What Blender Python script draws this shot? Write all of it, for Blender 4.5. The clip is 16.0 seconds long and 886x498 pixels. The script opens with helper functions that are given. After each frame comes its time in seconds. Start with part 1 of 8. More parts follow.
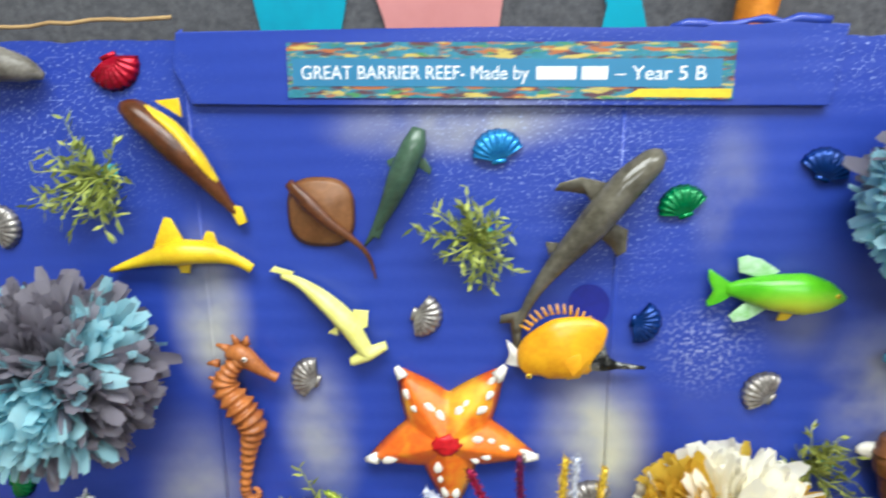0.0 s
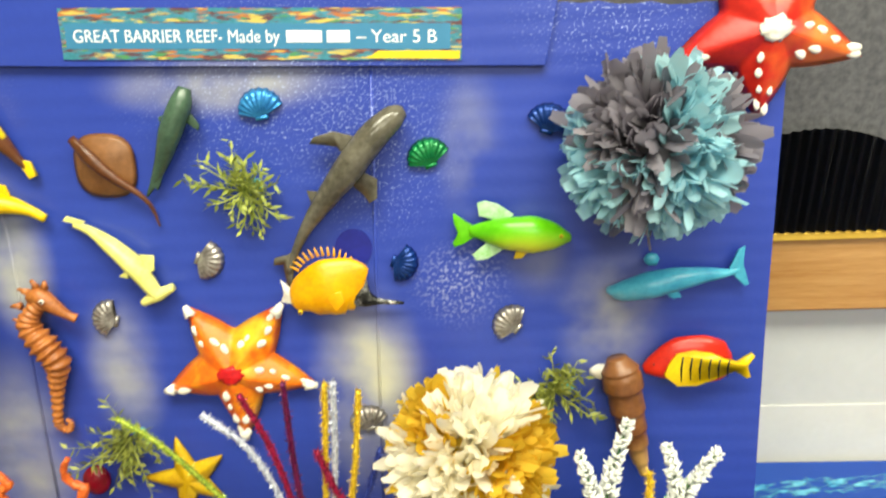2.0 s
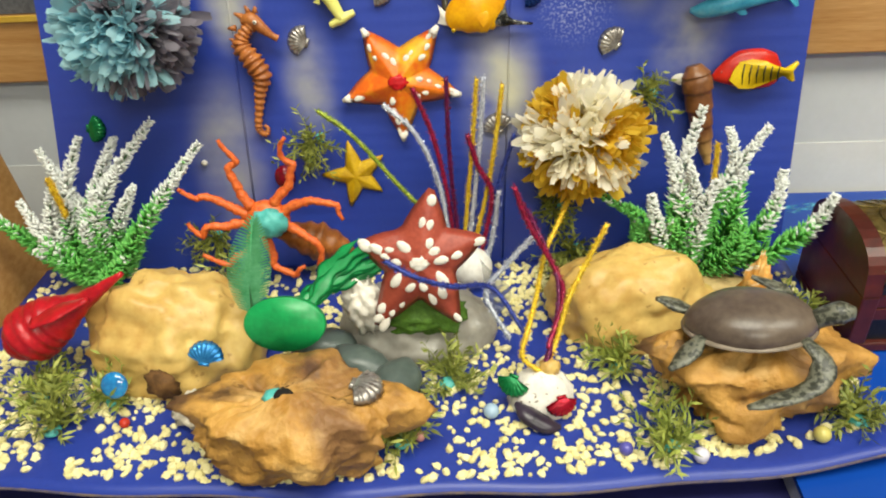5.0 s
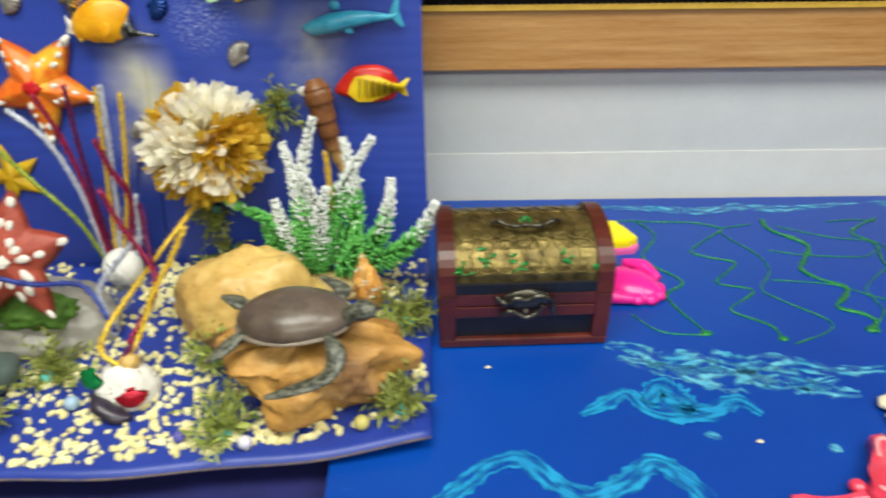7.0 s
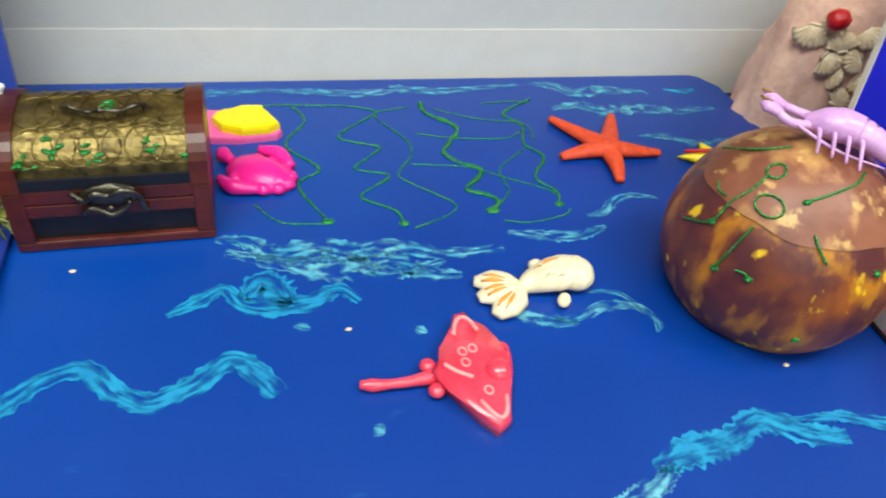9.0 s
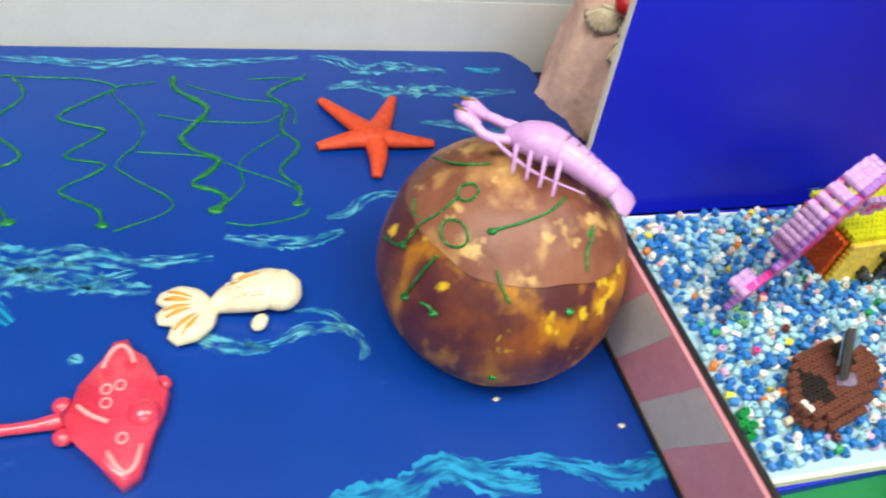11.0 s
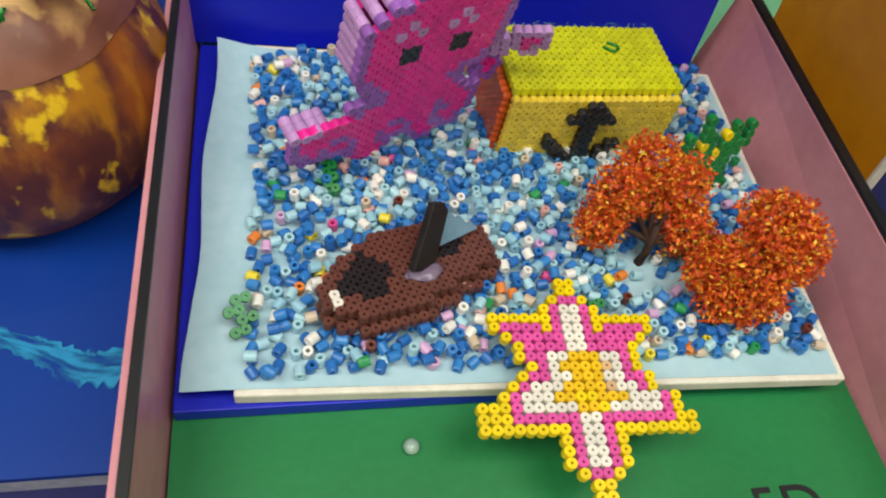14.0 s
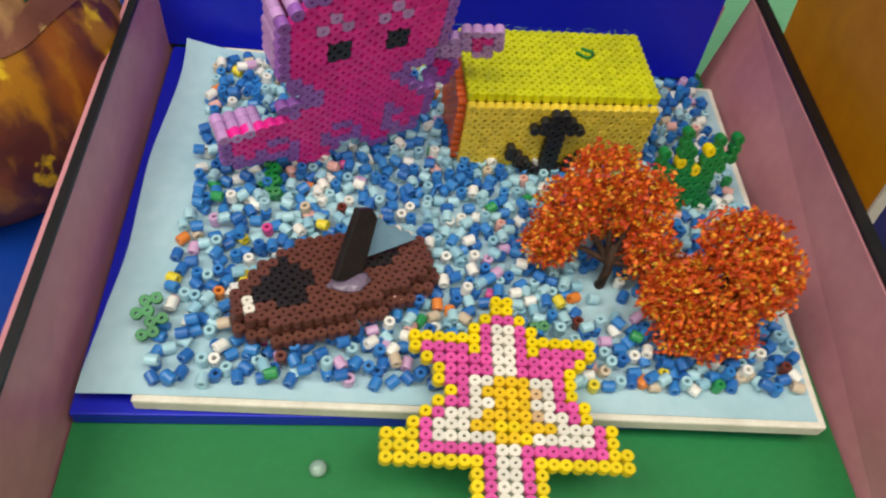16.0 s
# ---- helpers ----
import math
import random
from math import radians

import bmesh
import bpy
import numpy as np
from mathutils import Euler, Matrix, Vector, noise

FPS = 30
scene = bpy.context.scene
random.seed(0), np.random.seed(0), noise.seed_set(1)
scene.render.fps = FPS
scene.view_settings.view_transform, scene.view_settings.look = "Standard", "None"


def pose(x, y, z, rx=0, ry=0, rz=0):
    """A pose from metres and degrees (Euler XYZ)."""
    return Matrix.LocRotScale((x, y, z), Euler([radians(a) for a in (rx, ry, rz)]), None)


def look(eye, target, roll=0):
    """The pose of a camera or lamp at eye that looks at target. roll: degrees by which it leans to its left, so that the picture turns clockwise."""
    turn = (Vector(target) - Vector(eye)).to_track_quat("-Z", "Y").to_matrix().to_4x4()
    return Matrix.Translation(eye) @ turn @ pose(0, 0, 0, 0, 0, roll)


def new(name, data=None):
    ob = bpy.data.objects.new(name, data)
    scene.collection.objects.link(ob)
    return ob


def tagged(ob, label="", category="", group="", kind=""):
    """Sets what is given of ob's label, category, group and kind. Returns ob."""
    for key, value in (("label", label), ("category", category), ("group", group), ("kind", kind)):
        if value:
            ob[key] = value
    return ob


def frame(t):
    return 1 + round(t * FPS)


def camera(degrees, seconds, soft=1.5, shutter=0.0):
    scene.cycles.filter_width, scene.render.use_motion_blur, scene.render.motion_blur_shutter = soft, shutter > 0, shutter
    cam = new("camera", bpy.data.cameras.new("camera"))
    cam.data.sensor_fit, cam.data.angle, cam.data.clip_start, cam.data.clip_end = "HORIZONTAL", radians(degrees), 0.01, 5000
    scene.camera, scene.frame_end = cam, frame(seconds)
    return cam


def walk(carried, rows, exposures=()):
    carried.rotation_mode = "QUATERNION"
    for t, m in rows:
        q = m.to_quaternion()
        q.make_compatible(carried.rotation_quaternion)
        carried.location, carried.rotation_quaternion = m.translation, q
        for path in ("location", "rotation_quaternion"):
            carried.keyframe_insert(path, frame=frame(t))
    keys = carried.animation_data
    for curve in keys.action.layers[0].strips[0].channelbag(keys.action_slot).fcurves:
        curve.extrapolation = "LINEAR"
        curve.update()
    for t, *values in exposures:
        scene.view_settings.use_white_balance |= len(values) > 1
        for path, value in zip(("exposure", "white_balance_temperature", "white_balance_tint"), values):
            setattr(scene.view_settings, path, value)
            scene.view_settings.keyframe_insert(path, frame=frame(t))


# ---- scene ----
cam = camera(62.2, 16.0, soft=2.0, shutter=0.4)
PATH = [
    (0, (0.04, 0.053, 0.463), (-0.15, 1.883, -0.32), -3.6),
    (0.5, (0.09, 0.053, 0.477), (-0.023, 1.885, -0.316), -3.1),
    (1, (0.132, 0.041, 0.477), (0.076, 1.88, -0.307), -2.9),
    (1.5, (0.162, 0.028, 0.474), (0.11, 1.859, -0.329), -3.0),
    (2, (0.166, 0.014, 0.466), (0.057, 1.807, -0.414), -3.3),
    (2.5, (0.159, -0.002, 0.471), (-0.027, 1.694, -0.572), -4.1),
    (3, (0.157, -0.046, 0.47), (-0.077, 1.583, -0.667), -4.3),
    (3.2, (0.155, -0.067, 0.464), (-0.096, 1.548, -0.69), -4.6),
    (5.3, (0.065, -0.201, 0.419), (-0.026, 1.456, -0.698), -2.9),
    (5.5, (0.108, -0.199, 0.425), (0.024, 1.444, -0.713), -2.4),
    (6, (0.186, -0.205, 0.428), (0.124, 1.444, -0.703), -1.2),
    (6.5, (0.255, -0.217, 0.434), (0.195, 1.443, -0.68), -1.0),
    (7, (0.358, -0.226, 0.431), (0.375, 1.436, -0.682), -0.4),
    (7.5, (0.419, -0.215, 0.42), (0.582, 1.401, -0.747), 1.3),
    (8, (0.461, -0.216, 0.418), (0.727, 1.34, -0.809), 2.4),
    (8.2, (0.48, -0.221, 0.417), (0.803, 1.306, -0.834), 3.5),
    (10.3, (0.655, -0.18, 0.426), (1.242, 1.116, -0.98), 13.5),
    (10.5, (0.682, -0.175, 0.434), (1.275, 1.11, -0.979), 13.8),
    (11, (0.747, -0.176, 0.438), (1.339, 1.101, -0.983), 14.1),
    (11.5, (0.851, -0.194, 0.446), (1.392, 1.083, -0.996), 14.4),
    (12, (0.928, -0.218, 0.444), (1.414, 1.088, -0.991), 14.1),
    (12.5, (0.986, -0.238, 0.446), (1.444, 1.044, -1.019), 14.5),
    (13, (1.04, -0.247, 0.43), (1.46, 1.006, -1.072), 14.4),
    (13.5, (1.072, -0.222, 0.4), (1.472, 0.973, -1.153), 14.5),
    (14, (1.092, -0.184, 0.364), (1.526, 0.932, -1.237), 16.6),
    (14.5, (1.098, -0.165, 0.343), (1.412, 0.923, -1.305), 11.8),
    (15, (1.108, -0.169, 0.336), (1.348, 0.922, -1.323), 9.8),
    (15.5, (1.134, -0.177, 0.338), (1.379, 0.975, -1.279), 11.2),
    (16, (1.167, -0.182, 0.349), (1.396, 1.013, -1.239), 10.9),
]
walk(cam, [(t, look(eye, target, roll)) for t, eye, target, roll in PATH],
     [(0, 1.25, 5850, 10), (0.6, 1.38, 6350, 9), (1.6, 1.5, 7100, 5), (2.3, 1.45, 7300, 4), (3, 1.12, 7450, 5), (6, 1.0, 6550, 8), (8, 0.97, 6350, 7),
      (11, 1.02, 6350, 7), (12, 0.80, 6400, 7), (13.5, 0.52, 6550, 9), (14.5, 0.27, 6650, 10), (16, 0.30, 6750, 11)])

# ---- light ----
world = bpy.data.worlds.new("room_air")
scene.world = world
world.use_nodes = True
world.node_tree.nodes["Background"].inputs[0].default_value = (0.97, 1.0, 0.96, 1)
world.node_tree.nodes["Background"].inputs[1].default_value = 0.25


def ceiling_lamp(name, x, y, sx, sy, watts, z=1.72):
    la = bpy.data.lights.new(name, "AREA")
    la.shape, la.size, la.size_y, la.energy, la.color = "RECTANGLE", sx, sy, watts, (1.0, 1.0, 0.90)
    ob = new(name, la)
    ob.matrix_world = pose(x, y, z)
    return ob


# a, b: ceiling panels out of view, implied by soft light from above
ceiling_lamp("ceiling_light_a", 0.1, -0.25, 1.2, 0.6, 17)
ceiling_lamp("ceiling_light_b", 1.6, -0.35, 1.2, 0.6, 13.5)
# front fill added well behind the camera, no fitting known there
ceiling_lamp("front_fill_light", 0.6, -1.9, 1.8, 0.6, 21)
scene.view_settings.exposure = 0.0


# ---- materials ----
def srgb(h):
    c = [int(h[i:i + 2], 16) / 255 for i in (0, 2, 4)]
    return tuple(x / 12.92 if x < 0.04045 else ((x + 0.055) / 1.055) ** 2.4 for x in c) + (1,)


def mat(name, a, b=None, scale=60.0, rough=0.5, bump=0.2, metal=0.0, spec=0.5, fine=6.0, mix=(0.35, 0.65), island=0.0, depth=0.002, coat=0.0, emit=None):
    """Two colours mixed by noise at a broad and a fine scale, with matching relief."""
    m = bpy.data.materials.new(name)
    m.use_nodes = True
    nt = m.node_tree
    bs = nt.nodes["Principled BSDF"]
    a = srgb(a) if isinstance(a, str) else a
    b = (srgb(b) if isinstance(b, str) else b) if b else tuple(min(1, v * 0.72) for v in a[:3]) + (1,)
    tc = nt.nodes.new("ShaderNodeTexCoord")
    n1, n2 = nt.nodes.new("ShaderNodeTexNoise"), nt.nodes.new("ShaderNodeTexNoise")
    n1.inputs["Scale"].default_value, n1.inputs["Detail"].default_value = scale, 5
    n2.inputs["Scale"].default_value, n2.inputs["Detail"].default_value = scale * fine, 3
    for n in (n1, n2):
        nt.links.new(tc.outputs["Object"], n.inputs["Vector"])
    add = nt.nodes.new("ShaderNodeMix")
    add.data_type = "FLOAT"
    add.inputs[0].default_value = 0.35
    nt.links.new(n1.outputs[0], add.inputs[2])
    nt.links.new(n2.outputs[0], add.inputs[3])
    fac = add.outputs[0]
    if island:
        geo, mi = nt.nodes.new("ShaderNodeNewGeometry"), nt.nodes.new("ShaderNodeMix")
        mi.data_type = "FLOAT"
        mi.inputs[0].default_value = island
        nt.links.new(fac, mi.inputs[2])
        nt.links.new(geo.outputs["Random Per Island"], mi.inputs[3])
        fac = mi.outputs[0]
    ramp = nt.nodes.new("ShaderNodeValToRGB")
    ramp.color_ramp.elements[0].position, ramp.color_ramp.elements[1].position = mix
    ramp.color_ramp.elements[0].color, ramp.color_ramp.elements[1].color = b, a
    nt.links.new(fac, ramp.inputs[0])
    nt.links.new(ramp.outputs[0], bs.inputs["Base Color"])
    bs.inputs["Roughness"].default_value, bs.inputs["Metallic"].default_value = rough, metal
    bs.inputs["Specular IOR Level"].default_value = spec
    bs.inputs["Coat Weight"].default_value = coat
    if bump:
        bp = nt.nodes.new("ShaderNodeBump")
        bp.inputs["Strength"].default_value, bp.inputs["Distance"].default_value = bump, depth
        nt.links.new(add.outputs[0], bp.inputs["Height"])
        nt.links.new(bp.outputs[0], bs.inputs["Normal"])
    return m


def paint_layer(m, colour, scale, lo, hi, stretch=(1, 1, 1), seed=0.0, detail=4.0, amount=1.0, rough=None, region=None):
    """A further colour laid over a material where a noise field is high; region: centre and half sizes of a soft patch."""
    nt = m.node_tree
    bs = nt.nodes["Principled BSDF"]
    old = bs.inputs["Base Color"].links[0].from_socket
    tc, mp, no, rp, mx = (nt.nodes.new("ShaderNode" + k) for k in ("TexCoord", "Mapping", "TexNoise", "ValToRGB", "Mix"))
    mp.inputs["Scale"].default_value, mp.inputs["Location"].default_value = stretch, (seed, seed * 1.7, seed * 0.6)
    no.inputs["Scale"].default_value, no.inputs["Detail"].default_value = scale, detail
    nt.links.new(tc.outputs["Object"], mp.inputs[0])
    nt.links.new(mp.outputs[0], no.inputs["Vector"])
    rp.color_ramp.elements[0].position, rp.color_ramp.elements[1].position = lo, hi
    rp.color_ramp.elements[1].color = (amount, amount, amount, 1)
    nt.links.new(no.outputs[0], rp.inputs[0])
    fac = rp.outputs[0]
    if region:
        (cx, cy, cz), (hx, hy, hz) = region
        m2 = nt.nodes.new("ShaderNodeMapping")
        m2.inputs["Scale"].default_value = (1 / hx, 1 / hy, 1 / hz)
        m2.inputs["Location"].default_value = (-cx / hx, -cy / hy, -cz / hz)
        ln, r2, mul = nt.nodes.new("ShaderNodeVectorMath"), nt.nodes.new("ShaderNodeMapRange"), nt.nodes.new("ShaderNodeMath")
        ln.operation, mul.operation = "LENGTH", "MULTIPLY"
        r2.inputs[1].default_value, r2.inputs[2].default_value, r2.inputs[3].default_value, r2.inputs[4].default_value = 0.05, 1.0, 1.0, 0.0
        r2.interpolation_type = "SMOOTHSTEP"
        nt.links.new(tc.outputs["Object"], m2.inputs[0])
        nt.links.new(m2.outputs[0], ln.inputs[0])
        nt.links.new(ln.outputs["Value"], r2.inputs[0])
        nt.links.new(r2.outputs[0], mul.inputs[0])
        nt.links.new(rp.outputs[0], mul.inputs[1])
        fac = mul.outputs[0]
    mx.data_type = "RGBA"
    nt.links.new(fac, mx.inputs[0])
    nt.links.new(old, mx.inputs[6])
    mx.inputs[7].default_value = srgb(colour)
    nt.links.new(mx.outputs[2], bs.inputs["Base Color"])
    return m


def thin_leaf(m, share=0.45):
    """Lets part of the light through a thin leaf or petal."""
    nt = m.node_tree
    bs, out = nt.nodes["Principled BSDF"], nt.nodes["Material Output"]
    tr, mx = nt.nodes.new("ShaderNodeBsdfTranslucent"), nt.nodes.new("ShaderNodeMixShader")
    nt.links.new(bs.inputs["Base Color"].links[0].from_socket, tr.inputs["Color"])
    mx.inputs[0].default_value = share
    nt.links.new(bs.outputs[0], mx.inputs[1])
    nt.links.new(tr.outputs[0], mx.inputs[2])
    nt.links.new(mx.outputs[0], out.inputs["Surface"])
    return m


# ---- building helpers ----
def mesh_of(bm, name, smooth=True):
    me = bpy.data.meshes.new(name)
    bmesh.ops.recalc_face_normals(bm, faces=bm.faces)
    bm.to_mesh(me)
    bm.free()
    if smooth:
        me.shade_smooth()
    return me


def part(name, bm, material, parent, label="", smooth=True, m=None):
    me = bm if isinstance(bm, bpy.types.Mesh) else mesh_of(bm, name, smooth)
    if material and not me.materials:
        me.materials.append(material)
    ob = new(name, me)
    ob.parent = parent
    if m is not None:
        ob.matrix_local = m
    if label:
        ob["label"] = label
    return ob


def thing(name, label, category, m=None, group="", kind=""):
    ob = new(name)
    ob.empty_display_size = 0.01
    if m is not None:
        ob.matrix_world = m
    return tagged(ob, label, category, group, kind)


def solid(name, bm, material, label, category, m=None, group="", kind="", smooth=True):
    ob = part(name, bm, material, None, smooth=smooth)
    if m is not None:
        ob.matrix_world = m
    return tagged(ob, label, category, group, kind)


def box(x0, x1, y0, y1, z0, z1, bevel=0.0, bm=None):
    out = bm or bmesh.new()
    r = bmesh.ops.create_cube(out, size=1, matrix=Matrix.Translation(((x0 + x1) / 2, (y0 + y1) / 2, (z0 + z1) / 2)) @ Matrix.Diagonal((x1 - x0, y1 - y0, z1 - z0, 1)))
    if bevel:
        es = {e for v in r["verts"] for e in v.link_edges}
        bmesh.ops.bevel(out, geom=list(es), offset=bevel, segments=2, affect="EDGES", profile=0.5)
    return out


def tube(pts, radii, seg=8, bm=None, squash=None, up=(0, 0, 1)):
    """A tube through points; radii a number, or a list of r or (across, upright)."""
    bm = bm or bmesh.new()
    pts = [Vector(p) for p in pts]
    n = len(pts)
    if not isinstance(radii, (list, tuple)):
        radii = [radii] * n
    rings = []
    up = Vector(up)
    for i, p in enumerate(pts):
        d = (pts[min(i + 1, n - 1)] - pts[max(i - 1, 0)]).normalized()
        side = d.cross(up)
        if side.length < 1e-3:
            side = d.cross(Vector((1, 0.2, 0)))
        side.normalize()
        top = side.cross(d).normalized()
        r = radii[i]
        a, b = r if isinstance(r, (list, tuple)) else (r, r)
        rings.append([bm.verts.new(p + side * a * math.cos(k * math.tau / seg) + top * b * math.sin(k * math.tau / seg)) for k in range(seg)])
    for r0, r1 in zip(rings, rings[1:]):
        for k in range(seg):
            bm.faces.new((r0[k], r0[(k + 1) % seg], r1[(k + 1) % seg], r1[k]))
    bm.faces.new(rings[0])
    bm.faces.new(rings[-1])
    return bm


def smooth_path(pts, n=24):
    """A smooth curve through the points."""
    P = [Vector(p) for p in pts]
    P = [2 * P[0] - P[1]] + P + [2 * P[-1] - P[-2]]
    out = []
    m = len(P) - 3
    for i in range(n + 1):
        u = i / n * m
        k = min(int(u), m - 1)
        t = u - k
        a, b, c, d = P[k:k + 4]
        out.append(0.5 * (2 * b + (c - a) * t + (2 * a - 5 * b + 4 * c - d) * t * t + (3 * b - a - 3 * c + d) * t ** 3))
    return out


def lerp_list(vals, n):
    out = []
    for i in range(n + 1):
        u = i / n * (len(vals) - 1)
        k = min(int(u), len(vals) - 2)
        t = u - k
        a, b = vals[k], vals[k + 1]
        out.append(tuple(p + (q - p) * t for p, q in zip(a, b)) if isinstance(a, (list, tuple)) else a + (b - a) * t)
    return out


def slab(outline, depth, bm=None, bevel=0.0, z=0.0):
    """A flat outline in x, y with thickness along z."""
    bm = bm or bmesh.new()
    lo = [bm.verts.new((x, y, z)) for x, y in outline]
    hi = [bm.verts.new((x, y, z + depth)) for x, y in outline]
    n = len(outline)
    bm.faces.new(lo[::-1])
    top = bm.faces.new(hi)
    for i in range(n):
        bm.faces.new((lo[i], lo[(i + 1) % n], hi[(i + 1) % n], hi[i]))
    if bevel:
        bmesh.ops.bevel(bm, geom=list(top.edges), offset=bevel, segments=2, affect="EDGES", profile=0.6)
    return bm


def lump(rx, ry, rz, rough=0.15, freq=3.0, seed=0.0, sub=4, flat=None, ridge=0.0):
    """A knobbly body: a ball pushed about by noise, its underside flattened at flat."""
    bm = bmesh.new()
    bmesh.ops.create_icosphere(bm, subdivisions=sub, radius=1)
    off = Vector((seed, seed * 0.7, -seed))
    for v in bm.verts:
        p = v.co.copy()
        k = 1 + rough * noise.fractal(p * freq + off, 0.8, 2.2, 4)
        if ridge:
            k += ridge * (abs(noise.noise(p * freq * 0.8 + off * 2)) - 0.25)
        v.co = Vector((p.x * rx, p.y * ry, p.z * rz)) * k
        if flat is not None and v.co.z < flat:
            v.co.z = flat + (v.co.z - flat) * 0.05
    return bm


def star_body(spec, thick, m=6, fat=0.40):
    """A puffed starfish: spec is a list of (angle, length, width angle)."""
    bm = bmesh.new()
    N = 80
    tips = sorted((math.radians(a) % math.tau, r) for a, r in spec)
    inner = sum(r for _, r in tips) / len(tips) * fat

    def radius(th):
        best = 0
        for a, r in tips:
            d = abs((th - a + math.pi) % math.tau - math.pi)
            w = math.pi / len(tips)
            u = min(d / w, 1)
            best = max(best, 1 / ((1 - u) / r + u / inner) if u < 1 else inner)
        return best
    rings = []
    for j in range(m + 1):
        s = j / m
        ring = []
        for i in range(N):
            th = i * math.tau / N
            r = radius(th)
            h = thick * (1 - s ** 2.2) ** 0.6 * (1 - 0.45 * s)
            ring.append(bm.verts.new((r * s * math.cos(th), r * s * math.sin(th), h)) if j else None)
        rings.append(ring)
    top = bm.verts.new((0, 0, thick))
    for i in range(N):
        bm.faces.new((top, rings[1][i], rings[1][(i + 1) % N]))
        for j in range(1, m):
            bm.faces.new((rings[j][i], rings[j + 1][i], rings[j + 1][(i + 1) % N], rings[j][(i + 1) % N]))
    bm.faces.new(rings[m][::-1])
    return bm, radius


def dots_on(points, r, squash=0.5):
    bm = bmesh.new()
    for x, y, z in points:
        k = r * random.uniform(0.7, 1.25)
        bmesh.ops.create_icosphere(bm, subdivisions=2, radius=k, matrix=Matrix.Translation((x, y, z)) @ Matrix.Rotation(math.atan2(y, x) + random.uniform(-0.3, 0.3), 4, "Z") @ Matrix.Diagonal((random.uniform(1.0, 1.7), 0.8, squash, 1)))
    return bm


# the leaning display board: a point at x, a height v along it, and a distance off its face
LEAN_BACK = 10.0
BOARD_Y = 0.390


def on_board(x, v, off=0.0, turn=0.0):
    return pose(0, BOARD_Y, 0) @ pose(0, 0, 0, 90 - LEAN_BACK) @ pose(x, v, off, 0, 0, turn)

# ---- the room ----
M_felt = mat("grey_felt", "66666a", "4a4a4e", 260, 0.95, 0.5, fine=8, depth=0.001)
M_wall = mat("painted_wall", "d0d2d4", "c4c7c9", 20, 0.75, 0.15, mix=(0.2, 0.8))
M_duct = mat("white_plastic_duct", "e2e2de", "d6d6d2", 30, 0.45, 0.08, mix=(0.2, 0.8))
M_rail = mat("oak_veneer", "c89a62", "a8753c", 12, 0.45, 0.15, fine=9)
M_plain = mat("room_plaster", "d8d6d0", "c8c6c0", 4, 0.9, 0.1)
M_cloth = mat("navy_tablecloth", "16185e", "0e0f48", 40, 0.8, 0.3, fine=20)
M_carpet = mat("carpet", "4a4a52", "36363c", 40, 0.95, 0.4)
M_black_card = mat("black_corrugated_card", "17181a", "0c0c0e", 80, 0.6, 0.2)

# grain runs along the rail
for n in [n for n in M_rail.node_tree.nodes if n.bl_idname == "ShaderNodeTexNoise"]:
    mp = M_rail.node_tree.nodes.new("ShaderNodeMapping")
    mp.inputs["Scale"].default_value = (0.6, 8, 12)
    tcn = [k for k in M_rail.node_tree.nodes if k.bl_idname == "ShaderNodeTexCoord"][0]
    M_rail.node_tree.links.new(tcn.outputs["Object"], mp.inputs[0])
    M_rail.node_tree.links.new(mp.outputs[0], n.inputs["Vector"])

WALL = 0.525
solid("wall_north", box(-2.2, 3.6, WALL, WALL + 0.12, -0.75, 1.75), M_wall, "pale grey painted classroom wall behind the table", "wall", kind="structure", smooth=False)
solid("wall_south", box(-2.2, 3.6, -3.12, -3.0, -0.75, 1.75), M_plain, "plain plaster wall closing the room", "wall", kind="structure", smooth=False)
solid("wall_west", box(-2.32, -2.2, -3.12, WALL + 0.12, -0.75, 1.75), M_plain, "plain plaster side wall", "wall", kind="structure", smooth=False)
solid("wall_east", box(3.6, 3.72, -3.12, WALL + 0.12, -0.75, 1.75), M_plain, "plain plaster side wall of the room", "wall", kind="structure", smooth=False)
solid("floor", box(-2.32, 3.72, -3.12, WALL + 0.12, -0.81, -0.75), M_carpet, "grey carpeted classroom floor", "floor", kind="structure", smooth=False)
solid("ceiling", box(-2.32, 3.72, -3.12, WALL + 0.12, 1.75, 1.81), M_plain, "white plaster ceiling", "ceiling", kind="structure", smooth=False)
solid("pinboard", box(-2.0, 3.4, WALL - 0.012, WALL - 0.001, 0.229, 1.45), M_felt, "dark grey felt pinboard on the wall", "pinboard", kind="structure", smooth=False)
solid("dado_rail", box(-2.0, 3.4, WALL - 0.016, WALL - 0.001, 0.160, 0.228, 0.002), M_rail, "light oak veneered rail along the wall", "rail", kind="structure", smooth=False)
solid("trim", box(-2.0, 3.4, WALL - 0.0195, WALL - 0.0165, 0.2225, 0.2285, 0.0006), mat("yellow_edge_trim", "d8b048", "c09830", 20, 0.5, 0.1), "thin yellow edging along the rail", "trim", kind="structure", smooth=False)
duct = thing("cable_duct", "white plastic cable duct along the wall", "duct", kind="structure")
part("duct_body", box(-2.0, 3.4, WALL - 0.0014, WALL - 0.0005, -0.06, 0.058), M_duct, duct, smooth=False)

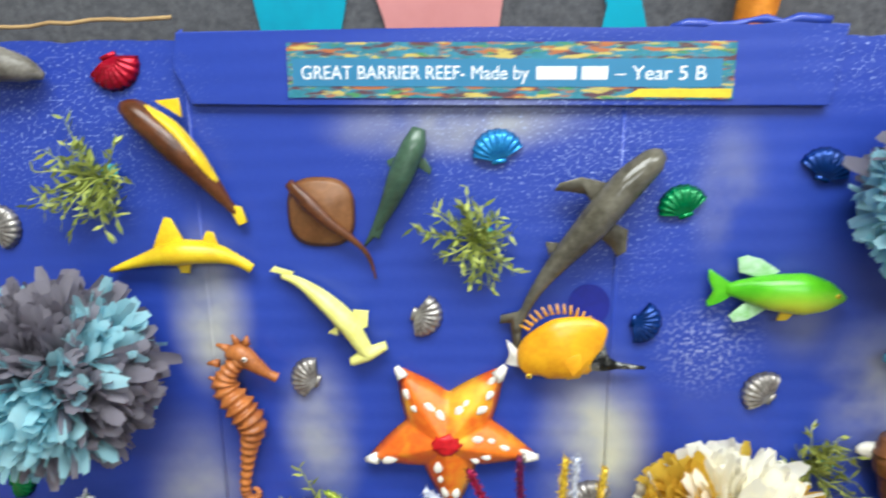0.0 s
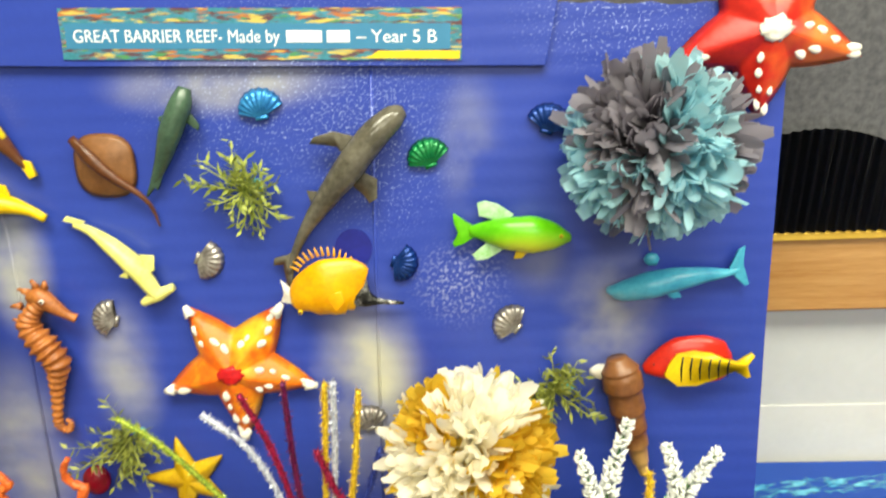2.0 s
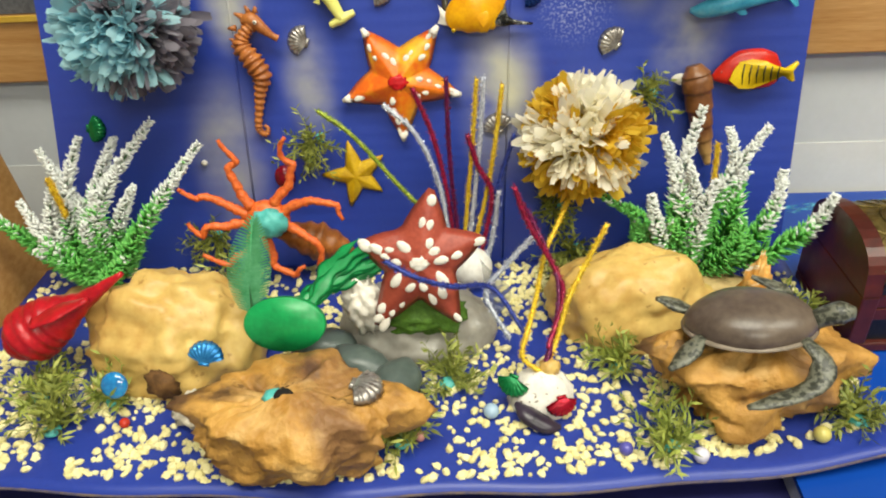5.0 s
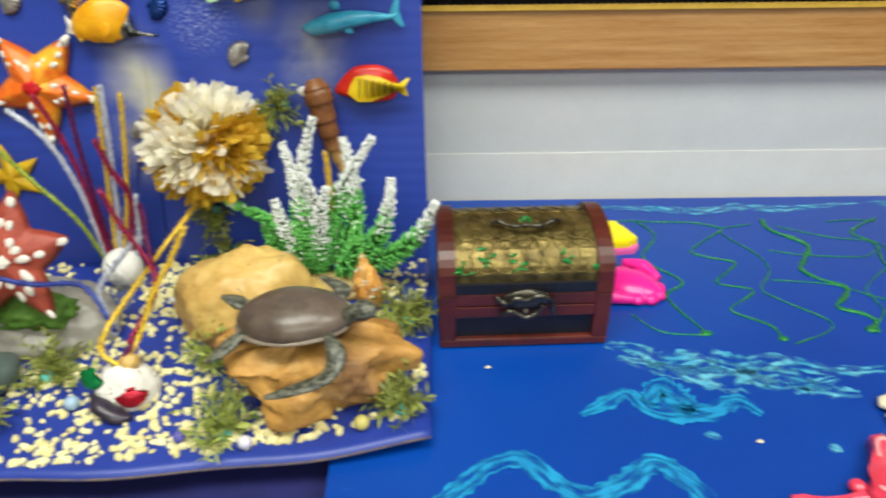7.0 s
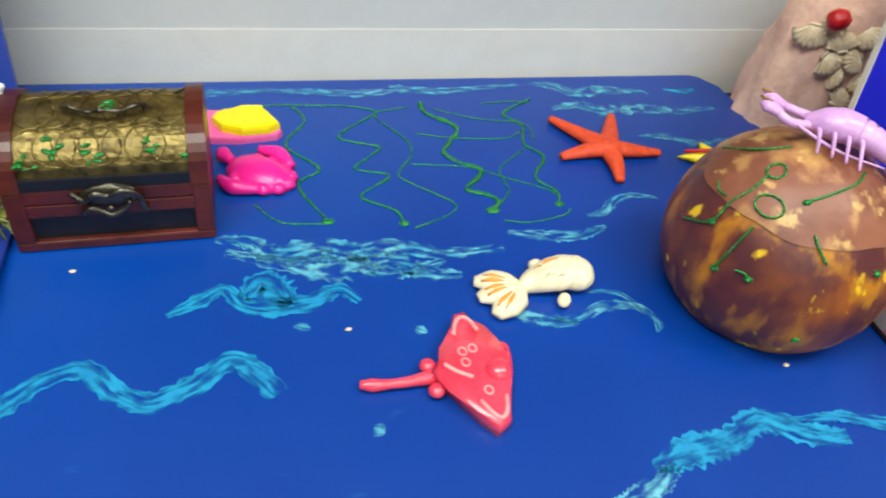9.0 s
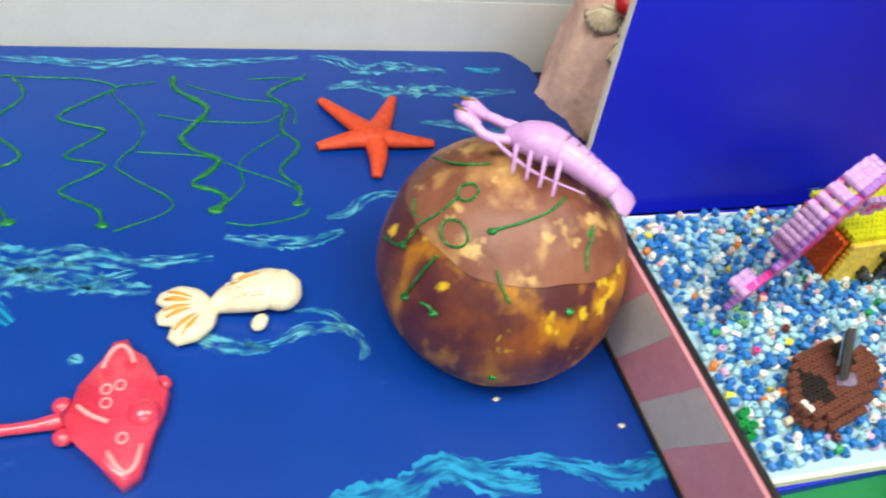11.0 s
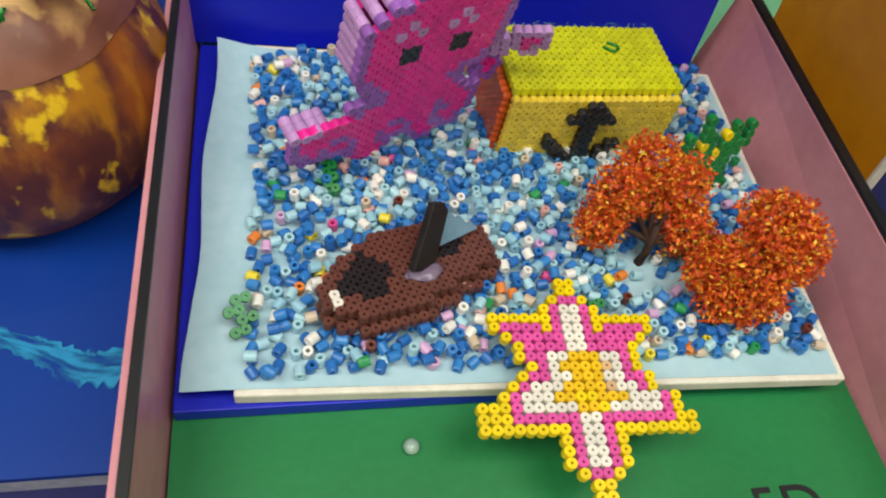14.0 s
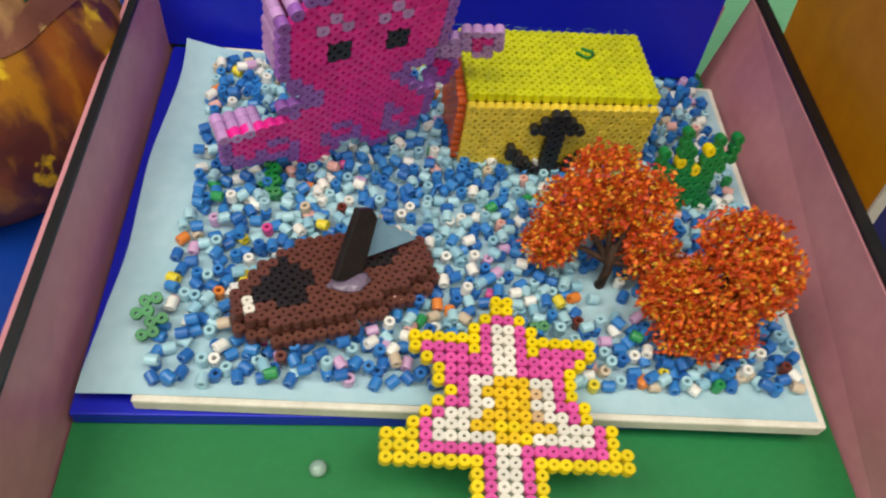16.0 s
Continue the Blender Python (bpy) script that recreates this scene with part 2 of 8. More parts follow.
# scalloped corrugated border pinned above the rail
bord = thing("border_trim", "black corrugated card border with scalloped top", "border", pose(0, WALL - 0.020, 0))
bm = bmesh.new()
top_of = lambda x: 0.262 + 0.045 * max(0.0, math.cos((x - 0.397) * math.pi / 0.19)) ** 0.8 if math.cos((x - 0.397) * math.pi / 0.19) > 0 else 0.262 + 0.012 * math.cos((x - 0.397) * math.pi / 0.19)
prev = None
for i in range(560):
    x = 0.30 + i * 0.0012
    y = 0.0016 * math.cos(i * math.tau / 6)
    lo, hi = bm.verts.new((x, y, 0.2295)), bm.verts.new((x, y, top_of(x)))
    if prev:
        bm.faces.new((prev[0], lo, hi, prev[1]))
    prev = (lo, hi)
bmesh.ops.solidify(bm, geom=bm.faces[:], thickness=0.0008)
part("corrugated_card", bm, M_black_card, bord)

# the table with its cloth
table = thing("table", "long table covered with a navy cloth", "table")
part("tabletop", box(-0.9, 2.3, -0.22, WALL - 0.015, -0.045, -0.020, 0.004), M_cloth, table, "navy cloth covered top")
leg = mesh_of(box(-0.02, 0.02, -0.02, 0.02, -0.75, -0.046), "leg", False)
for x in (-0.85, 0.7, 2.25):
    for y in (-0.17, 0.45):
        part("leg", leg, M_black_card, table, m=pose(x, y, 0))

# paper shapes hanging on the pinboard
M_teal = mat("teal_card", "14a9c4", "1098b4", 15, 0.7, 0.05)
M_pinkc = mat("pink_card", "d99492", "cf8886", 15, 0.7, 0.05)
M_orangec = mat("orange_tissue", "f09a2a", "c86e10", 60, 0.6, 0.8)


def hanging(name, outline, m, label, y=WALL - 0.0135, d=0.0012):
    bm = slab([(p, q) for p, q in outline], d)
    for v in bm.verts:
        v.co = Vector((v.co.x, y - v.co.z, v.co.y))
    return solid(name, bm, m, label, "paper decoration", smooth=False)


hanging("paper_shape", [(-0.125, 0.62), (-0.05, 0.62), (-0.052, 0.45), (-0.058, 0.425), (-0.064, 0.405), (-0.110, 0.405), (-0.113, 0.43), (-0.118, 0.47)], M_teal, "teal card shape pinned on the grey board")
hanging("paper_shape", [(-0.075 + 0.03, 0.62), (0.045, 0.62), (0.042, 0.45), (0.036, 0.42), (0.032, 0.395), (-0.030, 0.395), (-0.035, 0.42), (-0.044, 0.45)], M_pinkc, "dusty pink card shape pinned on the grey board")
hanging("paper_fish_tail", [(0.07, 0.62), (0.135, 0.62), (0.128, 0.47), (0.120, 0.438), (0.117, 0.425), (0.121, 0.408), (0.124, 0.392), (0.092, 0.392), (0.098, 0.42), (0.094, 0.432), (0.086, 0.45)], M_teal, "teal card fish tail on the grey board")
o = solid("tissue_twist", tube(smooth_path([(0.178, WALL - 0.03, 0.38), (0.178, WALL - 0.03, 0.41), (0.182, WALL - 0.03, 0.45), (0.186, WALL - 0.03, 0.5), (0.18, WALL - 0.03, 0.6)], 30), lerp_list([0.014, 0.011, 0.010, 0.015, 0.022], 30), 14), M_orangec, "twisted orange tissue paper on the pinboard", "paper decoration")
for v in o.data.vertices:
    a = math.atan2(v.co.y - WALL + 0.03, v.co.x - 0.18)
    v.co.x += 0.0016 * math.sin(7 * a + v.co.z * 90)

# the blue painted canvas lying on the table
M_canvas = mat("blue_painted_canvas", "013a94", "01318a", 6, 0.34, 0.10, fine=40, mix=(0.25, 0.75))
paint_layer(M_canvas, "013c9e", 3, 0.5, 0.75, seed=4)
paint_layer(M_canvas, "0245a0", 2.2, 0.5, 0.7, seed=9, amount=0.6)
paint_layer(M_canvas, "3a7cc0", 30, 0.66, 0.80, seed=14, amount=0.25, stretch=(1, 2.5, 1), detail=9)
M_canvas_edge = mat("canvas_edge", "b9bcc8", "8f93a8", 40, 0.8, 0.3)
canvas = thing("painted_canvas", "large blue painted canvas laid flat on the table", "canvas")
out = [(0.276, -0.056), (1.13, -0.056), (1.118, 0.30), (1.104, 0.49)] + [(1.094 - 0.02 + 0.02 * math.cos(a), 0.50 + 0.018 * math.sin(a)) for a in (0.2, 0.6, 1.0, 1.5)] + [(0.29, 0.519), (0.28, 0.512)]
part("canvas_face", slab(out, 0.004, z=-0.004), M_canvas, canvas, smooth=False)
part("stretcher_edge", slab([(x * 0.9985 + 0.001, y + (0.001 if y < 0 else -0.001)) for x, y in out], 0.0155, z=-0.0198), M_canvas_edge, canvas, "pale unpainted side of the canvas", smooth=False)

# ---- the display board and its base ----
M_blue = mat("royal_blue_card", "3047a6", "283d9a", 9, 0.34, 0.25, fine=30, depth=0.001, mix=(0.2, 0.8))
nt = M_blue.node_tree
tcn, wv, bpn = nt.nodes.new("ShaderNodeTexCoord"), nt.nodes.new("ShaderNodeTexWave"), nt.nodes.new("ShaderNodeBump")
wv.bands_direction, wv.inputs["Scale"].default_value, wv.inputs["Distortion"].default_value = "Y", 26.0, 0.4
bpn.inputs["Strength"].default_value, bpn.inputs["Distance"].default_value = 0.07, 0.002
bsn = nt.nodes["Principled BSDF"]
nt.links.new(tcn.outputs["Object"], wv.inputs["Vector"])
nt.links.new(wv.outputs[0], bpn.inputs["Height"])
nt.links.new(bsn.inputs["Normal"].links[0].from_socket, bpn.inputs["Normal"])
nt.links.new(bpn.outputs[0], bsn.inputs["Normal"])
# worn patches where the spray paint is thin, in the board's own x and height
for i, (x, v, hx, hv, am) in enumerate([(0.010, 0.372, 0.066, 0.018, 1), (0.247, 0.212, 0.032, 0.046, 1.0), (0.086, 0.165, 0.034, 0.07, 1.0), (0.16, 0.325, 0.02, 0.045, 0.5), (-0.082, 0.185, 0.024, 0.05, 0.75), (-0.145, 0.265, 0.024, 0.05, 0.95), (-0.165, 0.12, 0.035, 0.07, 0.65), (0.150, 0.240, 0.030, 0.028, 0.6), (0.20, 0.26, 0.02, 0.03, 0.3)]):
    paint_layer(M_blue, "c9c6a8" if i != 7 else "b9bede", 14 if i != 7 else 420, 0.30 if i != 7 else 0.50, 0.66 if i != 7 else 0.62, seed=i, amount=am, region=((x, v, 0), (hx * 1.35, hv * 1.35, 1)))
for i, (x, v, hx, hv) in enumerate([(0.05, 0.37, 0.10, 0.06), (-0.22, 0.38, 0.09, 0.06), (0.25, 0.40, 0.06, 0.03), (0.1, 0.33, 0.05, 0.06)]):
    paint_layer(M_blue, "b4c2ee", 620, 0.60, 0.66, seed=20 + i, detail=2, amount=0.75, region=((x, v, 0), (hx * 1.3, hv * 1.3, 1)))
M_card = mat("bare_cardboard", "b99a6a", "9c7d50", 60, 0.85, 0.2)

board = thing("display_board", "royal blue painted cardboard board leaning against the wall", "display board", on_board(0, 0))
random.seed(3)
out = [(-0.345, 0.0), (0.350, 0.0), (0.347, 0.20), (0.347, 0.404)]
out += [(0.347 - i * 0.01, 0.404 + i * 0.0004 + random.uniform(-0.0012, 0.0012)) for i in range(1, 62)] + [(-0.30, 0.437), (-0.32, 0.2)]
bm = slab(out, 0.006, z=-0.006)
# shallow fold lines down the board
part("panel", bm, M_blue, board, smooth=False)
for x0, x1, d in ((0.103, 0.087, 0.0009), (-0.142, -0.150, 0.0009)):
    part("crease", tube([(x0, 0.405 if x0 > 0 else 0.43, 0.0), ((x0 + x1) / 2, 0.22, 0.0), (x1, 0.01, 0.0)], (d * 1.2), 8), M_blue, board, "slightly raised fold line")
part("flap", slab([(-0.143, 0.4285), (-0.147, 0.41), (-0.138, 0.389), (-0.08, 0.3865), (0.206, 0.3745), (0.210, 0.395), (0.214, 0.4155), (0.188, 0.417), (0.186, 0.4185), (0.17, 0.4175), (0.10, 0.419), (0.04, 0.4225), (-0.05, 0.4255)], 0.004, z=0.001, bevel=0.0008), M_blue, board, "folded-over top flap", smooth=False)
part("torn_edge", tube([(0.125 + i * 0.008, 0.4185 + random.uniform(-0.001, 0.0015), 0.003) for i in range(11)], [random.uniform(0.0012, 0.003) for _ in range(11)], 6), M_blue, board, "torn paper along the top edge")
part("torn_edge", tube([(-0.34 + i * 0.012, 0.437 + random.uniform(-0.001, 0.001), -0.003) for i in range(17)], 0.0012, 6), M_card, board, "bare brown cardboard edge")

# printed title strip glued to the flap
strip = thing("title_strip", "printed reef picture strip with white title", "paper label", on_board(0, 0))
M_reef = mat("printed_reef", "3f8aa4", "2a7480", 90, 0.45, 0.02, fine=4)
paint_layer(M_reef, "5a3a44", 60, 0.50, 0.58, stretch=(1, 4.5, 1), seed=2)
paint_layer(M_reef, "b0683c", 50, 0.55, 0.62, stretch=(1, 5, 1), seed=5)
paint_layer(M_reef, "c8b45c", 55, 0.56, 0.62, stretch=(1, 6, 1), seed=8)
paint_layer(M_reef, "4a8a58", 60, 0.58, 0.64, stretch=(1, 5, 1), seed=11)
M_strip = mat("printed_blue", "3a80a8", "34789e", 20, 0.45, 0.02)
M_white_ink = mat("white_ink", "f4f6f8", "e8ecf0", 30, 0.5, 0.0)
M_yellow_ink = mat("yellow_ink", "f0d030", "d8b820", 60, 0.5, 0.0)
tl = math.degrees(math.atan2(-0.0105, 0.238))
base_m = Matrix.Translation((-0.082, 0.3905, 0.0056)) @ Matrix.Rotation(math.radians(tl), 4, "Z")
part("reef_print", slab([(0, 0), (0.239, 0), (0.239, 0.0295), (0, 0.0295)], 0.0004), M_reef, strip, smooth=False, m=base_m)
part("blue_band", slab([(0.003, 0.0062), (0.2325, 0.0062), (0.2325, 0.0208), (0.003, 0.0208)], 0.0002, z=0.00045), M_strip, strip, smooth=False, m=base_m)
part("yellow_patch", slab([(0.183, 0.001), (0.238, 0.0008), (0.238, 0.0055), (0.19, 0.0052)], 0.0002, z=0.00045), M_yellow_ink, strip, smooth=False, m=base_m)


def lettering(text, size, material, parent, m, width=None, name="lettering"):
    cu = bpy.data.curves.new(name, "FONT")
    cu.body, cu.size, cu.extrude = text, size, 0.00008
    tmp = bpy.data.objects.new(name, cu)
    scene.collection.objects.link(tmp)
    me = bpy.data.meshes.new_from_object(tmp.evaluated_get(bpy.context.evaluated_depsgraph_get()))
    bpy.data.objects.remove(tmp)
    w = max(v.co.x for v in me.vertices)
    k = width / w if width else 1
    me.transform(Matrix.Diagonal((k, 1, 1, 1)))
    me.materials.clear()
    return part(name, me, material, parent, m=m)


lettering("GREAT BARRIER REEF- Made by", 0.0104, M_white_ink, strip, base_m @ pose(0.0075, 0.0100, 0.0008), 0.1245)
bar = slab([(0.136, 0.0100), (0.157, 0.0100), (0.157, 0.0168), (0.136, 0.0168)], 0.0002, z=0.0007)
slab([(0.160, 0.0100), (0.1735, 0.0100), (0.1735, 0.0168), (0.160, 0.0168)], 0.0002, bm=bar, z=0.0007)
part("bar", bar, M_white_ink, strip, smooth=False, m=base_m)
lettering("\u2013 Year 5 B", 0.0104, M_white_ink, strip, base_m @ pose(0.1775, 0.0100, 0.0008), 0.047)

# base sheet, its right front corner curling up
base = thing("reef_platform", "royal blue painted cardboard base of the display", "cardboard sheet")
bm = bmesh.new()
GX, GY = 70, 28


def base_z(x, y):
    curl = max(0, (x - 0.16) / 0.19) ** 2 * max(0, (0.30 - y) / 0.16)
    return 0.008 + 0.006 * curl + 0.0018 * math.sin(x * 21) * max(0, (0.2 - y) / 0.08)


grid = []
for j in range(GY + 1):
    row = []
    for i in range(GX + 1):
        x = -0.37 + i / GX * 0.722
        y0 = 0.117 + 0.012 * ((x + 0.02) / 0.35) ** 2 * (1 if x < 0 else 2.2) + 0.002 * math.sin(x * 40)
        y = y0 + (0.389 - y0) * j / GY
        row.append(bm.verts.new((x, y, base_z(x, y))))
    grid.append(row)
low = [[bm.verts.new(v.co - Vector((0, 0, 0.004))) for v in row] for row in grid]
for j in range(GY):
    for i in range(GX):
        bm.faces.new((grid[j][i], grid[j][i + 1], grid[j + 1][i + 1], grid[j + 1][i]))
        bm.faces.new((low[j][i], low[j + 1][i], low[j + 1][i + 1], low[j][i + 1]))
for j in range(GY):
    bm.faces.new((grid[j][0], grid[j + 1][0], low[j + 1][0], low[j][0]))
    bm.faces.new((grid[j][GX], low[j][GX], low[j + 1][GX], grid[j + 1][GX]))
for i in range(GX):
    bm.faces.new((grid[0][i], low[0][i], low[0][i + 1], grid[0][i + 1]))
    bm.faces.new((grid[GY][i], grid[GY][i + 1], low[GY][i + 1], low[GY][i]))
M_base = mat("royal_blue_base", "263c98", "1f348a", 12, 0.4, 0.2, fine=20)
part("sheet", bm, M_base, base)
edge = []
for i in range(GX + 1):
    x = -0.37 + i / GX * 0.722
    y0 = 0.117 + 0.012 * ((x + 0.02) / 0.35) ** 2 * (1 if x < 0 else 2.2) + 0.002 * math.sin(x * 40)
    edge.append((x, y0 - 0.0002, base_z(x, y0) - 0.002))
part("cut_edge", tube(edge, 0.0013, 6), mat("dark_card_edge", "6a5a52", "3a3a60", 90, 0.85, 0.3), base, "torn brown edge of the card")

# ---- things fixed on the board ----
PLASTIC = dict(rough=0.32, bump=0.06, spec=0.5, scale=90)


def stuck(name, label, category, cx, cv, group="", off=0.0):
    return thing(name, label, category, on_board(cx, cv, off), group)


def loc(pts, cx, cv):
    return [(p[0] - cx, p[1] - cv, p[2] if len(p) > 2 else 0.0) for p in pts]


def body(pts, radii, cx, cv, n=22, seg=12, zmid=None):
    """A plump body along points (x, height, distance off the board); radii are (in the plane, off the plane)."""
    path = smooth_path(loc(pts, cx, cv), n)
    return tube(path, lerp_list(radii, n), seg, up=(0, 0, 1))


def fin(outline, cx, cv, z=0.006, d=0.0016):
    return slab([(x - cx, y - cv) for x, y in outline], d, z=z, bevel=0.0004)


def eyeball(r, at, white, black, parent):
    b = bmesh.new()
    bmesh.ops.create_icosphere(b, subdivisions=2, radius=r, matrix=Matrix.Translation(at) @ Matrix.Diagonal((1, 1, 0.5, 1)))
    e = part("eye", b, white, parent)
    b = bmesh.new()
    bmesh.ops.create_icosphere(b, subdivisions=2, radius=r * 0.55, matrix=Matrix.Translation((at[0], at[1], at[2] + r * 0.35)) @ Matrix.Diagonal((1, 1, 0.5, 1)))
    part("pupil", b, black, e)


M_black = mat("black_plastic", "14110f", "080706", 100, 0.3, 0.0)
M_white = mat("white_paint", "efeae0", "dcd4c6", 90, 0.5, 0.2)
M_glue = mat("teal_putty", "62c4bd", "45a8a2", 120, 0.45, 0.3)

# foliage tufts
M_tuft = mat("olive_plastic_leaf", "b2ba5a", "6c7c2e", 60, 0.55, 0.0, island=0.7, mix=(0.15, 0.85))
M_tuft2 = mat("dark_olive_leaf", "a4aa50", "5c6628", 60, 0.55, 0.0, island=0.7, mix=(0.15, 0.85))


def tuft_mesh(seed, n=16, length=0.026, leaf=0.007, flat=0.55, wid=0.0011):
    rnd = random.Random(seed)
    bm = bmesh.new()
    for i in range(n):
        a, e = rnd.uniform(0, math.tau), rnd.uniform(0.05, 1.25) * flat
        d = Vector((math.cos(a) * math.cos(e), math.sin(a) * math.cos(e), math.sin(e)))
        L = length * rnd.uniform(0.6, 1.15)
        bend = Vector((rnd.uniform(-1, 1), rnd.uniform(-1, 1), rnd.uniform(-0.2, 0.6))) * 0.3
        pts = [d * L * k / 4 + bend * L * (k / 4) ** 2 for k in range(5)]
        tube(pts, [0.0007, 0.0006, 0.0005, 0.0004, 0.0002], 4, bm)
        for k in range(11):
            u = 0.2 + 0.8 * k / 10
            p = d * L * u + bend * L * u * u
            s = Vector((rnd.gauss(0, 1), rnd.gauss(0, 1), rnd.gauss(0, 0.7)))
            s = (s - d * s.dot(d)).normalized()
            q = (d * 0.75 + s).normalized()
            w = q.cross(Vector((rnd.gauss(0, 1), rnd.gauss(0, 1), rnd.gauss(0, 1)))).normalized() * wid
            l = leaf * rnd.uniform(0.7, 1.3)
            vs = [bm.verts.new(p), bm.verts.new(p + q * l * 0.45 + w), bm.verts.new(p + q * l), bm.verts.new(p + q * l * 0.45 - w)]
            bm.faces.new(vs)
    return bm


def putty(r, seed=1.0):
    return lump(r, r * 0.9, r * 0.5, 0.3, 2, seed, 2)


for i, (x, v, L) in enumerate([(-0.200, 0.349, 0.033), (0.017, 0.306, 0.032), (0.211, 0.163, 0.028), (-0.085, 0.133, 0.032), (-0.195, 0.040, 0.03), (0.135, 0.06, 0.024), (0.150, 0.018, 0.03), (0.225, 0.022, 0.028)]):
    t = stuck("plastic_plant", "olive green plastic plant tuft stuck to the board", "plastic plant", x, v, "tufts on the board", 0.004)
    part("foliage", tuft_mesh(10 + i, 28, L * 0.92, 0.0078, 0.7, 0.0012), M_tuft if i < 2 else M_tuft2, t)
    part("putty", putty(0.005, i), M_glue, t, "teal putty blob", m=pose(0.008, 0.004, 0.001))


# scallop shells
def scallop_mesh(r, ribs=9):
    bm = bmesh.new()
    N, R = ribs * 6, 8
    rows = []
    for j in range(R + 1):
        s = j / R
        row = []
        for i in range(N + 1):
            a = (i / N - 0.5) * math.radians(136)
            rr = r * (0.12 + 1.42 * s) * (1 - 0.16 * (abs(a) / math.radians(68)) ** 2)
            k = 0.5 + 0.5 * math.cos(i / N * ribs * math.tau)
            rr *= 1 + 0.035 * k * s
            h = r * 0.55 * math.sin(min(1, s * 1.02) * math.pi * 0.55 + 0.35) * math.cos(a * 0.75) * (1 - 0.55 * s ** 2) + r * 0.07 * k * s
            row.append(bm.verts.new((rr * math.sin(a), r * 0.72 - rr * math.cos(a), max(h, 0) if j < R else 0.0)))
        rows.append(row)
    for j in range(R):
        for i in range(N):
            bm.faces.new((rows[j][i], rows[j][i + 1], rows[j + 1][i + 1], rows[j + 1][i]))
    bm.faces.new([rows[R][i] for i in range(N + 1)][::-1] + [rows[0][0]])
    box(-r * 0.34, r * 0.34, r * 0.60, r * 0.80, 0, r * 0.22, 0.0, bm)
    return mesh_of(bm, "scallop")


SH = scallop_mesh(0.0112)
SHELLS = {
    "red": (mat("red_foil", "c01030", "80081c", 120, 0.25, 0.1, metal=0.5), "shiny red painted scallop shell"),
    "blue": (mat("light_blue_foil", "3c9ad8", "1d6db4", 120, 0.25, 0.1, metal=0.5), "shiny light blue painted scallop shell"),
    "navy": (mat("dark_blue_foil", "123f8c", "0a2860", 120, 0.25, 0.1, metal=0.5), "shiny dark blue painted scallop shell"),
    "green": (mat("green_foil", "0f8a4c", "066030", 120, 0.25, 0.1, metal=0.4), "shiny green painted scallop shell"),
    "silver": (mat("silver_shell", "b9b4ae", "6f6660", 160, 0.3, 0.2, metal=0.6, fine=3), "silvery ribbed scallop shell"),
}


def shell(kind, m, k=1.0, where="stuck on the blue board", group="shells"):
    mt, lab = SHELLS[kind]
    me = SH.copy()
    me.materials.clear()
    me.materials.append(mt)
    me.transform(Matrix.Scale(k, 4))
    o = new("scallop_shell", me)
    o.matrix_world = m
    return tagged(o, lab + " " + where, "shell", group)


for kind, x, v, turn, k in [("red", -0.182, 0.409, 20, 1.15), ("blue", 0.032, 0.359, 190, 1.05), ("green", 0.133, 0.325, 200, 1.0), ("navy", 0.209, 0.343, 160, 1.0), ("navy", 0.115, 0.254, 70, 0.95), ("silver", -0.012, 0.260, 70, 1.0), ("silver", -0.088, 0.223, 250, 1.0), ("silver", 0.181, 0.213, 230, 1.0), ("silver", 0.083, 0.144, 200, 1.0), ("silver", -0.265, 0.321, 90, 1.0), ("green", -0.286, 0.150, 80, 0.95)]:
    shell(kind, on_board(x, v, 0.0008, turn), k)

# brown and yellow shark
M_brown = mat("brown_plastic", "6b3c1c", "40200c", 70, **{k: v for k, v in PLASTIC.items() if k != "scale"})
M_yel = mat("yellow_plastic", "f0d020", "d8ae10", 70, 0.32, 0.06)
c = (-0.148, 0.360)
t = stuck("toy_shark", "brown and yellow plastic toy shark on the board", "toy shark", *c, "sea animals")
part("body", body([(-0.178, 0.389, 0.007), (-0.168, 0.385, 0.010), (-0.148, 0.366, 0.011), (-0.134, 0.348, 0.008), (-0.124, 0.333, 0.006), (-0.119, 0.326, 0.005)], [(0.004, 0.004), (0.0078, 0.009), (0.0092, 0.010), (0.006, 0.007), (0.003, 0.003), (0.002, 0.002)], *c), M_brown, t)
part("flank", body([(-0.163, 0.389, 0.010), (-0.148, 0.377, 0.012), (-0.136, 0.360, 0.011), (-0.128, 0.345, 0.008)], [(0.0015, 0.004), (0.0034, 0.006), (0.0036, 0.006), (0.002, 0.003)], *c), M_yel, t, "bright yellow flank")
part("fin", fin([(-0.158, 0.392), (-0.144, 0.393), (-0.143, 0.382)], *c, 0.008), M_yel, t)
part("tail", fin([(-0.124, 0.332), (-0.116, 0.330), (-0.113, 0.321), (-0.118, 0.319)], *c, 0.004, 0.003), M_yel, t)

# yellow sawfish
c = (-0.152, 0.303)
t = stuck("toy_sawfish", "bright yellow plastic toy sawfish on the board", "toy fish", *c, "sea animals")
part("body", body([(-0.199, 0.294, 0.006), (-0.178, 0.300, 0.008), (-0.155, 0.305, 0.011), (-0.136, 0.304, 0.009), (-0.122, 0.299, 0.007), (-0.113, 0.293, 0.006)], [(0.0016, 0.003), (0.004, 0.004), (0.008, 0.009), (0.0065, 0.007), (0.0035, 0.003), (0.003, 0.002)], *c), M_yel, t)
part("dorsal_fin", fin([(-0.170, 0.308), (-0.161, 0.326), (-0.157, 0.325), (-0.150, 0.310)], *c, 0.009), M_yel, t)
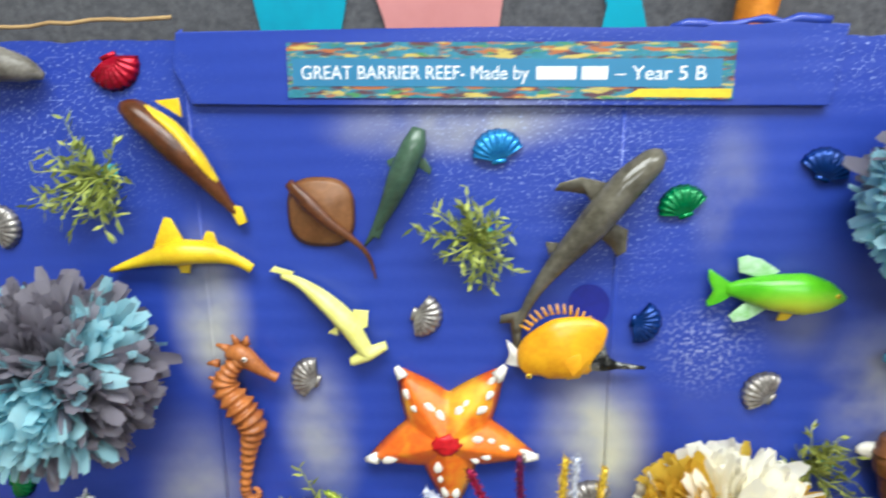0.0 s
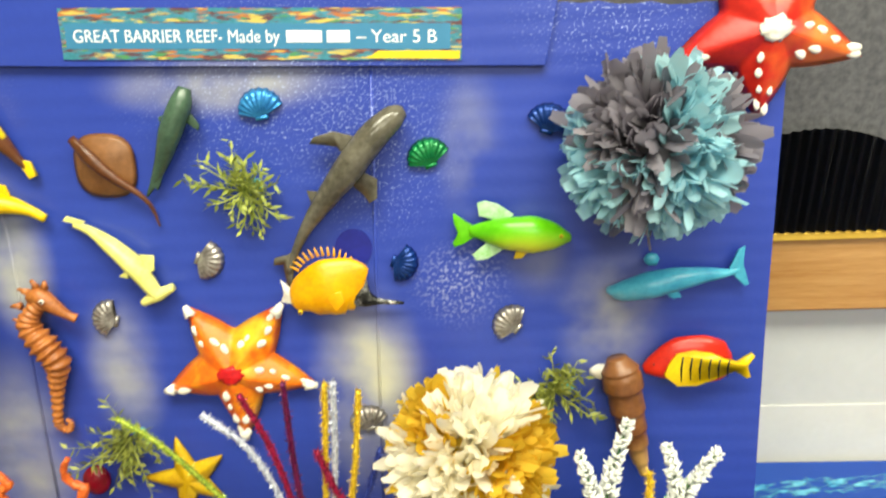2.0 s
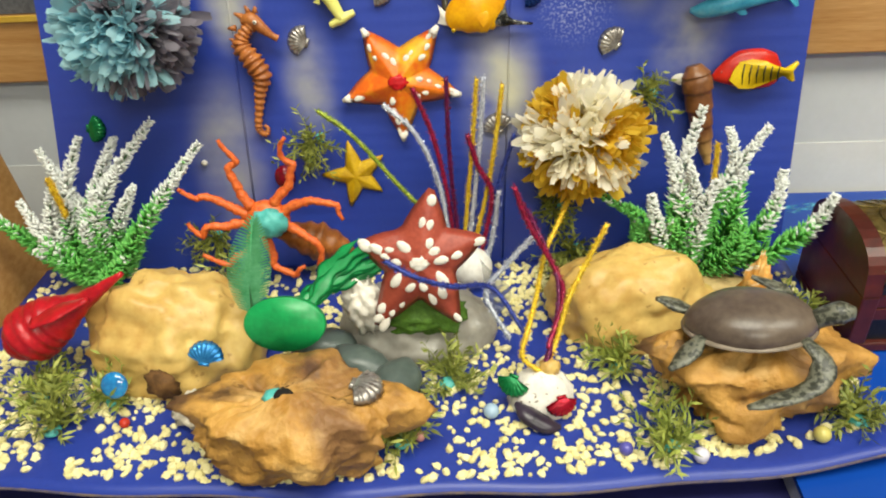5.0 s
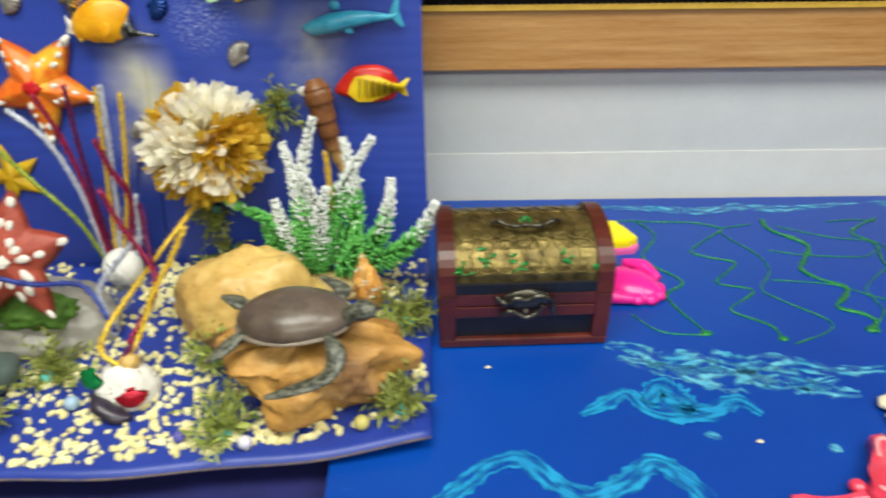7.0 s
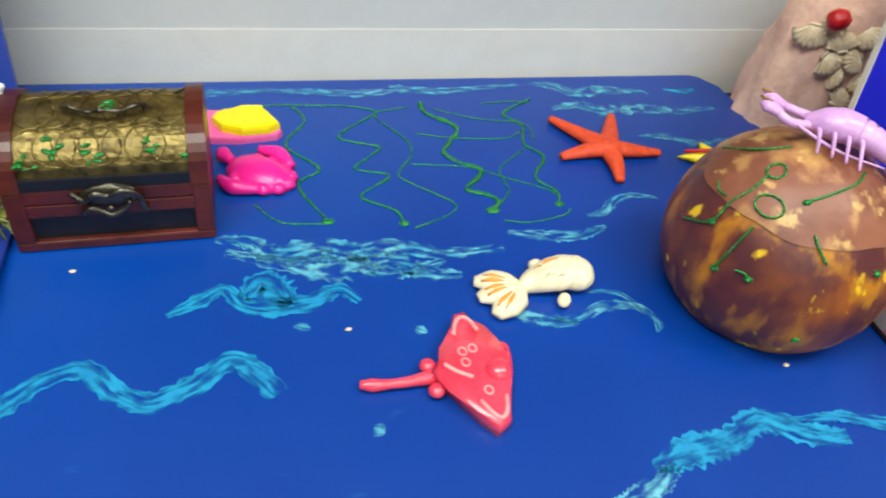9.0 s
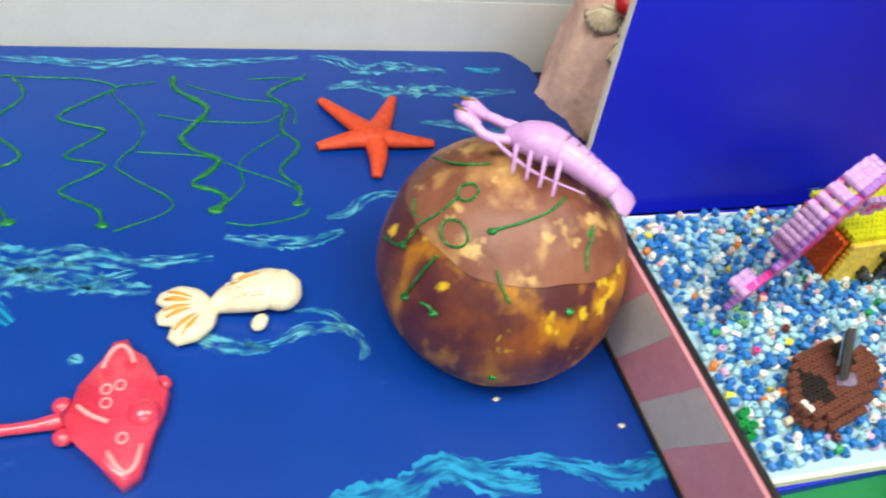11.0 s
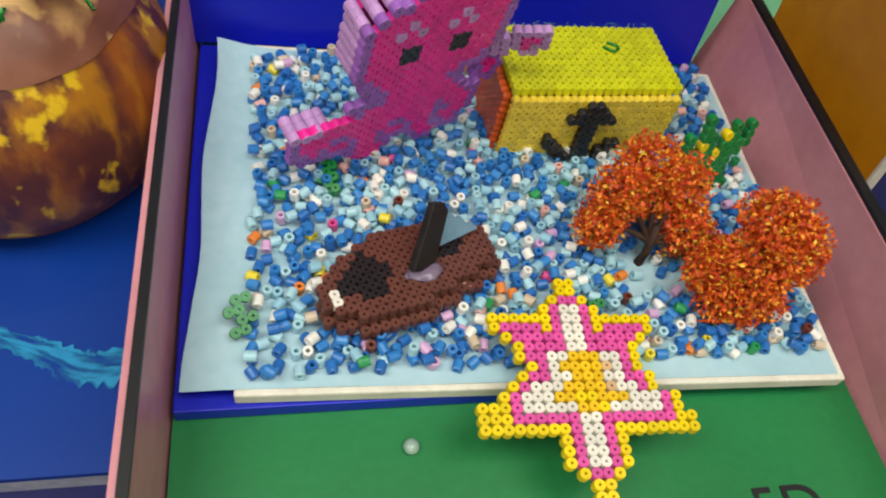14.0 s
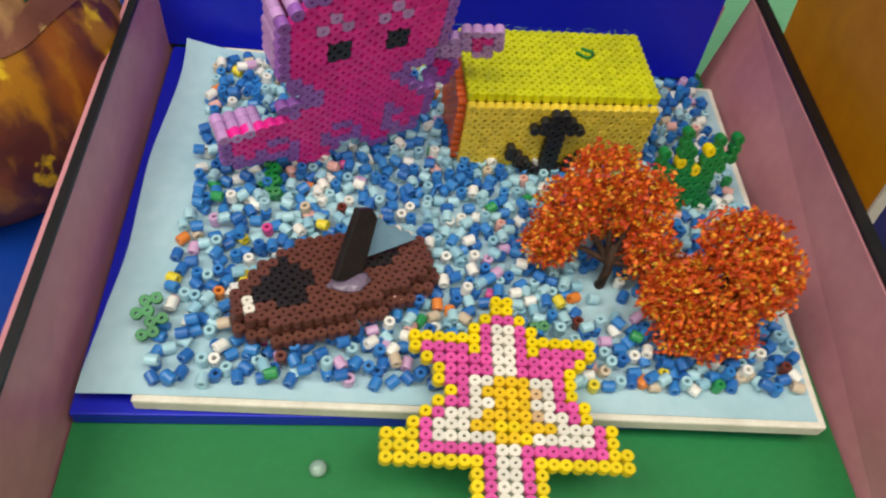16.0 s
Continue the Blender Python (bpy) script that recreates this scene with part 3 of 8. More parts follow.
part("rear_fin", fin([(-0.142, 0.308), (-0.137, 0.317), (-0.133, 0.316), (-0.130, 0.306)], *c, 0.008), M_yel, t)
part("belly_fin", fin([(-0.158, 0.300), (-0.155, 0.292), (-0.150, 0.292), (-0.148, 0.300)], *c, 0.008), M_yel, t)

# stingray
M_ray = mat("brown_ray", "8a5c36", "6a421f", 60, 0.42, 0.3)
c = (-0.070, 0.325)
t = stuck("toy_stingray", "brown plastic toy stingray with a long tail", "toy ray", *c, "sea animals")
bm = bmesh.new()
ctr = bm.verts.new((0, 0, 0.009))
ring = []
for j in (0.5, 0.85, 1.0):
    ring.append([bm.verts.new((0.021 * j * math.cos(a) * (1 + 0.05 * math.cos(4 * (a - 0.75))), 0.0215 * j * math.sin(a) * (1 + 0.05 * math.cos(4 * (a - 0.75))), 0.002 + 0.0065 * (1 - j ** 1.5))) for a in [i * math.tau / 40 for i in range(40)]])
for i in range(40):
    bm.faces.new((ctr, ring[0][i], ring[0][(i + 1) % 40]))
    for a, b in zip(ring, ring[1:]):
        bm.faces.new((a[i], b[i], b[(i + 1) % 40], a[(i + 1) % 40]))
bm.faces.new(ring[2][::-1])
part("disc", bm, M_ray, t)
part("spine", body([(-0.086, 0.343, 0.007), (-0.075, 0.332, 0.011), (-0.064, 0.320, 0.010), (-0.050, 0.308, 0.007), (-0.043, 0.298, 0.005), (-0.040, 0.285, 0.004)], [(0.003, 0.002), (0.0045, 0.003), (0.0035, 0.003), (0.0018, 0.0018), (0.0013, 0.0013), (0.0006, 0.0006)], *c), M_brown, t, "glossy darker spine and tail")

# green shark
M_gshark = mat("dark_green_plastic", "4a6450", "34483a", 60, 0.24, 0.1)
c = (-0.024, 0.340)
t = stuck("toy_shark", "dark green plastic toy shark on the board", "toy shark", *c, "sea animals")
part("body", body([(-0.010, 0.371, 0.008), (-0.013, 0.362, 0.010), (-0.021, 0.346, 0.011), (-0.030, 0.328, 0.008), (-0.038, 0.315, 0.006), (-0.045, 0.305, 0.004)], [(0.004, 0.004), (0.0070, 0.007), (0.0074, 0.008), (0.0050, 0.005), (0.0026, 0.002), (0.0008, 0.0008)], *c), M_gshark, t)
part("fin", fin([(-0.014, 0.352), (-0.005, 0.345), (-0.004, 0.349), (-0.010, 0.358)], *c, 0.007), M_gshark, t)
part("fin", fin([(-0.020, 0.358), (-0.029, 0.354), (-0.027, 0.348), (-0.024, 0.350)], *c, 0.007), M_gshark, t)
part("tail", fin([(-0.041, 0.312), (-0.030, 0.322), (-0.032, 0.318), (-0.036, 0.309)], *c, 0.006), M_gshark, t)

# large grey shark
M_shark = mat("olive_grey_plastic", "6c675a", "4a463a", 60, 0.2, 0.25, fine=4)
c = (0.080, 0.310)
t = stuck("toy_shark", "large glossy olive grey plastic toy shark", "toy shark", *c, "sea animals")
part("body", body([(0.121, 0.352, 0.009), (0.115, 0.349, 0.012), (0.102, 0.338, 0.015), (0.085, 0.318, 0.015), (0.068, 0.298, 0.011), (0.055, 0.281, 0.008), (0.046, 0.265, 0.006), (0.041, 0.252, 0.005)], [(0.004, 0.003), (0.0075, 0.007), (0.0092, 0.009), (0.0094, 0.010), (0.0066, 0.007), (0.0040, 0.0045), (0.0026, 0.003), (0.0020, 0.002)], *c, n=30, seg=16), M_shark, t)
part("pectoral_fin", fin([(0.093, 0.338), (0.078, 0.342), (0.066, 0.339), (0.063, 0.335), (0.080, 0.333), (0.084, 0.326)], *c, 0.010, 0.002), M_shark, t)
part("pectoral_fin", fin([(0.092, 0.318), (0.103, 0.312), (0.102, 0.300), (0.097, 0.297), (0.094, 0.303), (0.083, 0.312)], *c, 0.010, 0.002), M_shark, t)
part("tail_fin", fin([(0.049, 0.272), (0.042, 0.264), (0.032, 0.262), (0.031, 0.257), (0.038, 0.258), (0.039, 0.236), (0.042, 0.235), (0.044, 0.256)], *c, 0.004, 0.002), M_shark, t)
part("rear_fin", fin([(0.066, 0.305), (0.058, 0.306), (0.060, 0.298)], *c, 0.008), M_shark, t)

# hammerhead
M_pale = mat("pale_yellow_plastic", "f1ef92", "e0d868", 60, 0.35, 0.05)
c = (-0.065, 0.265)
t = stuck("toy_hammerhead", "pale yellow plastic toy hammerhead shark", "toy shark", *c, "sea animals")
part("body", body([(-0.096, 0.288, 0.004), (-0.085, 0.284, 0.006), (-0.072, 0.275, 0.009), (-0.059, 0.262, 0.010), (-0.051, 0.248, 0.009), (-0.047, 0.240, 0.008)], [(0.0018, 0.002), (0.003, 0.003), (0.0052, 0.006), (0.0064, 0.008), (0.005, 0.006), (0.004, 0.005)], *c), M_pale, t)
part("head", body([(-0.057, 0.235, 0.007), (-0.047, 0.240, 0.008), (-0.036, 0.245, 0.007)], [(0.0028, 0.004), (0.0045, 0.005), (0.0026, 0.004)], *c, n=10), M_pale, t)
part("tail", fin([(-0.092, 0.288), (-0.103, 0.291), (-0.100, 0.294), (-0.088, 0.290)], *c, 0.004), M_pale, t)
part("fin", fin([(-0.054, 0.268), (-0.045, 0.267), (-0.046, 0.257), (-0.051, 0.256)], *c, 0.008), M_pale, t)
part("fin", fin([(-0.064, 0.258), (-0.070, 0.254), (-0.064, 0.252)], *c, 0.008), M_pale, t)

# green fish
M_gfish = mat("green_yellow_plastic", "6ecb1e", "4fae10", 40, 0.3, 0.05)
paint_layer(M_gfish, "d6d83a", 3, 0.0, 0.1, region=((0.006, -0.010, 0.012), (0.040, 0.018, 0.04)))
paint_layer(M_gfish, "1f7a2c", 40, 0.45, 0.7, seed=3, amount=0.6, region=((0.03, 0.004, 0.01), (0.018, 0.016, 0.03)))
M_clearfin = mat("pale_green_fin", "cfe6d0", "86c86a", 70, 0.3, 0.05)
c = (0.186, 0.266)
t = stuck("toy_fish", "bright green and yellow plastic toy fish", "toy fish", c[0] + 0.001, c[1] + 0.007, "sea animals")
part("body", body([(0.157, 0.269, 0.007), (0.165, 0.269, 0.008), (0.180, 0.268, 0.011), (0.196, 0.267, 0.012), (0.209, 0.265, 0.010), (0.219, 0.263, 0.007)], [(0.003, 0.002), (0.006, 0.004), (0.0105, 0.008), (0.012, 0.009), (0.0085, 0.007), (0.0025, 0.003)], *c, n=26, seg=16), M_gfish, t)
part("tail", fin([(0.160, 0.272), (0.150, 0.279), (0.147, 0.281), (0.147, 0.275), (0.150, 0.268), (0.146, 0.262), (0.147, 0.259), (0.153, 0.261), (0.161, 0.266)], *c, 0.006), M_gfish, t, "green forked tail")
part("dorsal_fin", fin([(0.176, 0.275), (0.163, 0.279), (0.162, 0.287), (0.167, 0.2885), (0.175, 0.286), (0.185, 0.279)], *c, 0.007), M_clearfin, t, "pale dorsal fin")
part("pelvic_fin", fin([(0.169, 0.263), (0.158, 0.254), (0.161, 0.250), (0.168, 0.251), (0.178, 0.257)], *c, 0.007), M_clearfin, t, "pale lower fin")
part("anal_fin", fin([(0.186, 0.257), (0.184, 0.251), (0.189, 0.251), (0.195, 0.257)], *c, 0.008), M_yel, t, "yellow lower fin")
eyeball(0.0013, (0.213 - c[0], 0.2665 - c[1], 0.016), M_yel, M_black, t)

# flame angelfish
M_redf = mat("red_orange_plastic", "e2301c", "b81c10", 60, 0.3, 0.05)
c = (0.305, 0.185)
t = stuck("toy_angelfish", "red plastic toy fish with striped yellow sides", "toy fish", c[0] - 0.003, c[1], "sea animals")
t.matrix_world = t.matrix_world @ Matrix.Scale(0.94, 4)
part("body", body([(0.269, 0.179, 0.008), (0.277, 0.182, 0.009), (0.292, 0.186, 0.010), (0.308, 0.186, 0.010), (0.322, 0.184, 0.008), (0.328, 0.184, 0.006)], [(0.003, 0.003), (0.009, 0.006), (0.0175, 0.007), (0.0185, 0.007), (0.0145, 0.005), (0.007, 0.003)], *c, n=26, seg=18), M_redf, t)
ylo = [(0.281, 0.178), (0.284, 0.187), (0.289, 0.194), (0.300, 0.196), (0.312, 0.194), (0.322, 0.189), (0.330, 0.187), (0.339, 0.193), (0.341, 0.191), (0.336, 0.184), (0.339, 0.176), (0.336, 0.175), (0.328, 0.181), (0.318, 0.176), (0.303, 0.170), (0.290, 0.170)]
part("yellow_side", fin(ylo, *c, 0.0142, 0.0034), M_yel, t, "bright yellow side and tail")
for k in range(6):
    x = 0.292 + k * 0.0062
    part("stripe", tube(loc([(x + 0.001, 0.192 - k * 0.0006, 0.0177), (x, 0.183, 0.0178), (x + 0.0005, 0.174 + k * 0.0004, 0.0177)], *c), [0.0005, 0.0008, 0.0004], 6), M_black, t)
eyeball(0.0014, (0.2745 - c[0], 0.185 - c[1], 0.0135), M_redf, M_black, t)

# blue whale
M_whale = mat("light_blue_plastic", "4fb4cf", "2f8fb4", 60, 0.32, 0.05)
paint_layer(M_whale, "8c9ba6", 30, 0.4, 0.55, region=((-0.036, -0.006, 0.01), (0.026, 0.012, 0.03)))
c = (0.285, 0.240)
t = stuck("toy_whale", "light blue and grey plastic toy whale", "toy whale", *c, "sea animals")
part("body", body([(0.243, 0.236, 0.010), (0.252, 0.236, 0.013), (0.268, 0.240, 0.015), (0.285, 0.243, 0.014), (0.303, 0.244, 0.010), (0.318, 0.244, 0.007), (0.325, 0.246, 0.006)], [(0.002, 0.002), (0.0065, 0.006), (0.0085, 0.009), (0.0075, 0.008), (0.005, 0.005), (0.0025, 0.003), (0.002, 0.002)], *c, n=26), M_whale, t)
part("fluke", fin([(0.319, 0.247), (0.324, 0.259), (0.328, 0.261), (0.327, 0.249), (0.332, 0.236), (0.329, 0.235), (0.322, 0.242)], *c, 0.006), M_whale, t)
part("flipper", fin([(0.272, 0.238), (0.283, 0.231), (0.288, 0.232), (0.284, 0.239)], *c, 0.015), M_whale, t)
part("putty", putty(0.005, 4), M_whale, t, "blue putty holding it", m=pose(-0.014, 0.014, 0.006))

# butterflyfish
M_butter = mat("orange_yellow_plastic", "f2b414", "dc9308", 60, 0.35, 0.15)
c = (0.068, 0.243)
t = stuck("toy_butterflyfish", "yellow plastic toy butterflyfish with a silver snout", "toy fish", *c, "sea animals")
part("body", body([(0.045, 0.231, 0.008), (0.052, 0.237, 0.010), (0.066, 0.243, 0.012), (0.079, 0.243, 0.010), (0.087, 0.240, 0.008)], [(0.006, 0.005), (0.0145, 0.007), (0.019, 0.008), (0.019, 0.006), (0.015, 0.004)], *c, n=22, seg=18), M_butter, t)
for k in range(13):
    a = math.radians(150 - k * 9.5)
    p = Vector((0.066 + 0.0205 * math.cos(a), 0.245 + 0.019 * math.sin(a), 0.010))
    q = p + Vector((math.cos(a) * 0.005 - 0.001, math.sin(a) * 0.006, 0))
    part("spine", tube(loc([p, q], *c), [0.0011, 0.0004], 5), M_butter, t)
part("side_fin", fin([(0.066, 0.240), (0.076, 0.243), (0.078, 0.236), (0.072, 0.229)], *c, 0.0185, 0.001), M_butter, t)
M_sil = mat("silver_black_plastic", "a9a9a4", "20201e", 200, 0.25, 0.05, metal=0.5, mix=(0.5, 0.6))
part("snout", body([(0.083, 0.239, 0.008), (0.090, 0.234, 0.009), (0.098, 0.232, 0.009), (0.114, 0.230, 0.008)], [(0.012, 0.005), (0.006, 0.004), (0.0022, 0.002), (0.001, 0.001)], *c, n=16), M_sil, t, "silver and black pointed end")
part("tail", fin([(0.048, 0.236), (0.040, 0.243), (0.035, 0.248), (0.037, 0.239), (0.034, 0.233), (0.046, 0.230)], *c, 0.007), M_white, t, "white tail")
eyeball(0.0017, (0.0475 - c[0], 0.2275 - c[1], 0.0135), M_yel, M_black, t)

# seahorse
M_seah = mat("tan_seahorse", "c4793c", "8a4a1e", 80, 0.4, 0.3)
c = (-0.130, 0.200)
t = stuck("toy_seahorse", "brown ridged plastic toy seahorse on the board", "toy seahorse", *c, "sea animals")
sp = smooth_path(loc([(-0.122, 0.240, 0.010), (-0.131, 0.232, 0.011), (-0.135, 0.222, 0.012), (-0.127, 0.208, 0.013), (-0.121, 0.196, 0.012), (-0.125, 0.181, 0.010), (-0.129, 0.165, 0.008), (-0.132, 0.150, 0.007), (-0.131, 0.144, 0.006), (-0.126, 0.142, 0.006), (-0.124, 0.147, 0.006), (-0.127, 0.150, 0.006)], *c), 150)
rr = lerp_list([0.006, 0.0055, 0.0075, 0.0095, 0.0085, 0.0055, 0.004, 0.0034, 0.003, 0.0026, 0.002, 0.0014], 150)
part("body", tube(sp, [(r * (0.94 + 0.16 * math.cos(i * 1.25)), r * (0.95 + 0.16 * math.cos(i * 1.25))) for i, r in enumerate(rr)], 12), M_seah, t)
part("head", body([(-0.132, 0.241, 0.011), (-0.124, 0.243, 0.012), (-0.116, 0.236, 0.012), (-0.108, 0.229, 0.011), (-0.103, 0.226, 0.010)], [(0.003, 0.003), (0.0065, 0.006), (0.005, 0.005), (0.0028, 0.003), (0.003, 0.003)], *c, n=18), M_seah, t)
for a, b in (((-0.125, 0.248), (-0.128, 0.254)), ((-0.131, 0.245), (-0.138, 0.248)), ((-0.138, 0.236), (-0.145, 0.236)), ((-0.120, 0.248), (-0.119, 0.253))):
    part("crest_spine", tube(loc([(*a, 0.011), (*b, 0.011)], *c), [0.003, 0.001], 6), M_seah, t)
for k in range(7):
    p = Vector((-0.141 + k * 0.0025 * (1 if k > 2 else 0.3), 0.226 - k * 0.006, 0.012))
    part("back_spine", tube(loc([p, p + Vector((-0.004, 0.0015, 0))], *c), [0.002, 0.0006], 5), M_seah, t)
eyeball(0.0018, (-0.119 - c[0], 0.241 - c[1], 0.0185), M_white, M_black, t)


# painted starfish
def painted_star(name, label, c, tips, thick, m, m_mid, m_tip, group="painted starfish", frame_m=None, dotr=0.0027, fat=0.49):
    t = thing(name, label, "starfish", frame_m if frame_m is not None else on_board(*c, 0.004), group)
    spec = [(math.degrees(math.atan2(v - c[1], x - c[0])), math.hypot(x - c[0], v - c[1])) for x, v in tips]
    bm, rad = star_body(spec, thick, fat=fat)
    part("body", bm, m, t)
    rnd = random.Random(len(label))
    dots = []
    for a, L in spec:
        a = math.radians(a)
        for side in (-1, 1):
            for k in range(4):
                if rnd.random() < 0.38:
                    continue
                s = 0.30 + 0.18 * k + rnd.uniform(-0.04, 0.04)
                w = (1 - s) * L * rnd.uniform(0.08, 0.22) + 0.0004
                x, y = L * s * math.cos(a) - side * w * math.sin(a), L * s * math.sin(a) + side * w * math.cos(a)
                r0 = rad(math.atan2(y, x))
                q = min(1, math.hypot(x, y) / r0)
                dots.append((x + rnd.uniform(-0.001, 0.001), y + rnd.uniform(-0.001, 0.001), thick * (1 - q ** 2.2) ** 0.6 * (1 - 0.45 * q)))
    for d in dots:
        part("paint_dot", dots_on([d], dotr * 1.15, 0.32), M_white, t, "raised white paint dot")
    if m_mid:
        part("centre_paint", lump(thick * 0.46, thick * 0.38, thick * 0.10, 0.4, 4, 2.0, 3), m_mid, t, "smeared paint at the centre", m=pose(0, 0, thick * 0.93))
    if m_tip:
        for a, L in spec:
            a = math.radians(a)
            part("tip_paint", tube([(L * 0.86 * math.cos(a), L * 0.86 * math.sin(a), thick * 0.27), (L * 1.0 * math.cos(a), L * 1.0 * math.sin(a), thick * 0.12)], [L * 0.075, L * 0.035], 8), m_tip, t, "white painted arm tip")
    return t


M_ostar = mat("orange_acrylic", "f0801c", "e25a14", 45, 0.45, 0.35)
paint_layer(M_ostar, "f5bc2c", 30, 0.53, 0.68, seed=3)
M_rstar = mat("red_acrylic", "de3020", "bc1a12", 45, 0.4, 0.35)
paint_layer(M_rstar, "f08038", 24, 0.50, 0.66, seed=6, amount=0.8)
M_redpaint = mat("red_paint", "d81a22", "b00c18", 90, 0.4, 0.4)
painted_star("starfish", "orange and yellow painted starfish with white dots", (-0.002, 0.187), [(-0.031, 0.231), (0.034, 0.231), (0.052, 0.172), (-0.053, 0.170), (-0.001, 0.132)], 0.017, M_ostar, M_redpaint, M_white)
painted_star("starfish", "red painted starfish with white dots on the corner", (0.331, 0.390), [(0.301, 0.441), (0.364, 0.440), (0.388, 0.372), (0.277, 0.373), (0.330, 0.338)], 0.018, M_rstar, M_white, None)
M_ystar = mat("yellow_starfish", "e0b81c", "b88a0c", 60, 0.45, 0.4)
t = stuck("starfish", "small yellow plastic starfish on the board", "starfish", -0.048, 0.099, "painted starfish", 0.002)
part("body", star_body([(100, 0.036), (35, 0.034), (-35, 0.030), (-105, 0.034), (178, 0.036)], 0.006)[0], M_ystar, t)

# cone shell
M_cone = mat("brown_cone_shell", "8a5a34", "5a3218", 40, 0.35, 0.25)
paint_layer(M_cone, "dcae6c", 14, 0.3, 0.5, region=((0.011, -0.045, 0.015), (0.018, 0.036, 0.04)))
c = (0.257, 0.150)
t = stuck("cone_shell", "long brown spiral cone shell glued to board", "shell", *c)
sp = smooth_path(loc([(0.249, 0.192, 0.016), (0.252, 0.180, 0.017), (0.257, 0.155, 0.016), (0.263, 0.130, 0.014), (0.270, 0.104, 0.012)], *c), 70)
part("spiral", tube(sp, [r * (0.94 + 0.15 * ((i / 70 * (5 + i / 40)) % 1.0) ** 1.4) for i, r in enumerate(lerp_list([0.007, 0.0130, 0.0108, 0.0082, 0.0028], 70))], 18), M_cone, t)
part("lip", lump(0.008, 0.005, 0.005, 0.4, 3, 3.0, 2), M_white, t, "chipped white lip", m=pose(-0.016, 0.030, 0.010))

# small gems
M_gemr = mat("ruby_gem", "8c0f24", "5a0616", 80, 0.12, 0.05)
bm = bmesh.new()
bmesh.ops.create_icosphere(bm, subdivisions=3, radius=0.0100, matrix=Matrix.Diagonal((1, 1.15, 0.7, 1)))
solid("gem", bm, M_gemr, "dark red glass gem stuck on the board", "gem", on_board(-0.115, 0.100, 0.004))
bm = bmesh.new()
bmesh.ops.create_icosphere(bm, subdivisions=2, radius=0.003)
solid("pearl", bm, M_white, "tiny white pearl bead on the board", "bead", on_board(-0.19, 0.115, 0.002))
o = solid("sticker", slab([(0.012 * math.cos(i * math.tau / 28), 0.0125 * math.sin(i * math.tau / 28)) for i in range(28)], 0.0006), mat("dark_blue_print", "17228e", "121a78", 40, 0.5, 0.05), "round darker blue mark on the board", "sticker", on_board(0.083, 0.266, 0.0004), smooth=False)
M_greyshell = mat("grey_shell", "8f8a80", "5c564c", 80, 0.45, 0.4)
solid("cone_shell", body([(-0.262, 0.418, 0.01), (-0.245, 0.416, 0.012), (-0.230, 0.412, 0.010), (-0.222, 0.408, 0.007)], [(0.010, 0.009), (0.010, 0.010), (0.007, 0.007), (0.002, 0.002)], -0.24, 0.41), M_greyshell, "grey pointed shell near the board's top", "shell", on_board(-0.24, 0.41))


# paper pompoms
def petals(bm, d, L, w, rnd):
    side = d.cross(Vector((rnd.gauss(0, 1), rnd.gauss(0, 1), rnd.gauss(0, 1)))).normalized()
    curl = side.cross(d).normalized() * rnd.uniform(-0.42, 0.42)
    droop = Vector((rnd.gauss(0, 1), rnd.gauss(0, 1), rnd.gauss(0, 1))) * 0.10
    rows = []
    for k, ww in ((0.45, 0.5), (0.66, 0.9), (0.82, 1.05), (0.94, 0.95), (1.0 + rnd.uniform(-0.03, 0.03), rnd.uniform(0.3, 0.7))):
        p = d * L * k + (curl + droop) * L * (k - 0.3) ** 2 * 1.5
        rows.append((bm.verts.new(p - side * w * ww + curl * w * 0.9), bm.verts.new(p), bm.verts.new(p + side * w * ww + curl * w * 0.9)))
    for a, b in zip(rows, rows[1:]):
        bm.faces.new((a[0], a[1], b[1], b[0]))
        bm.faces.new((a[1], a[2], b[2], b[1]))


def pompom(label, x, v, off, r, ma, mb, na, nb, seed, patch, w=0.0043, count=1500):
    t = stuck("paper_pompom", label, "pompom", x, v, "paper pompoms", off)
    rnd = random.Random(seed)
    A, B = bmesh.new(), bmesh.new()
    core = bmesh.new()
    bmesh.ops.create_icosphere(core, subdivisions=3, radius=r * 0.62)
    for i in range(count):
        z = 1 - 1.9 * (i + 0.5) / count
        z = z * 0.98
        a = i * 2.399963 + rnd.uniform(-0.25, 0.25)
        q = math.sqrt(max(0, 1 - z * z))
        d = Vector((q * math.cos(a) + rnd.gauss(0, 0.08), q * math.sin(a) + rnd.gauss(0, 0.08), z + rnd.gauss(0, 0.08))).normalized()
        petals(A if patch(d) else B, d, r * rnd.uniform(0.86, 1.02), w * rnd.uniform(0.65, 1.25), rnd)
    part("core", core, mb, t)
    part(na, A, ma, t)
    part(nb, B, mb, t)
    return t


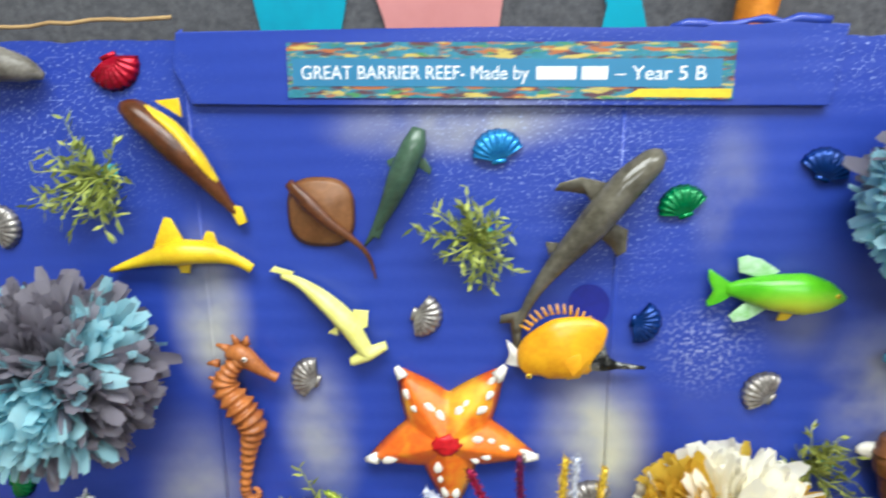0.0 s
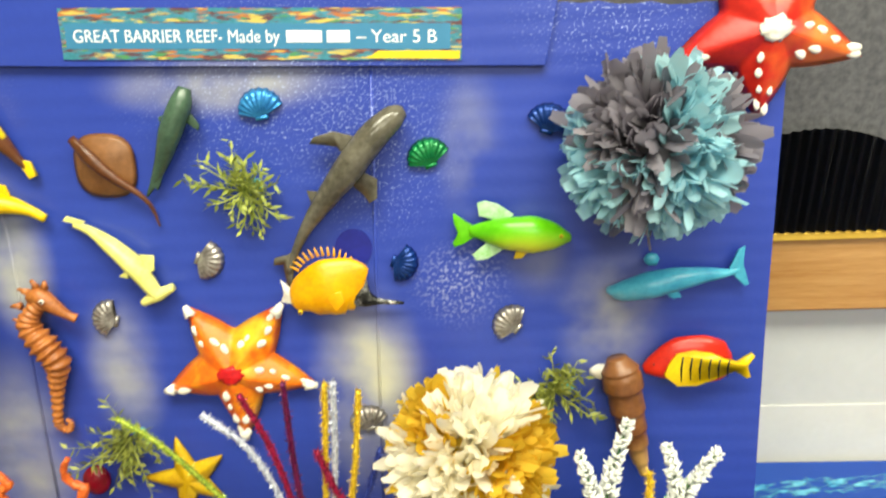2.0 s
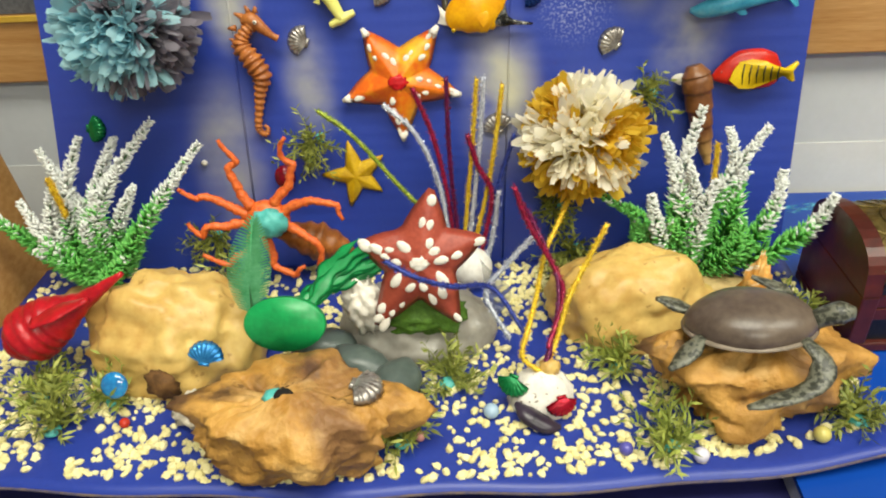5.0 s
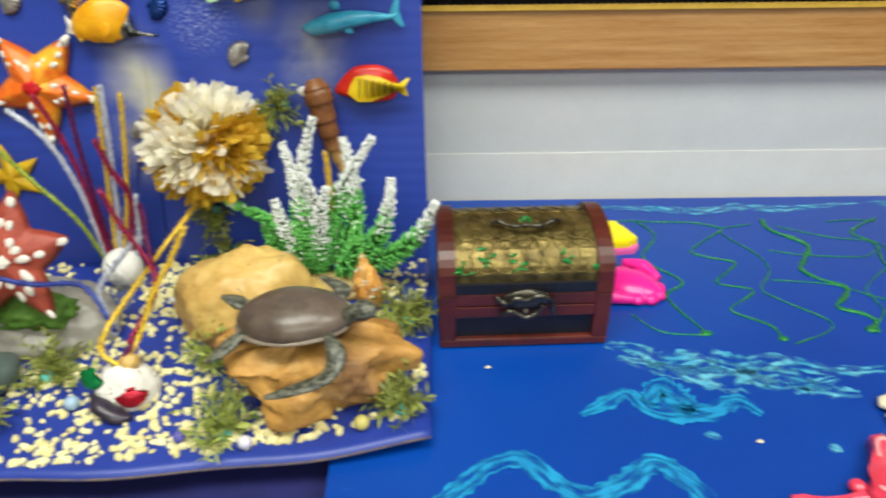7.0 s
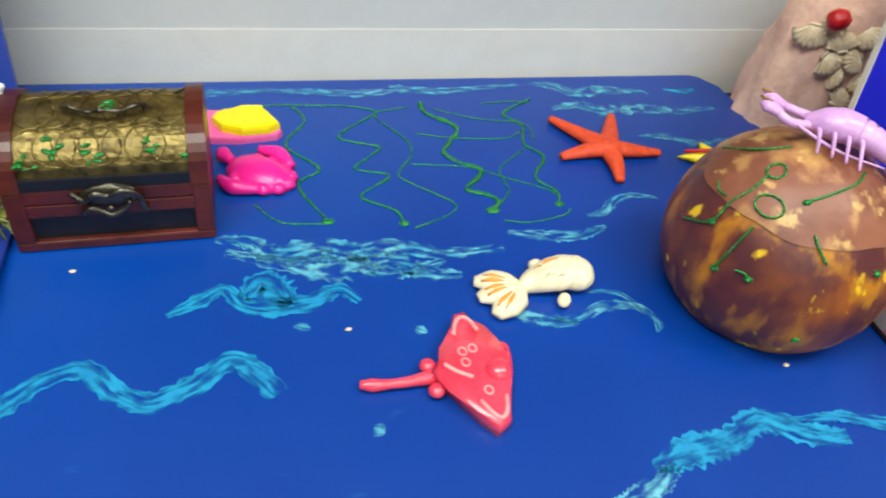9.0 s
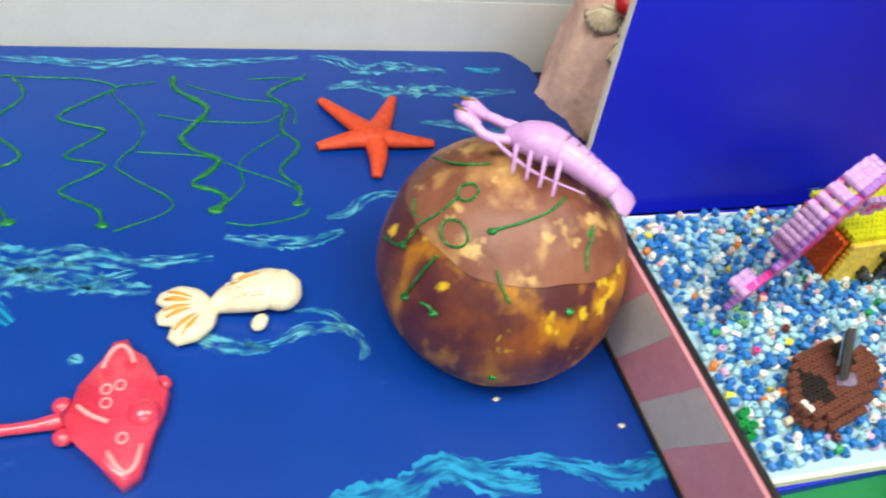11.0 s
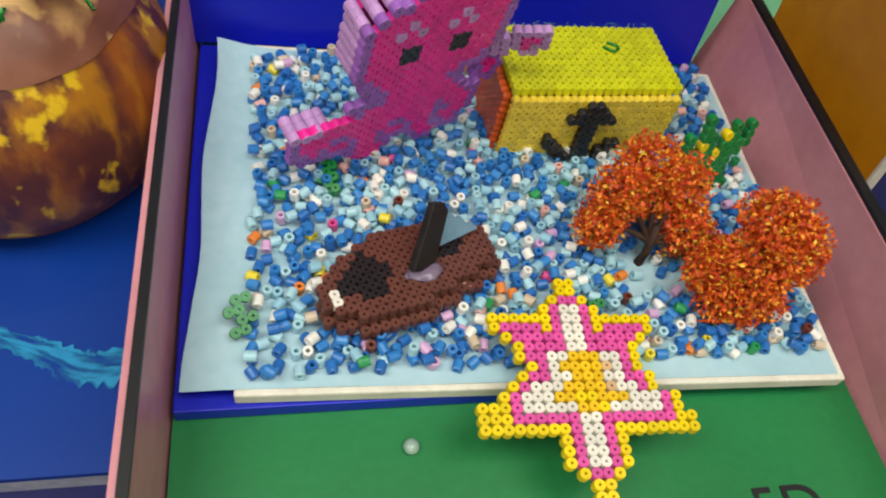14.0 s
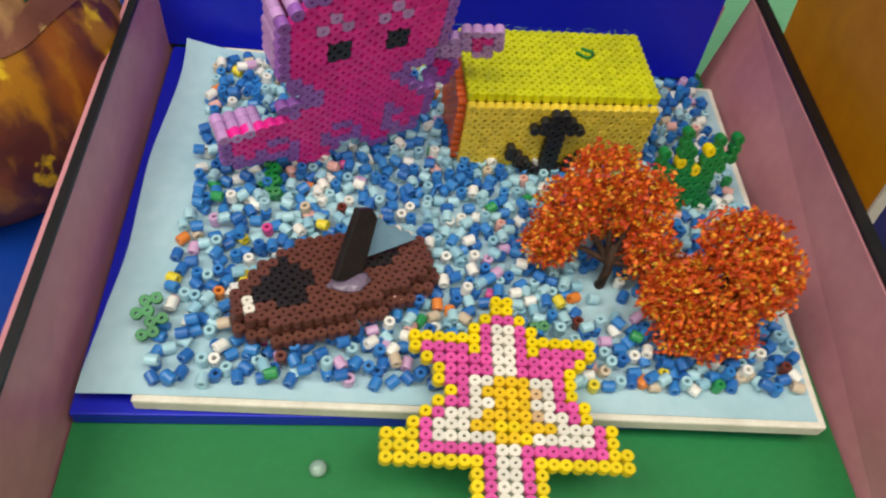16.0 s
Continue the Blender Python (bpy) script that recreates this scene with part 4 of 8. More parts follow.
M_pb = mat("light_blue_tissue", "bce4ec", "9cd0dc", 40, 0.75, 0.0, island=0.6, mix=(0.1, 0.9))
M_pg = mat("grey_tissue", "a09aa4", "827c88", 40, 0.75, 0.0, island=0.6, mix=(0.1, 0.9))
M_pw = mat("cream_tissue", "fffcf0", "f8f2dc", 40, 0.75, 0.0, island=0.6, mix=(0.1, 0.9))
M_po = mat("mustard_tissue", "ecc844", "d6ac2a", 40, 0.75, 0.0, island=0.6, mix=(0.1, 0.9))
for m in (M_pb, M_pg, M_pw, M_po):
    thin_leaf(m, 0.5)
pompom("light blue and grey tissue paper pompom", -0.215, 0.245, 0.048, 0.0540, M_pb, M_pg, "blue_petals", "grey_petals", 1, lambda d: not ((d.y + 0.12 * math.sin(d.x * 7) > 0.42 and -0.45 < d.x < 0.55) or (d.x > 0.62 and d.y < 0.35) or (d.y < -0.72 and d.x > -0.2)))
pompom("light blue and grey tissue paper pompom", 0.262, 0.331, 0.045, 0.0495, M_pb, M_pg, "blue_petals", "grey_petals", 2, lambda d: not ((d.x < 0.02 and d.y > -0.08 and d.x > -0.85) or (d.x > 0.55 and d.y > 0.05 and d.y < 0.85 and d.z < 0.75) or (d.y < -0.2 and d.x < -0.15 and d.x > -0.5) or (d.x > 0.75 and d.y < 0)))
pompom("cream and mustard tissue paper pompom", 0.154, 0.140, 0.042, 0.0530, M_pw, M_po, "cream_petals", "mustard_petals", 3, lambda d: not ((d.x > 0.28 and -0.35 < d.y < 0.6) or (d.y < -0.55) or (d.x < -0.35 and d.y > 0.45) or (d.x < -0.5 and d.y < -0.3)))

# tinsel pipe cleaners rising in front of the board
TINSEL = {k: mat(k + "_tinsel", a, b, 500, 0.28, 0.8, metal=0.3, fine=3, depth=0.001, mix=(0.40, 0.60)) for k, a, b in (("silver", "eef0f6", "98a0b8"), ("gold", "ffe048", "c0941c"), ("crimson", "b82050", "640c28"), ("purple", "7c1e58", "44082e"), ("green", "c0cc4c", "5a7a20"), ("navy", "4054b0", "20286c"))}


def pipe_cleaner(kind, pts, r=0.0034, n=60, name="pipe_cleaner", label=None):
    path = smooth_path(pts, n)
    bm = bmesh.new()
    tube(path, r * 0.55, 6, bm)
    rnd = random.Random(int(abs(pts[0][0]) * 9999))
    for i in range(n * 14):
        u = rnd.uniform(0, n - 0.001)
        k = int(u)
        p = path[k].lerp(path[k + 1], u - k)
        d = Vector((rnd.gauss(0, 1), rnd.gauss(0, 1), rnd.gauss(0, 1))).normalized()
        s = d.cross(Vector((rnd.gauss(0, 1), rnd.gauss(0, 1), rnd.gauss(0, 1)))).normalized() * r * 0.22
        bm.faces.new((bm.verts.new(p + s), bm.verts.new(p - s), bm.verts.new(p + d * r * rnd.uniform(0.9, 1.5))))
    me = mesh_of(bm, name)
    cx = sum((Vector(p) for p in pts), Vector()) / len(pts)
    me.transform(Matrix.Translation(-cx))
    o = part(name, me, TINSEL[kind], None)
    o.matrix_world = Matrix.Translation(cx)
    return tagged(o, label or f"shiny {kind} tinsel pipe cleaner bent upward", "pipe cleaner", "pipe cleaners")

# ---- things on the base ----
for kind, pts in [
    ("silver", [(-0.012, 0.372, 0.181), (0.013, 0.371, 0.154), (0.031, 0.368, 0.106), (0.040, 0.362, 0.034)]),
    ("crimson", [(0.013, 0.375, 0.193), (0.028, 0.373, 0.149), (0.038, 0.368, 0.095), (0.044, 0.361, 0.028)]),
    ("purple", [(0.041, 0.377, 0.200), (0.041, 0.372, 0.149), (0.043, 0.367, 0.095), (0.048, 0.361, 0.030)]),
    ("gold", [(0.066, 0.380, 0.197), (0.062, 0.374, 0.149), (0.055, 0.368, 0.084), (0.049, 0.363, 0.025)]),
    ("silver", [(0.072, 0.377, 0.200), (0.068, 0.373, 0.149), (0.060, 0.368, 0.078), (0.052, 0.363, 0.030)]),
    ("gold", [(0.087, 0.377, 0.193), (0.080, 0.373, 0.139), (0.070, 0.368, 0.084), (0.055, 0.361, 0.028)]),
    ("crimson", [(0.057, 0.370, 0.152), (0.066, 0.367, 0.123), (0.077, 0.364, 0.096), (0.066, 0.359, 0.035)]),
    ("green", [(-0.069, 0.376, 0.176), (-0.041, 0.373, 0.153), (-0.004, 0.369, 0.105), (0.022, 0.366, 0.071), (0.040, 0.361, 0.028)]),
    ("navy", [(0.097, 0.375, 0.149), (0.084, 0.370, 0.107), (0.070, 0.364, 0.060), (0.060, 0.360, 0.03)]),
    ("silver", [(0.083, 0.364, 0.100), (0.077, 0.360, 0.054), (0.068, 0.352, 0.030), (0.062, 0.348, 0.018)]),
    ("crimson", [(0.093, 0.285, 0.148), (0.103, 0.280, 0.120), (0.124, 0.27, 0.083), (0.129, 0.25, 0.070), (0.115, 0.215, 0.05)]),
    ("gold", [(0.160, 0.265, 0.126), (0.146, 0.255, 0.100), (0.132, 0.24, 0.078), (0.122, 0.222, 0.052), (0.113, 0.207, 0.040)]),
    ("gold", [(0.142, 0.350, 0.098), (0.133, 0.33, 0.09), (0.119, 0.30, 0.078), (0.108, 0.25, 0.070), (0.100, 0.22, 0.062), (0.096, 0.208, 0.048), (0.112, 0.202, 0.036)]),
    ("silver", [(0.108, 0.290, 0.100), (0.086, 0.285, 0.076), (0.070, 0.277, 0.054), (0.088, 0.250, 0.030)]),
    ("navy", [(-0.002, 0.232, 0.120), (0.020, 0.228, 0.108), (0.045, 0.235, 0.094), (0.075, 0.25, 0.080), (0.10, 0.23, 0.05)]),
    ("purple", [(0.100, 0.33, 0.11), (0.112, 0.30, 0.10), (0.126, 0.26, 0.075), (0.118, 0.22, 0.05), (0.112, 0.205, 0.042)]),
]:
    pipe_cleaner(kind, pts)

# carved root pieces
M_root = mat("ochre_wood", "d2a052", "aa7832", 22, 0.6, 1.0, fine=7, depth=0.006)
paint_layer(M_root, "6c4a38", 16, 0.48, 0.66, seed=11, stretch=(1, 1, 0.4), amount=0.7)
paint_layer(M_root, "3a2420", 26, 0.57, 0.70, seed=3, stretch=(1, 1, 0.5), amount=0.75, detail=8)
paint_layer(M_root, "d8b070", 26, 0.58, 0.70, seed=7, amount=0.7)
M_hole_shade = mat("painted_hole_shade", "17110c", "0c0806", 60, 0.9, 0.0)


def root_mesh(rx, ry, h, spikes, seed):
    """A flat-topped chunk of root with pointed spurs round it, narrower underneath."""
    bm = bmesh.new()
    N, R = 96, 18
    rows = []
    for j in range(R + 1):
        u = j / R
        z = h * u
        row = []
        for i in range(N):
            a = i * math.tau / N
            k = 0.62 + 0.30 * u ** 0.8
            for sa, sl, sw, su in spikes:
                d = (a - math.radians(sa) + math.pi) % math.tau - math.pi
                k += sl * math.exp(-(d / sw) ** 2) * math.exp(-((u - su) / 0.33) ** 2)
            p = Vector((math.cos(a), math.sin(a), u * 1.3))
            k += 0.17 * noise.fractal(p * 1.9 + Vector((seed, 0, 0)), 0.7, 2.1, 5) + 0.10 * abs(noise.noise(p * 6 + Vector((0, seed, 0)))) + 0.03 * noise.noise(p * 15)
            if u > 0.86:
                k *= 1 - (u - 0.86) * 0.9
            row.append(bm.verts.new((rx * k * math.cos(a), ry * k * math.sin(a), z + 0.006 * noise.noise(p * 2.5))))
        rows.append(row)
    for r0, r1 in zip(rows, rows[1:]):
        for i in range(N):
            bm.faces.new((r0[i], r0[(i + 1) % N], r1[(i + 1) % N], r1[i]))
    prev = rows[-1]
    for s in (0.75, 0.5, 0.25):
        row = []
        for v in rows[-1]:
            p = Vector((v.co.x * s, v.co.y * s, v.co.z))
            p.z = h * (1.0 + 0.02) + 0.010 * noise.fractal(p * 45 + Vector((seed, 1, 0)), 0.8, 2, 3)
            row.append(bm.verts.new(p))
        for i in range(N):
            bm.faces.new((prev[i], prev[(i + 1) % N], row[(i + 1) % N], row[i]))
        prev = row
    bm.faces.new(prev)
    bm.faces.new(rows[0][::-1])
    return bm


t = thing("root_ornament", "ochre resin tree-root ornament with a small hole", "ornament", pose(-0.063, 0.154, 0.0085), "root ornaments")
part("root", root_mesh(0.074, 0.044, 0.057, [(178, 0.30, 0.25, 0.95), (120, 0.16, 0.3, 0.8), (75, 0.22, 0.22, 1.0), (35, 0.15, 0.25, 0.8), (2, 0.34, 0.22, 0.7), (-35, 0.22, 0.25, 0.35), (-78, 0.28, 0.25, 0.5), (-140, 0.22, 0.25, 0.3)], 2.0), M_root, t)
# nothing is cut out: a near-black ball gives the hole its inner shade
bm = bmesh.new()
bmesh.ops.create_icosphere(bm, subdivisions=2, radius=0.0068, matrix=Matrix.Diagonal((1, 0.9, 0.55, 1)))
part("hole", bm, M_hole_shade, t, "small drilled hole, its shade made with a dark ball", m=pose(-0.003, -0.006, 0.0635))
part("putty", putty(0.0075, 3), M_glue, t, "teal putty smear", m=pose(-0.011, -0.003, 0.0600))
shell("silver", pose(-0.012, 0.157, 0.0680, 10, 6, 80), 1.25, "on the root ornament")
t = thing("root_ornament", "ochre and brown resin tree-root ornament", "ornament", pose(0.260, 0.203, 0.0125), "root ornaments")
part("root", root_mesh(0.068, 0.043, 0.050, [(170, 0.30, 0.28, 1.0), (110, 0.15, 0.3, 0.8), (35, 0.20, 0.25, 0.6), (0, 0.36, 0.25, 0.6), (-40, 0.12, 0.25, 0.3), (-100, 0.55, 0.34, 0.14), (-140, 0.15, 0.25, 0.7)], 5.0), M_root, t)
part("knot", lump(0.013, 0.01, 0.018, 0.3, 2, 4, 3), M_root, t, m=pose(-0.058, 0.004, 0.040))

# turtle on the root
M_turt = mat("olive_brown_turtle", "6a5c50", "4a3d36", 40, 0.32, 0.12, fine=5)
M_flip = mat("mottled_flipper", "6a6a5c", "34352c", 190, 0.4, 0.4, fine=2, mix=(0.45, 0.55))
M_belly = mat("cream_plastic", "8c7e70", "6e6254", 60, 0.4, 0.1)
t = thing("toy_turtle", "olive brown plastic toy sea turtle on the root", "toy turtle", pose(0.251, 0.202, 0.084, -8, -4, -4))
bm = bmesh.new()
bmesh.ops.create_uvsphere(bm, u_segments=40, v_segments=20, radius=1)
for v in bm.verts:
    x, y, z = v.co
    w = 1 - 0.22 * max(0, -x) + 0.05 * math.cos(3 * math.atan2(y, x))
    hex_ = 0.010 * abs(math.sin(x * 7)) * (1 if abs(y) < 0.45 else 0.5)
    v.co = Vector((x * 0.044, y * 0.033 * w, (z * 0.021 if z > 0 else z * 0.010) * (1 + hex_)))
part("carapace", bm, M_turt, t)
bm = bmesh.new()
bmesh.ops.create_uvsphere(bm, u_segments=32, v_segments=10, radius=1, matrix=Matrix.Translation((0, 0, -0.003)) @ Matrix.Diagonal((0.0452, 0.0342, 0.0042, 1)))
part("shell_rim", bm, M_belly, t, "paler rim and belly")
part("head", tube(smooth_path([(0.038, -0.004, 0.000), (0.046, -0.006, 0.006), (0.056, -0.008, 0.010), (0.064, -0.009, 0.010)], 12), lerp_list([(0.006, 0.006), (0.007, 0.007), (0.0085, 0.008), (0.004, 0.0045)], 12), 12), M_flip, t, "mottled grey head")


def flipper(name, pts, w, th=0.003):
    part(name, tube(smooth_path(pts, 14), lerp_list([(w * 0.5, th), (w, th), (w * 0.85, th * 0.8), (w * 0.25, th * 0.5)], 14), 10), M_flip, t, "mottled grey-green flipper")


flipper("front_flipper", [(0.030, -0.022, -0.002), (0.038, -0.036, -0.010), (0.030, -0.046, -0.022), (0.002, -0.054, -0.028), (-0.012, -0.056, -0.030)], 0.0085)
flipper("front_flipper", [(0.026, 0.022, 0.0), (0.030, 0.036, 0.004), (0.012, 0.046, 0.010)], 0.008)
flipper("rear_flipper", [(-0.034, -0.016, -0.002), (-0.046, -0.028, -0.008), (-0.058, -0.036, -0.014)], 0.008)
flipper("rear_flipper", [(-0.036, 0.012, 0.002), (-0.050, 0.018, 0.006), (-0.060, 0.018, 0.010)], 0.008)

# cream cave rocks
M_cream = mat("cream_stone", "dcbc70", "c09650", 16, 0.42, 0.25, fine=8, depth=0.003)
paint_layer(M_cream, "8a5a24", 120, 0.66, 0.70, seed=3, amount=0.5)
o = solid("cave_rock", lump(0.072, 0.055, 0.062, 0.20, 1.7, 5.0, 5, flat=-0.012), M_cream, "smooth cream stone ornament with blue gems", "rock", pose(-0.188, 0.262, 0.0215), "cream rocks")
o = solid("cave_rock", lump(0.068, 0.045, 0.055, 0.14, 1.6, 9.0, 5, flat=-0.010, ridge=0.2), M_cream, "smooth knobbly cream stone ornament", "rock", pose(0.190, 0.298, 0.020), "cream rocks")
M_bgem = mat("blue_glass_gem", "2a9ad8", "0f5fa0", 50, 0.05, 0.03, coat=1.0)
shell("blue", pose(-0.144, 0.2150, 0.050, 55) @ pose(0, 0, 0, 0, 0, 170), 1.05, "on the cream rock")
for x, y, z in ((-0.211, 0.194, 0.038),):
    bm = bmesh.new()
    bmesh.ops.create_icosphere(bm, subdivisions=3, radius=0.0105, matrix=Matrix.Diagonal((1, 1, 0.45, 1)))
    solid("gem", bm, M_bgem, "round blue glass gem on the cream rock", "gem", pose(x, y, z, 60), "blue gems")
M_bark = mat("brown_bark", "7a5428", "4a2f14", 60, 0.8, 0.6)
solid("bark_piece", lump(0.012, 0.006, 0.013, 0.5, 3, 4, 3), M_bark, "curled brown bark scrap on the rock", "bark", pose(-0.178, 0.200, 0.032))
M_coral = mat("white_coral", "e6ddcc", "c4b8a2", 120, 0.8, 0.8, depth=0.003)
solid("coral_piece", lump(0.017, 0.012, 0.014, 0.45, 3.2, 2, 4), M_coral, "small knobbly off-white coral piece", "coral", pose(-0.148, 0.185, 0.020))

# grey rock with the brown starfish
M_grey = mat("grey_resin_rock", "a8a49c", "8a857c", 25, 0.3, 0.3)
t = thing("rock_ornament", "grey resin rock with green moss on top", "rock", pose(0.010, 0.283, 0.010))
part("rock", lump(0.066, 0.042, 0.047, 0.12, 1.8, 12.0, 5, flat=-0.004), M_grey, t)
M_moss = mat("green_moss", "5f8a2c", "3a5c18", 120, 0.7, 0.6)
part("moss", lump(0.036, 0.018, 0.016, 0.25, 4, 1.0, 4), M_moss, t, "glossy green moss", m=pose(0.008, -0.020, 0.036))
M_bstar = mat("brown_red_acrylic", "b0503c", "8c3628", 60, 0.5, 0.4)
painted_star("starfish", "brown-red painted starfish with white dabs", (0.021, 0.105), [(0.032, 0.162), (0.071, 0.122), (0.050, 0.051), (-0.018, 0.047), (-0.026, 0.119)], 0.014, M_bstar, M_white, None, frame_m=pose(0.021, 0.256, 0.105, 72), dotr=0.0037, fat=0.50)
solid("coral_piece", lump(0.015, 0.011, 0.026, 0.5, 3.5, 7, 4), M_white, "rough white coral lump beside the starfish", "coral", pose(-0.027, 0.256, 0.062, 0, -12))
M_slate = mat("grey_green_stone", "5d6a66", "47524e", 30, 0.35, 0.1)
for i, (x, y, a) in enumerate(((-0.060, 0.248, 20), (-0.030, 0.226, -20), (0.000, 0.208, 70))):
    solid("pebble", lump(0.027, 0.018, 0.016, 0.1, 1.5, i * 3.0, 3), M_slate, "smooth grey-green river pebble", "pebble", pose(x, y, 0.0235, 8, 10, a), "river pebbles")

# white foam ball behind, white cluster with gems in front
M_foam = mat("white_foam", "f0eeea", "dcd8d2", 200, 0.7, 0.5)
bm = bmesh.new()
bmesh.ops.create_icosphere(bm, subdivisions=4, radius=0.0185)
solid("foam_ball", bm, M_foam, "white foam ball holding the pipe cleaners", "foam ball", pose(0.058, 0.352, 0.028))
t = thing("plaster_mound", "white plaster mound with gems and a mussel shell", "ornament", pose(0.110, 0.203, 0.0085))
M_plaster = mat("speckled_plaster", "efeae2", "dcd6cc", 120, 0.75, 0.5)
paint_layer(M_plaster, "6a5a48", 260, 0.63, 0.67, seed=5, detail=3)
part("mound", lump(0.025, 0.022, 0.030, 0.10, 2.2, 6, 4, flat=0.0), M_plaster, t)
M_mussel = mat("dark_mussel", "3b3040", "1c1622", 60, 0.3, 0.3)
part("mussel_shell", tube(smooth_path([(-0.020, -0.016, 0.014), (-0.012, -0.024, 0.010), (0.002, -0.029, 0.004), (0.012, -0.029, 0.002)], 14), lerp_list([(0.002, 0.002), (0.008, 0.005), (0.008, 0.005), (0.002, 0.002)], 14), 10), M_mussel, t, "dark purple mussel shell")
me = SH.copy()
me.materials.clear()
me.materials.append(SHELLS["red"][0])
part("scallop", me, None, t, "shiny red scallop", m=pose(0.013, -0.021, 0.016, 70, 0, 20) @ Matrix.Scale(0.9, 4))
me = SH.copy()
me.materials.clear()
me.materials.append(SHELLS["green"][0])
part("scallop", me, None, t, "shiny green scallop", m=pose(-0.022, -0.006, 0.022, 60, 0, -30) @ Matrix.Scale(0.95, 4))
part("nugget", lump(0.008, 0.007, 0.007, 0.3, 2, 3, 3), M_cream, t, "small cream nugget", m=pose(0.006, 0.004, 0.030))
for x, y, r, h in ((0.072, 0.187, 0.006, "9db6cc"), (0.215, 0.146, 0.0055, "d0ccd8"), (0.165, 0.152, 0.005, "5a56a8"), (0.300, 0.160, 0.006, "c8bc6a"), (-0.205, 0.18, 0.004, "b83020"), (0.112, 0.32, 0.004, "d8d4d0"), (0.02, 0.165, 0.004, "c88a80")):
    bm = bmesh.new()
    bmesh.ops.create_icosphere(bm, subdivisions=3, radius=r)
    solid("pearl_bead", bm, mat("pearl", h, h, 50, 0.2, 0.0), "small round pearly bead among the gravel", "bead", pose(x, y, base_z(x, y) + r), "pearl beads")

M_clear = mat("cloudy_clear_plastic", "e4e8e4", "ccd4d0", 60, 0.15, 0.1, spec=0.8)
M_clear.node_tree.nodes["Principled BSDF"].inputs["Alpha"].default_value = 0.38
bm = bmesh.new()
prev = None
for i in range(25):
    a = i / 24
    x, y = 0.018 * math.sin(a * 2.6), 0.020 * a
    w = 0.006 + 0.014 * math.sin(a * math.pi)
    row = [bm.verts.new((x + 0.004 * math.cos(a * 5), y, 0.052 * a + 0.01)), bm.verts.new((x + w, y - 0.010, 0.052 * a + 0.006))]
    if prev:
        bm.faces.new((prev[0], row[0], row[1], prev[1]))
    prev = row
bmesh.ops.solidify(bm, geom=bm.faces[:], thickness=0.0006)
solid("plastic_offcut", bm, M_clear, "curled strip of cloudy clear plastic by the rock", "plastic strip", pose(0.054, 0.292, 0.006))

# octopus
M_oct = mat("orange_rubber", "f07a38", "cc5420", 220, 0.45, 0.7, fine=2)
t = thing("toy_octopus", "orange rubber toy octopus with a teal blob", "toy octopus", pose(-0.122, 0.352, 0.085))
bm = lump(0.020, 0.012, 0.018, 0.06, 2, 1, 4)
part("body", bm, M_oct, t)
for tip in ([(-0.012, 0, 0.012), (-0.026, 0.004, 0.040), (-0.021, 0.006, 0.055), (-0.029, 0.006, 0.073)],
            [(0.008, 0, 0.014), (0.022, 0.004, 0.034), (0.030, 0.006, 0.046), (0.022, 0.006, 0.058), (0.026, 0.004, 0.074)],
            [(-0.016, 0, 0.004), (-0.040, 0.002, 0.018), (-0.060, 0.0, 0.024), (-0.070, -0.004, 0.032)],
            [(-0.018, 0, -0.004), (-0.045, -0.006, -0.002), (-0.060, -0.008, -0.010), (-0.068, -0.008, 0.0)],
            [(0.014, 0, 0.006), (0.036, -0.002, 0.020), (0.052, -0.004, 0.016), (0.066, -0.006, 0.016), (0.068, -0.008, 0.0)],
            [(0.012, 0, -0.006), (0.030, -0.010, -0.008), (0.045, -0.014, -0.020), (0.044, -0.016, -0.036), (0.053, -0.018, -0.042)],
            [(-0.006, 0, -0.012), (0.000, -0.010, -0.032), (0.006, -0.014, -0.046), (0.022, -0.018, -0.047), (0.030, -0.018, -0.042)],
            [(-0.012, 0, -0.008), (-0.024, -0.008, -0.030), (-0.040, -0.012, -0.038), (-0.060, -0.014, -0.030)]):
    part("tentacle", tube([p + Vector((0.0022 * math.sin(i * 0.55 + len(tip)), 0, 0.0022 * math.cos(i * 0.5))) * min(1, i / 6) for i, p in enumerate(smooth_path(tip, 26))], [r * (1 + 0.16 * math.sin(i * 2.2)) for i, r in enumerate(lerp_list([0.0050, 0.0036, 0.0029, 0.0018], 26))], 9, up=(0, 1, 0)), M_oct, t)
part("putty", lump(0.015, 0.010, 0.013, 0.35, 2.5, 3, 3), M_glue, t, "lump of teal putty", m=pose(0.006, -0.014, 0.004))
M_conch = mat("orange_brown_shell", "a8642a", "6a3a14", 60, 0.4, 0.3)
solid("conch_shell", tube(smooth_path([(-0.04, 0, 0.006), (-0.02, 0, 0.004), (0.0, 0, 0.0), (0.02, 0, -0.004), (0.035, 0, -0.008)], 30), [r * (1 + 0.08 * math.sin(i * 1.3)) for i, r in enumerate(lerp_list([0.004, 0.013, 0.018, 0.012, 0.002], 30))], 14), M_conch, "orange-brown conch shell behind the octopus", "shell", pose(-0.085, 0.368, 0.050, 0, 8))

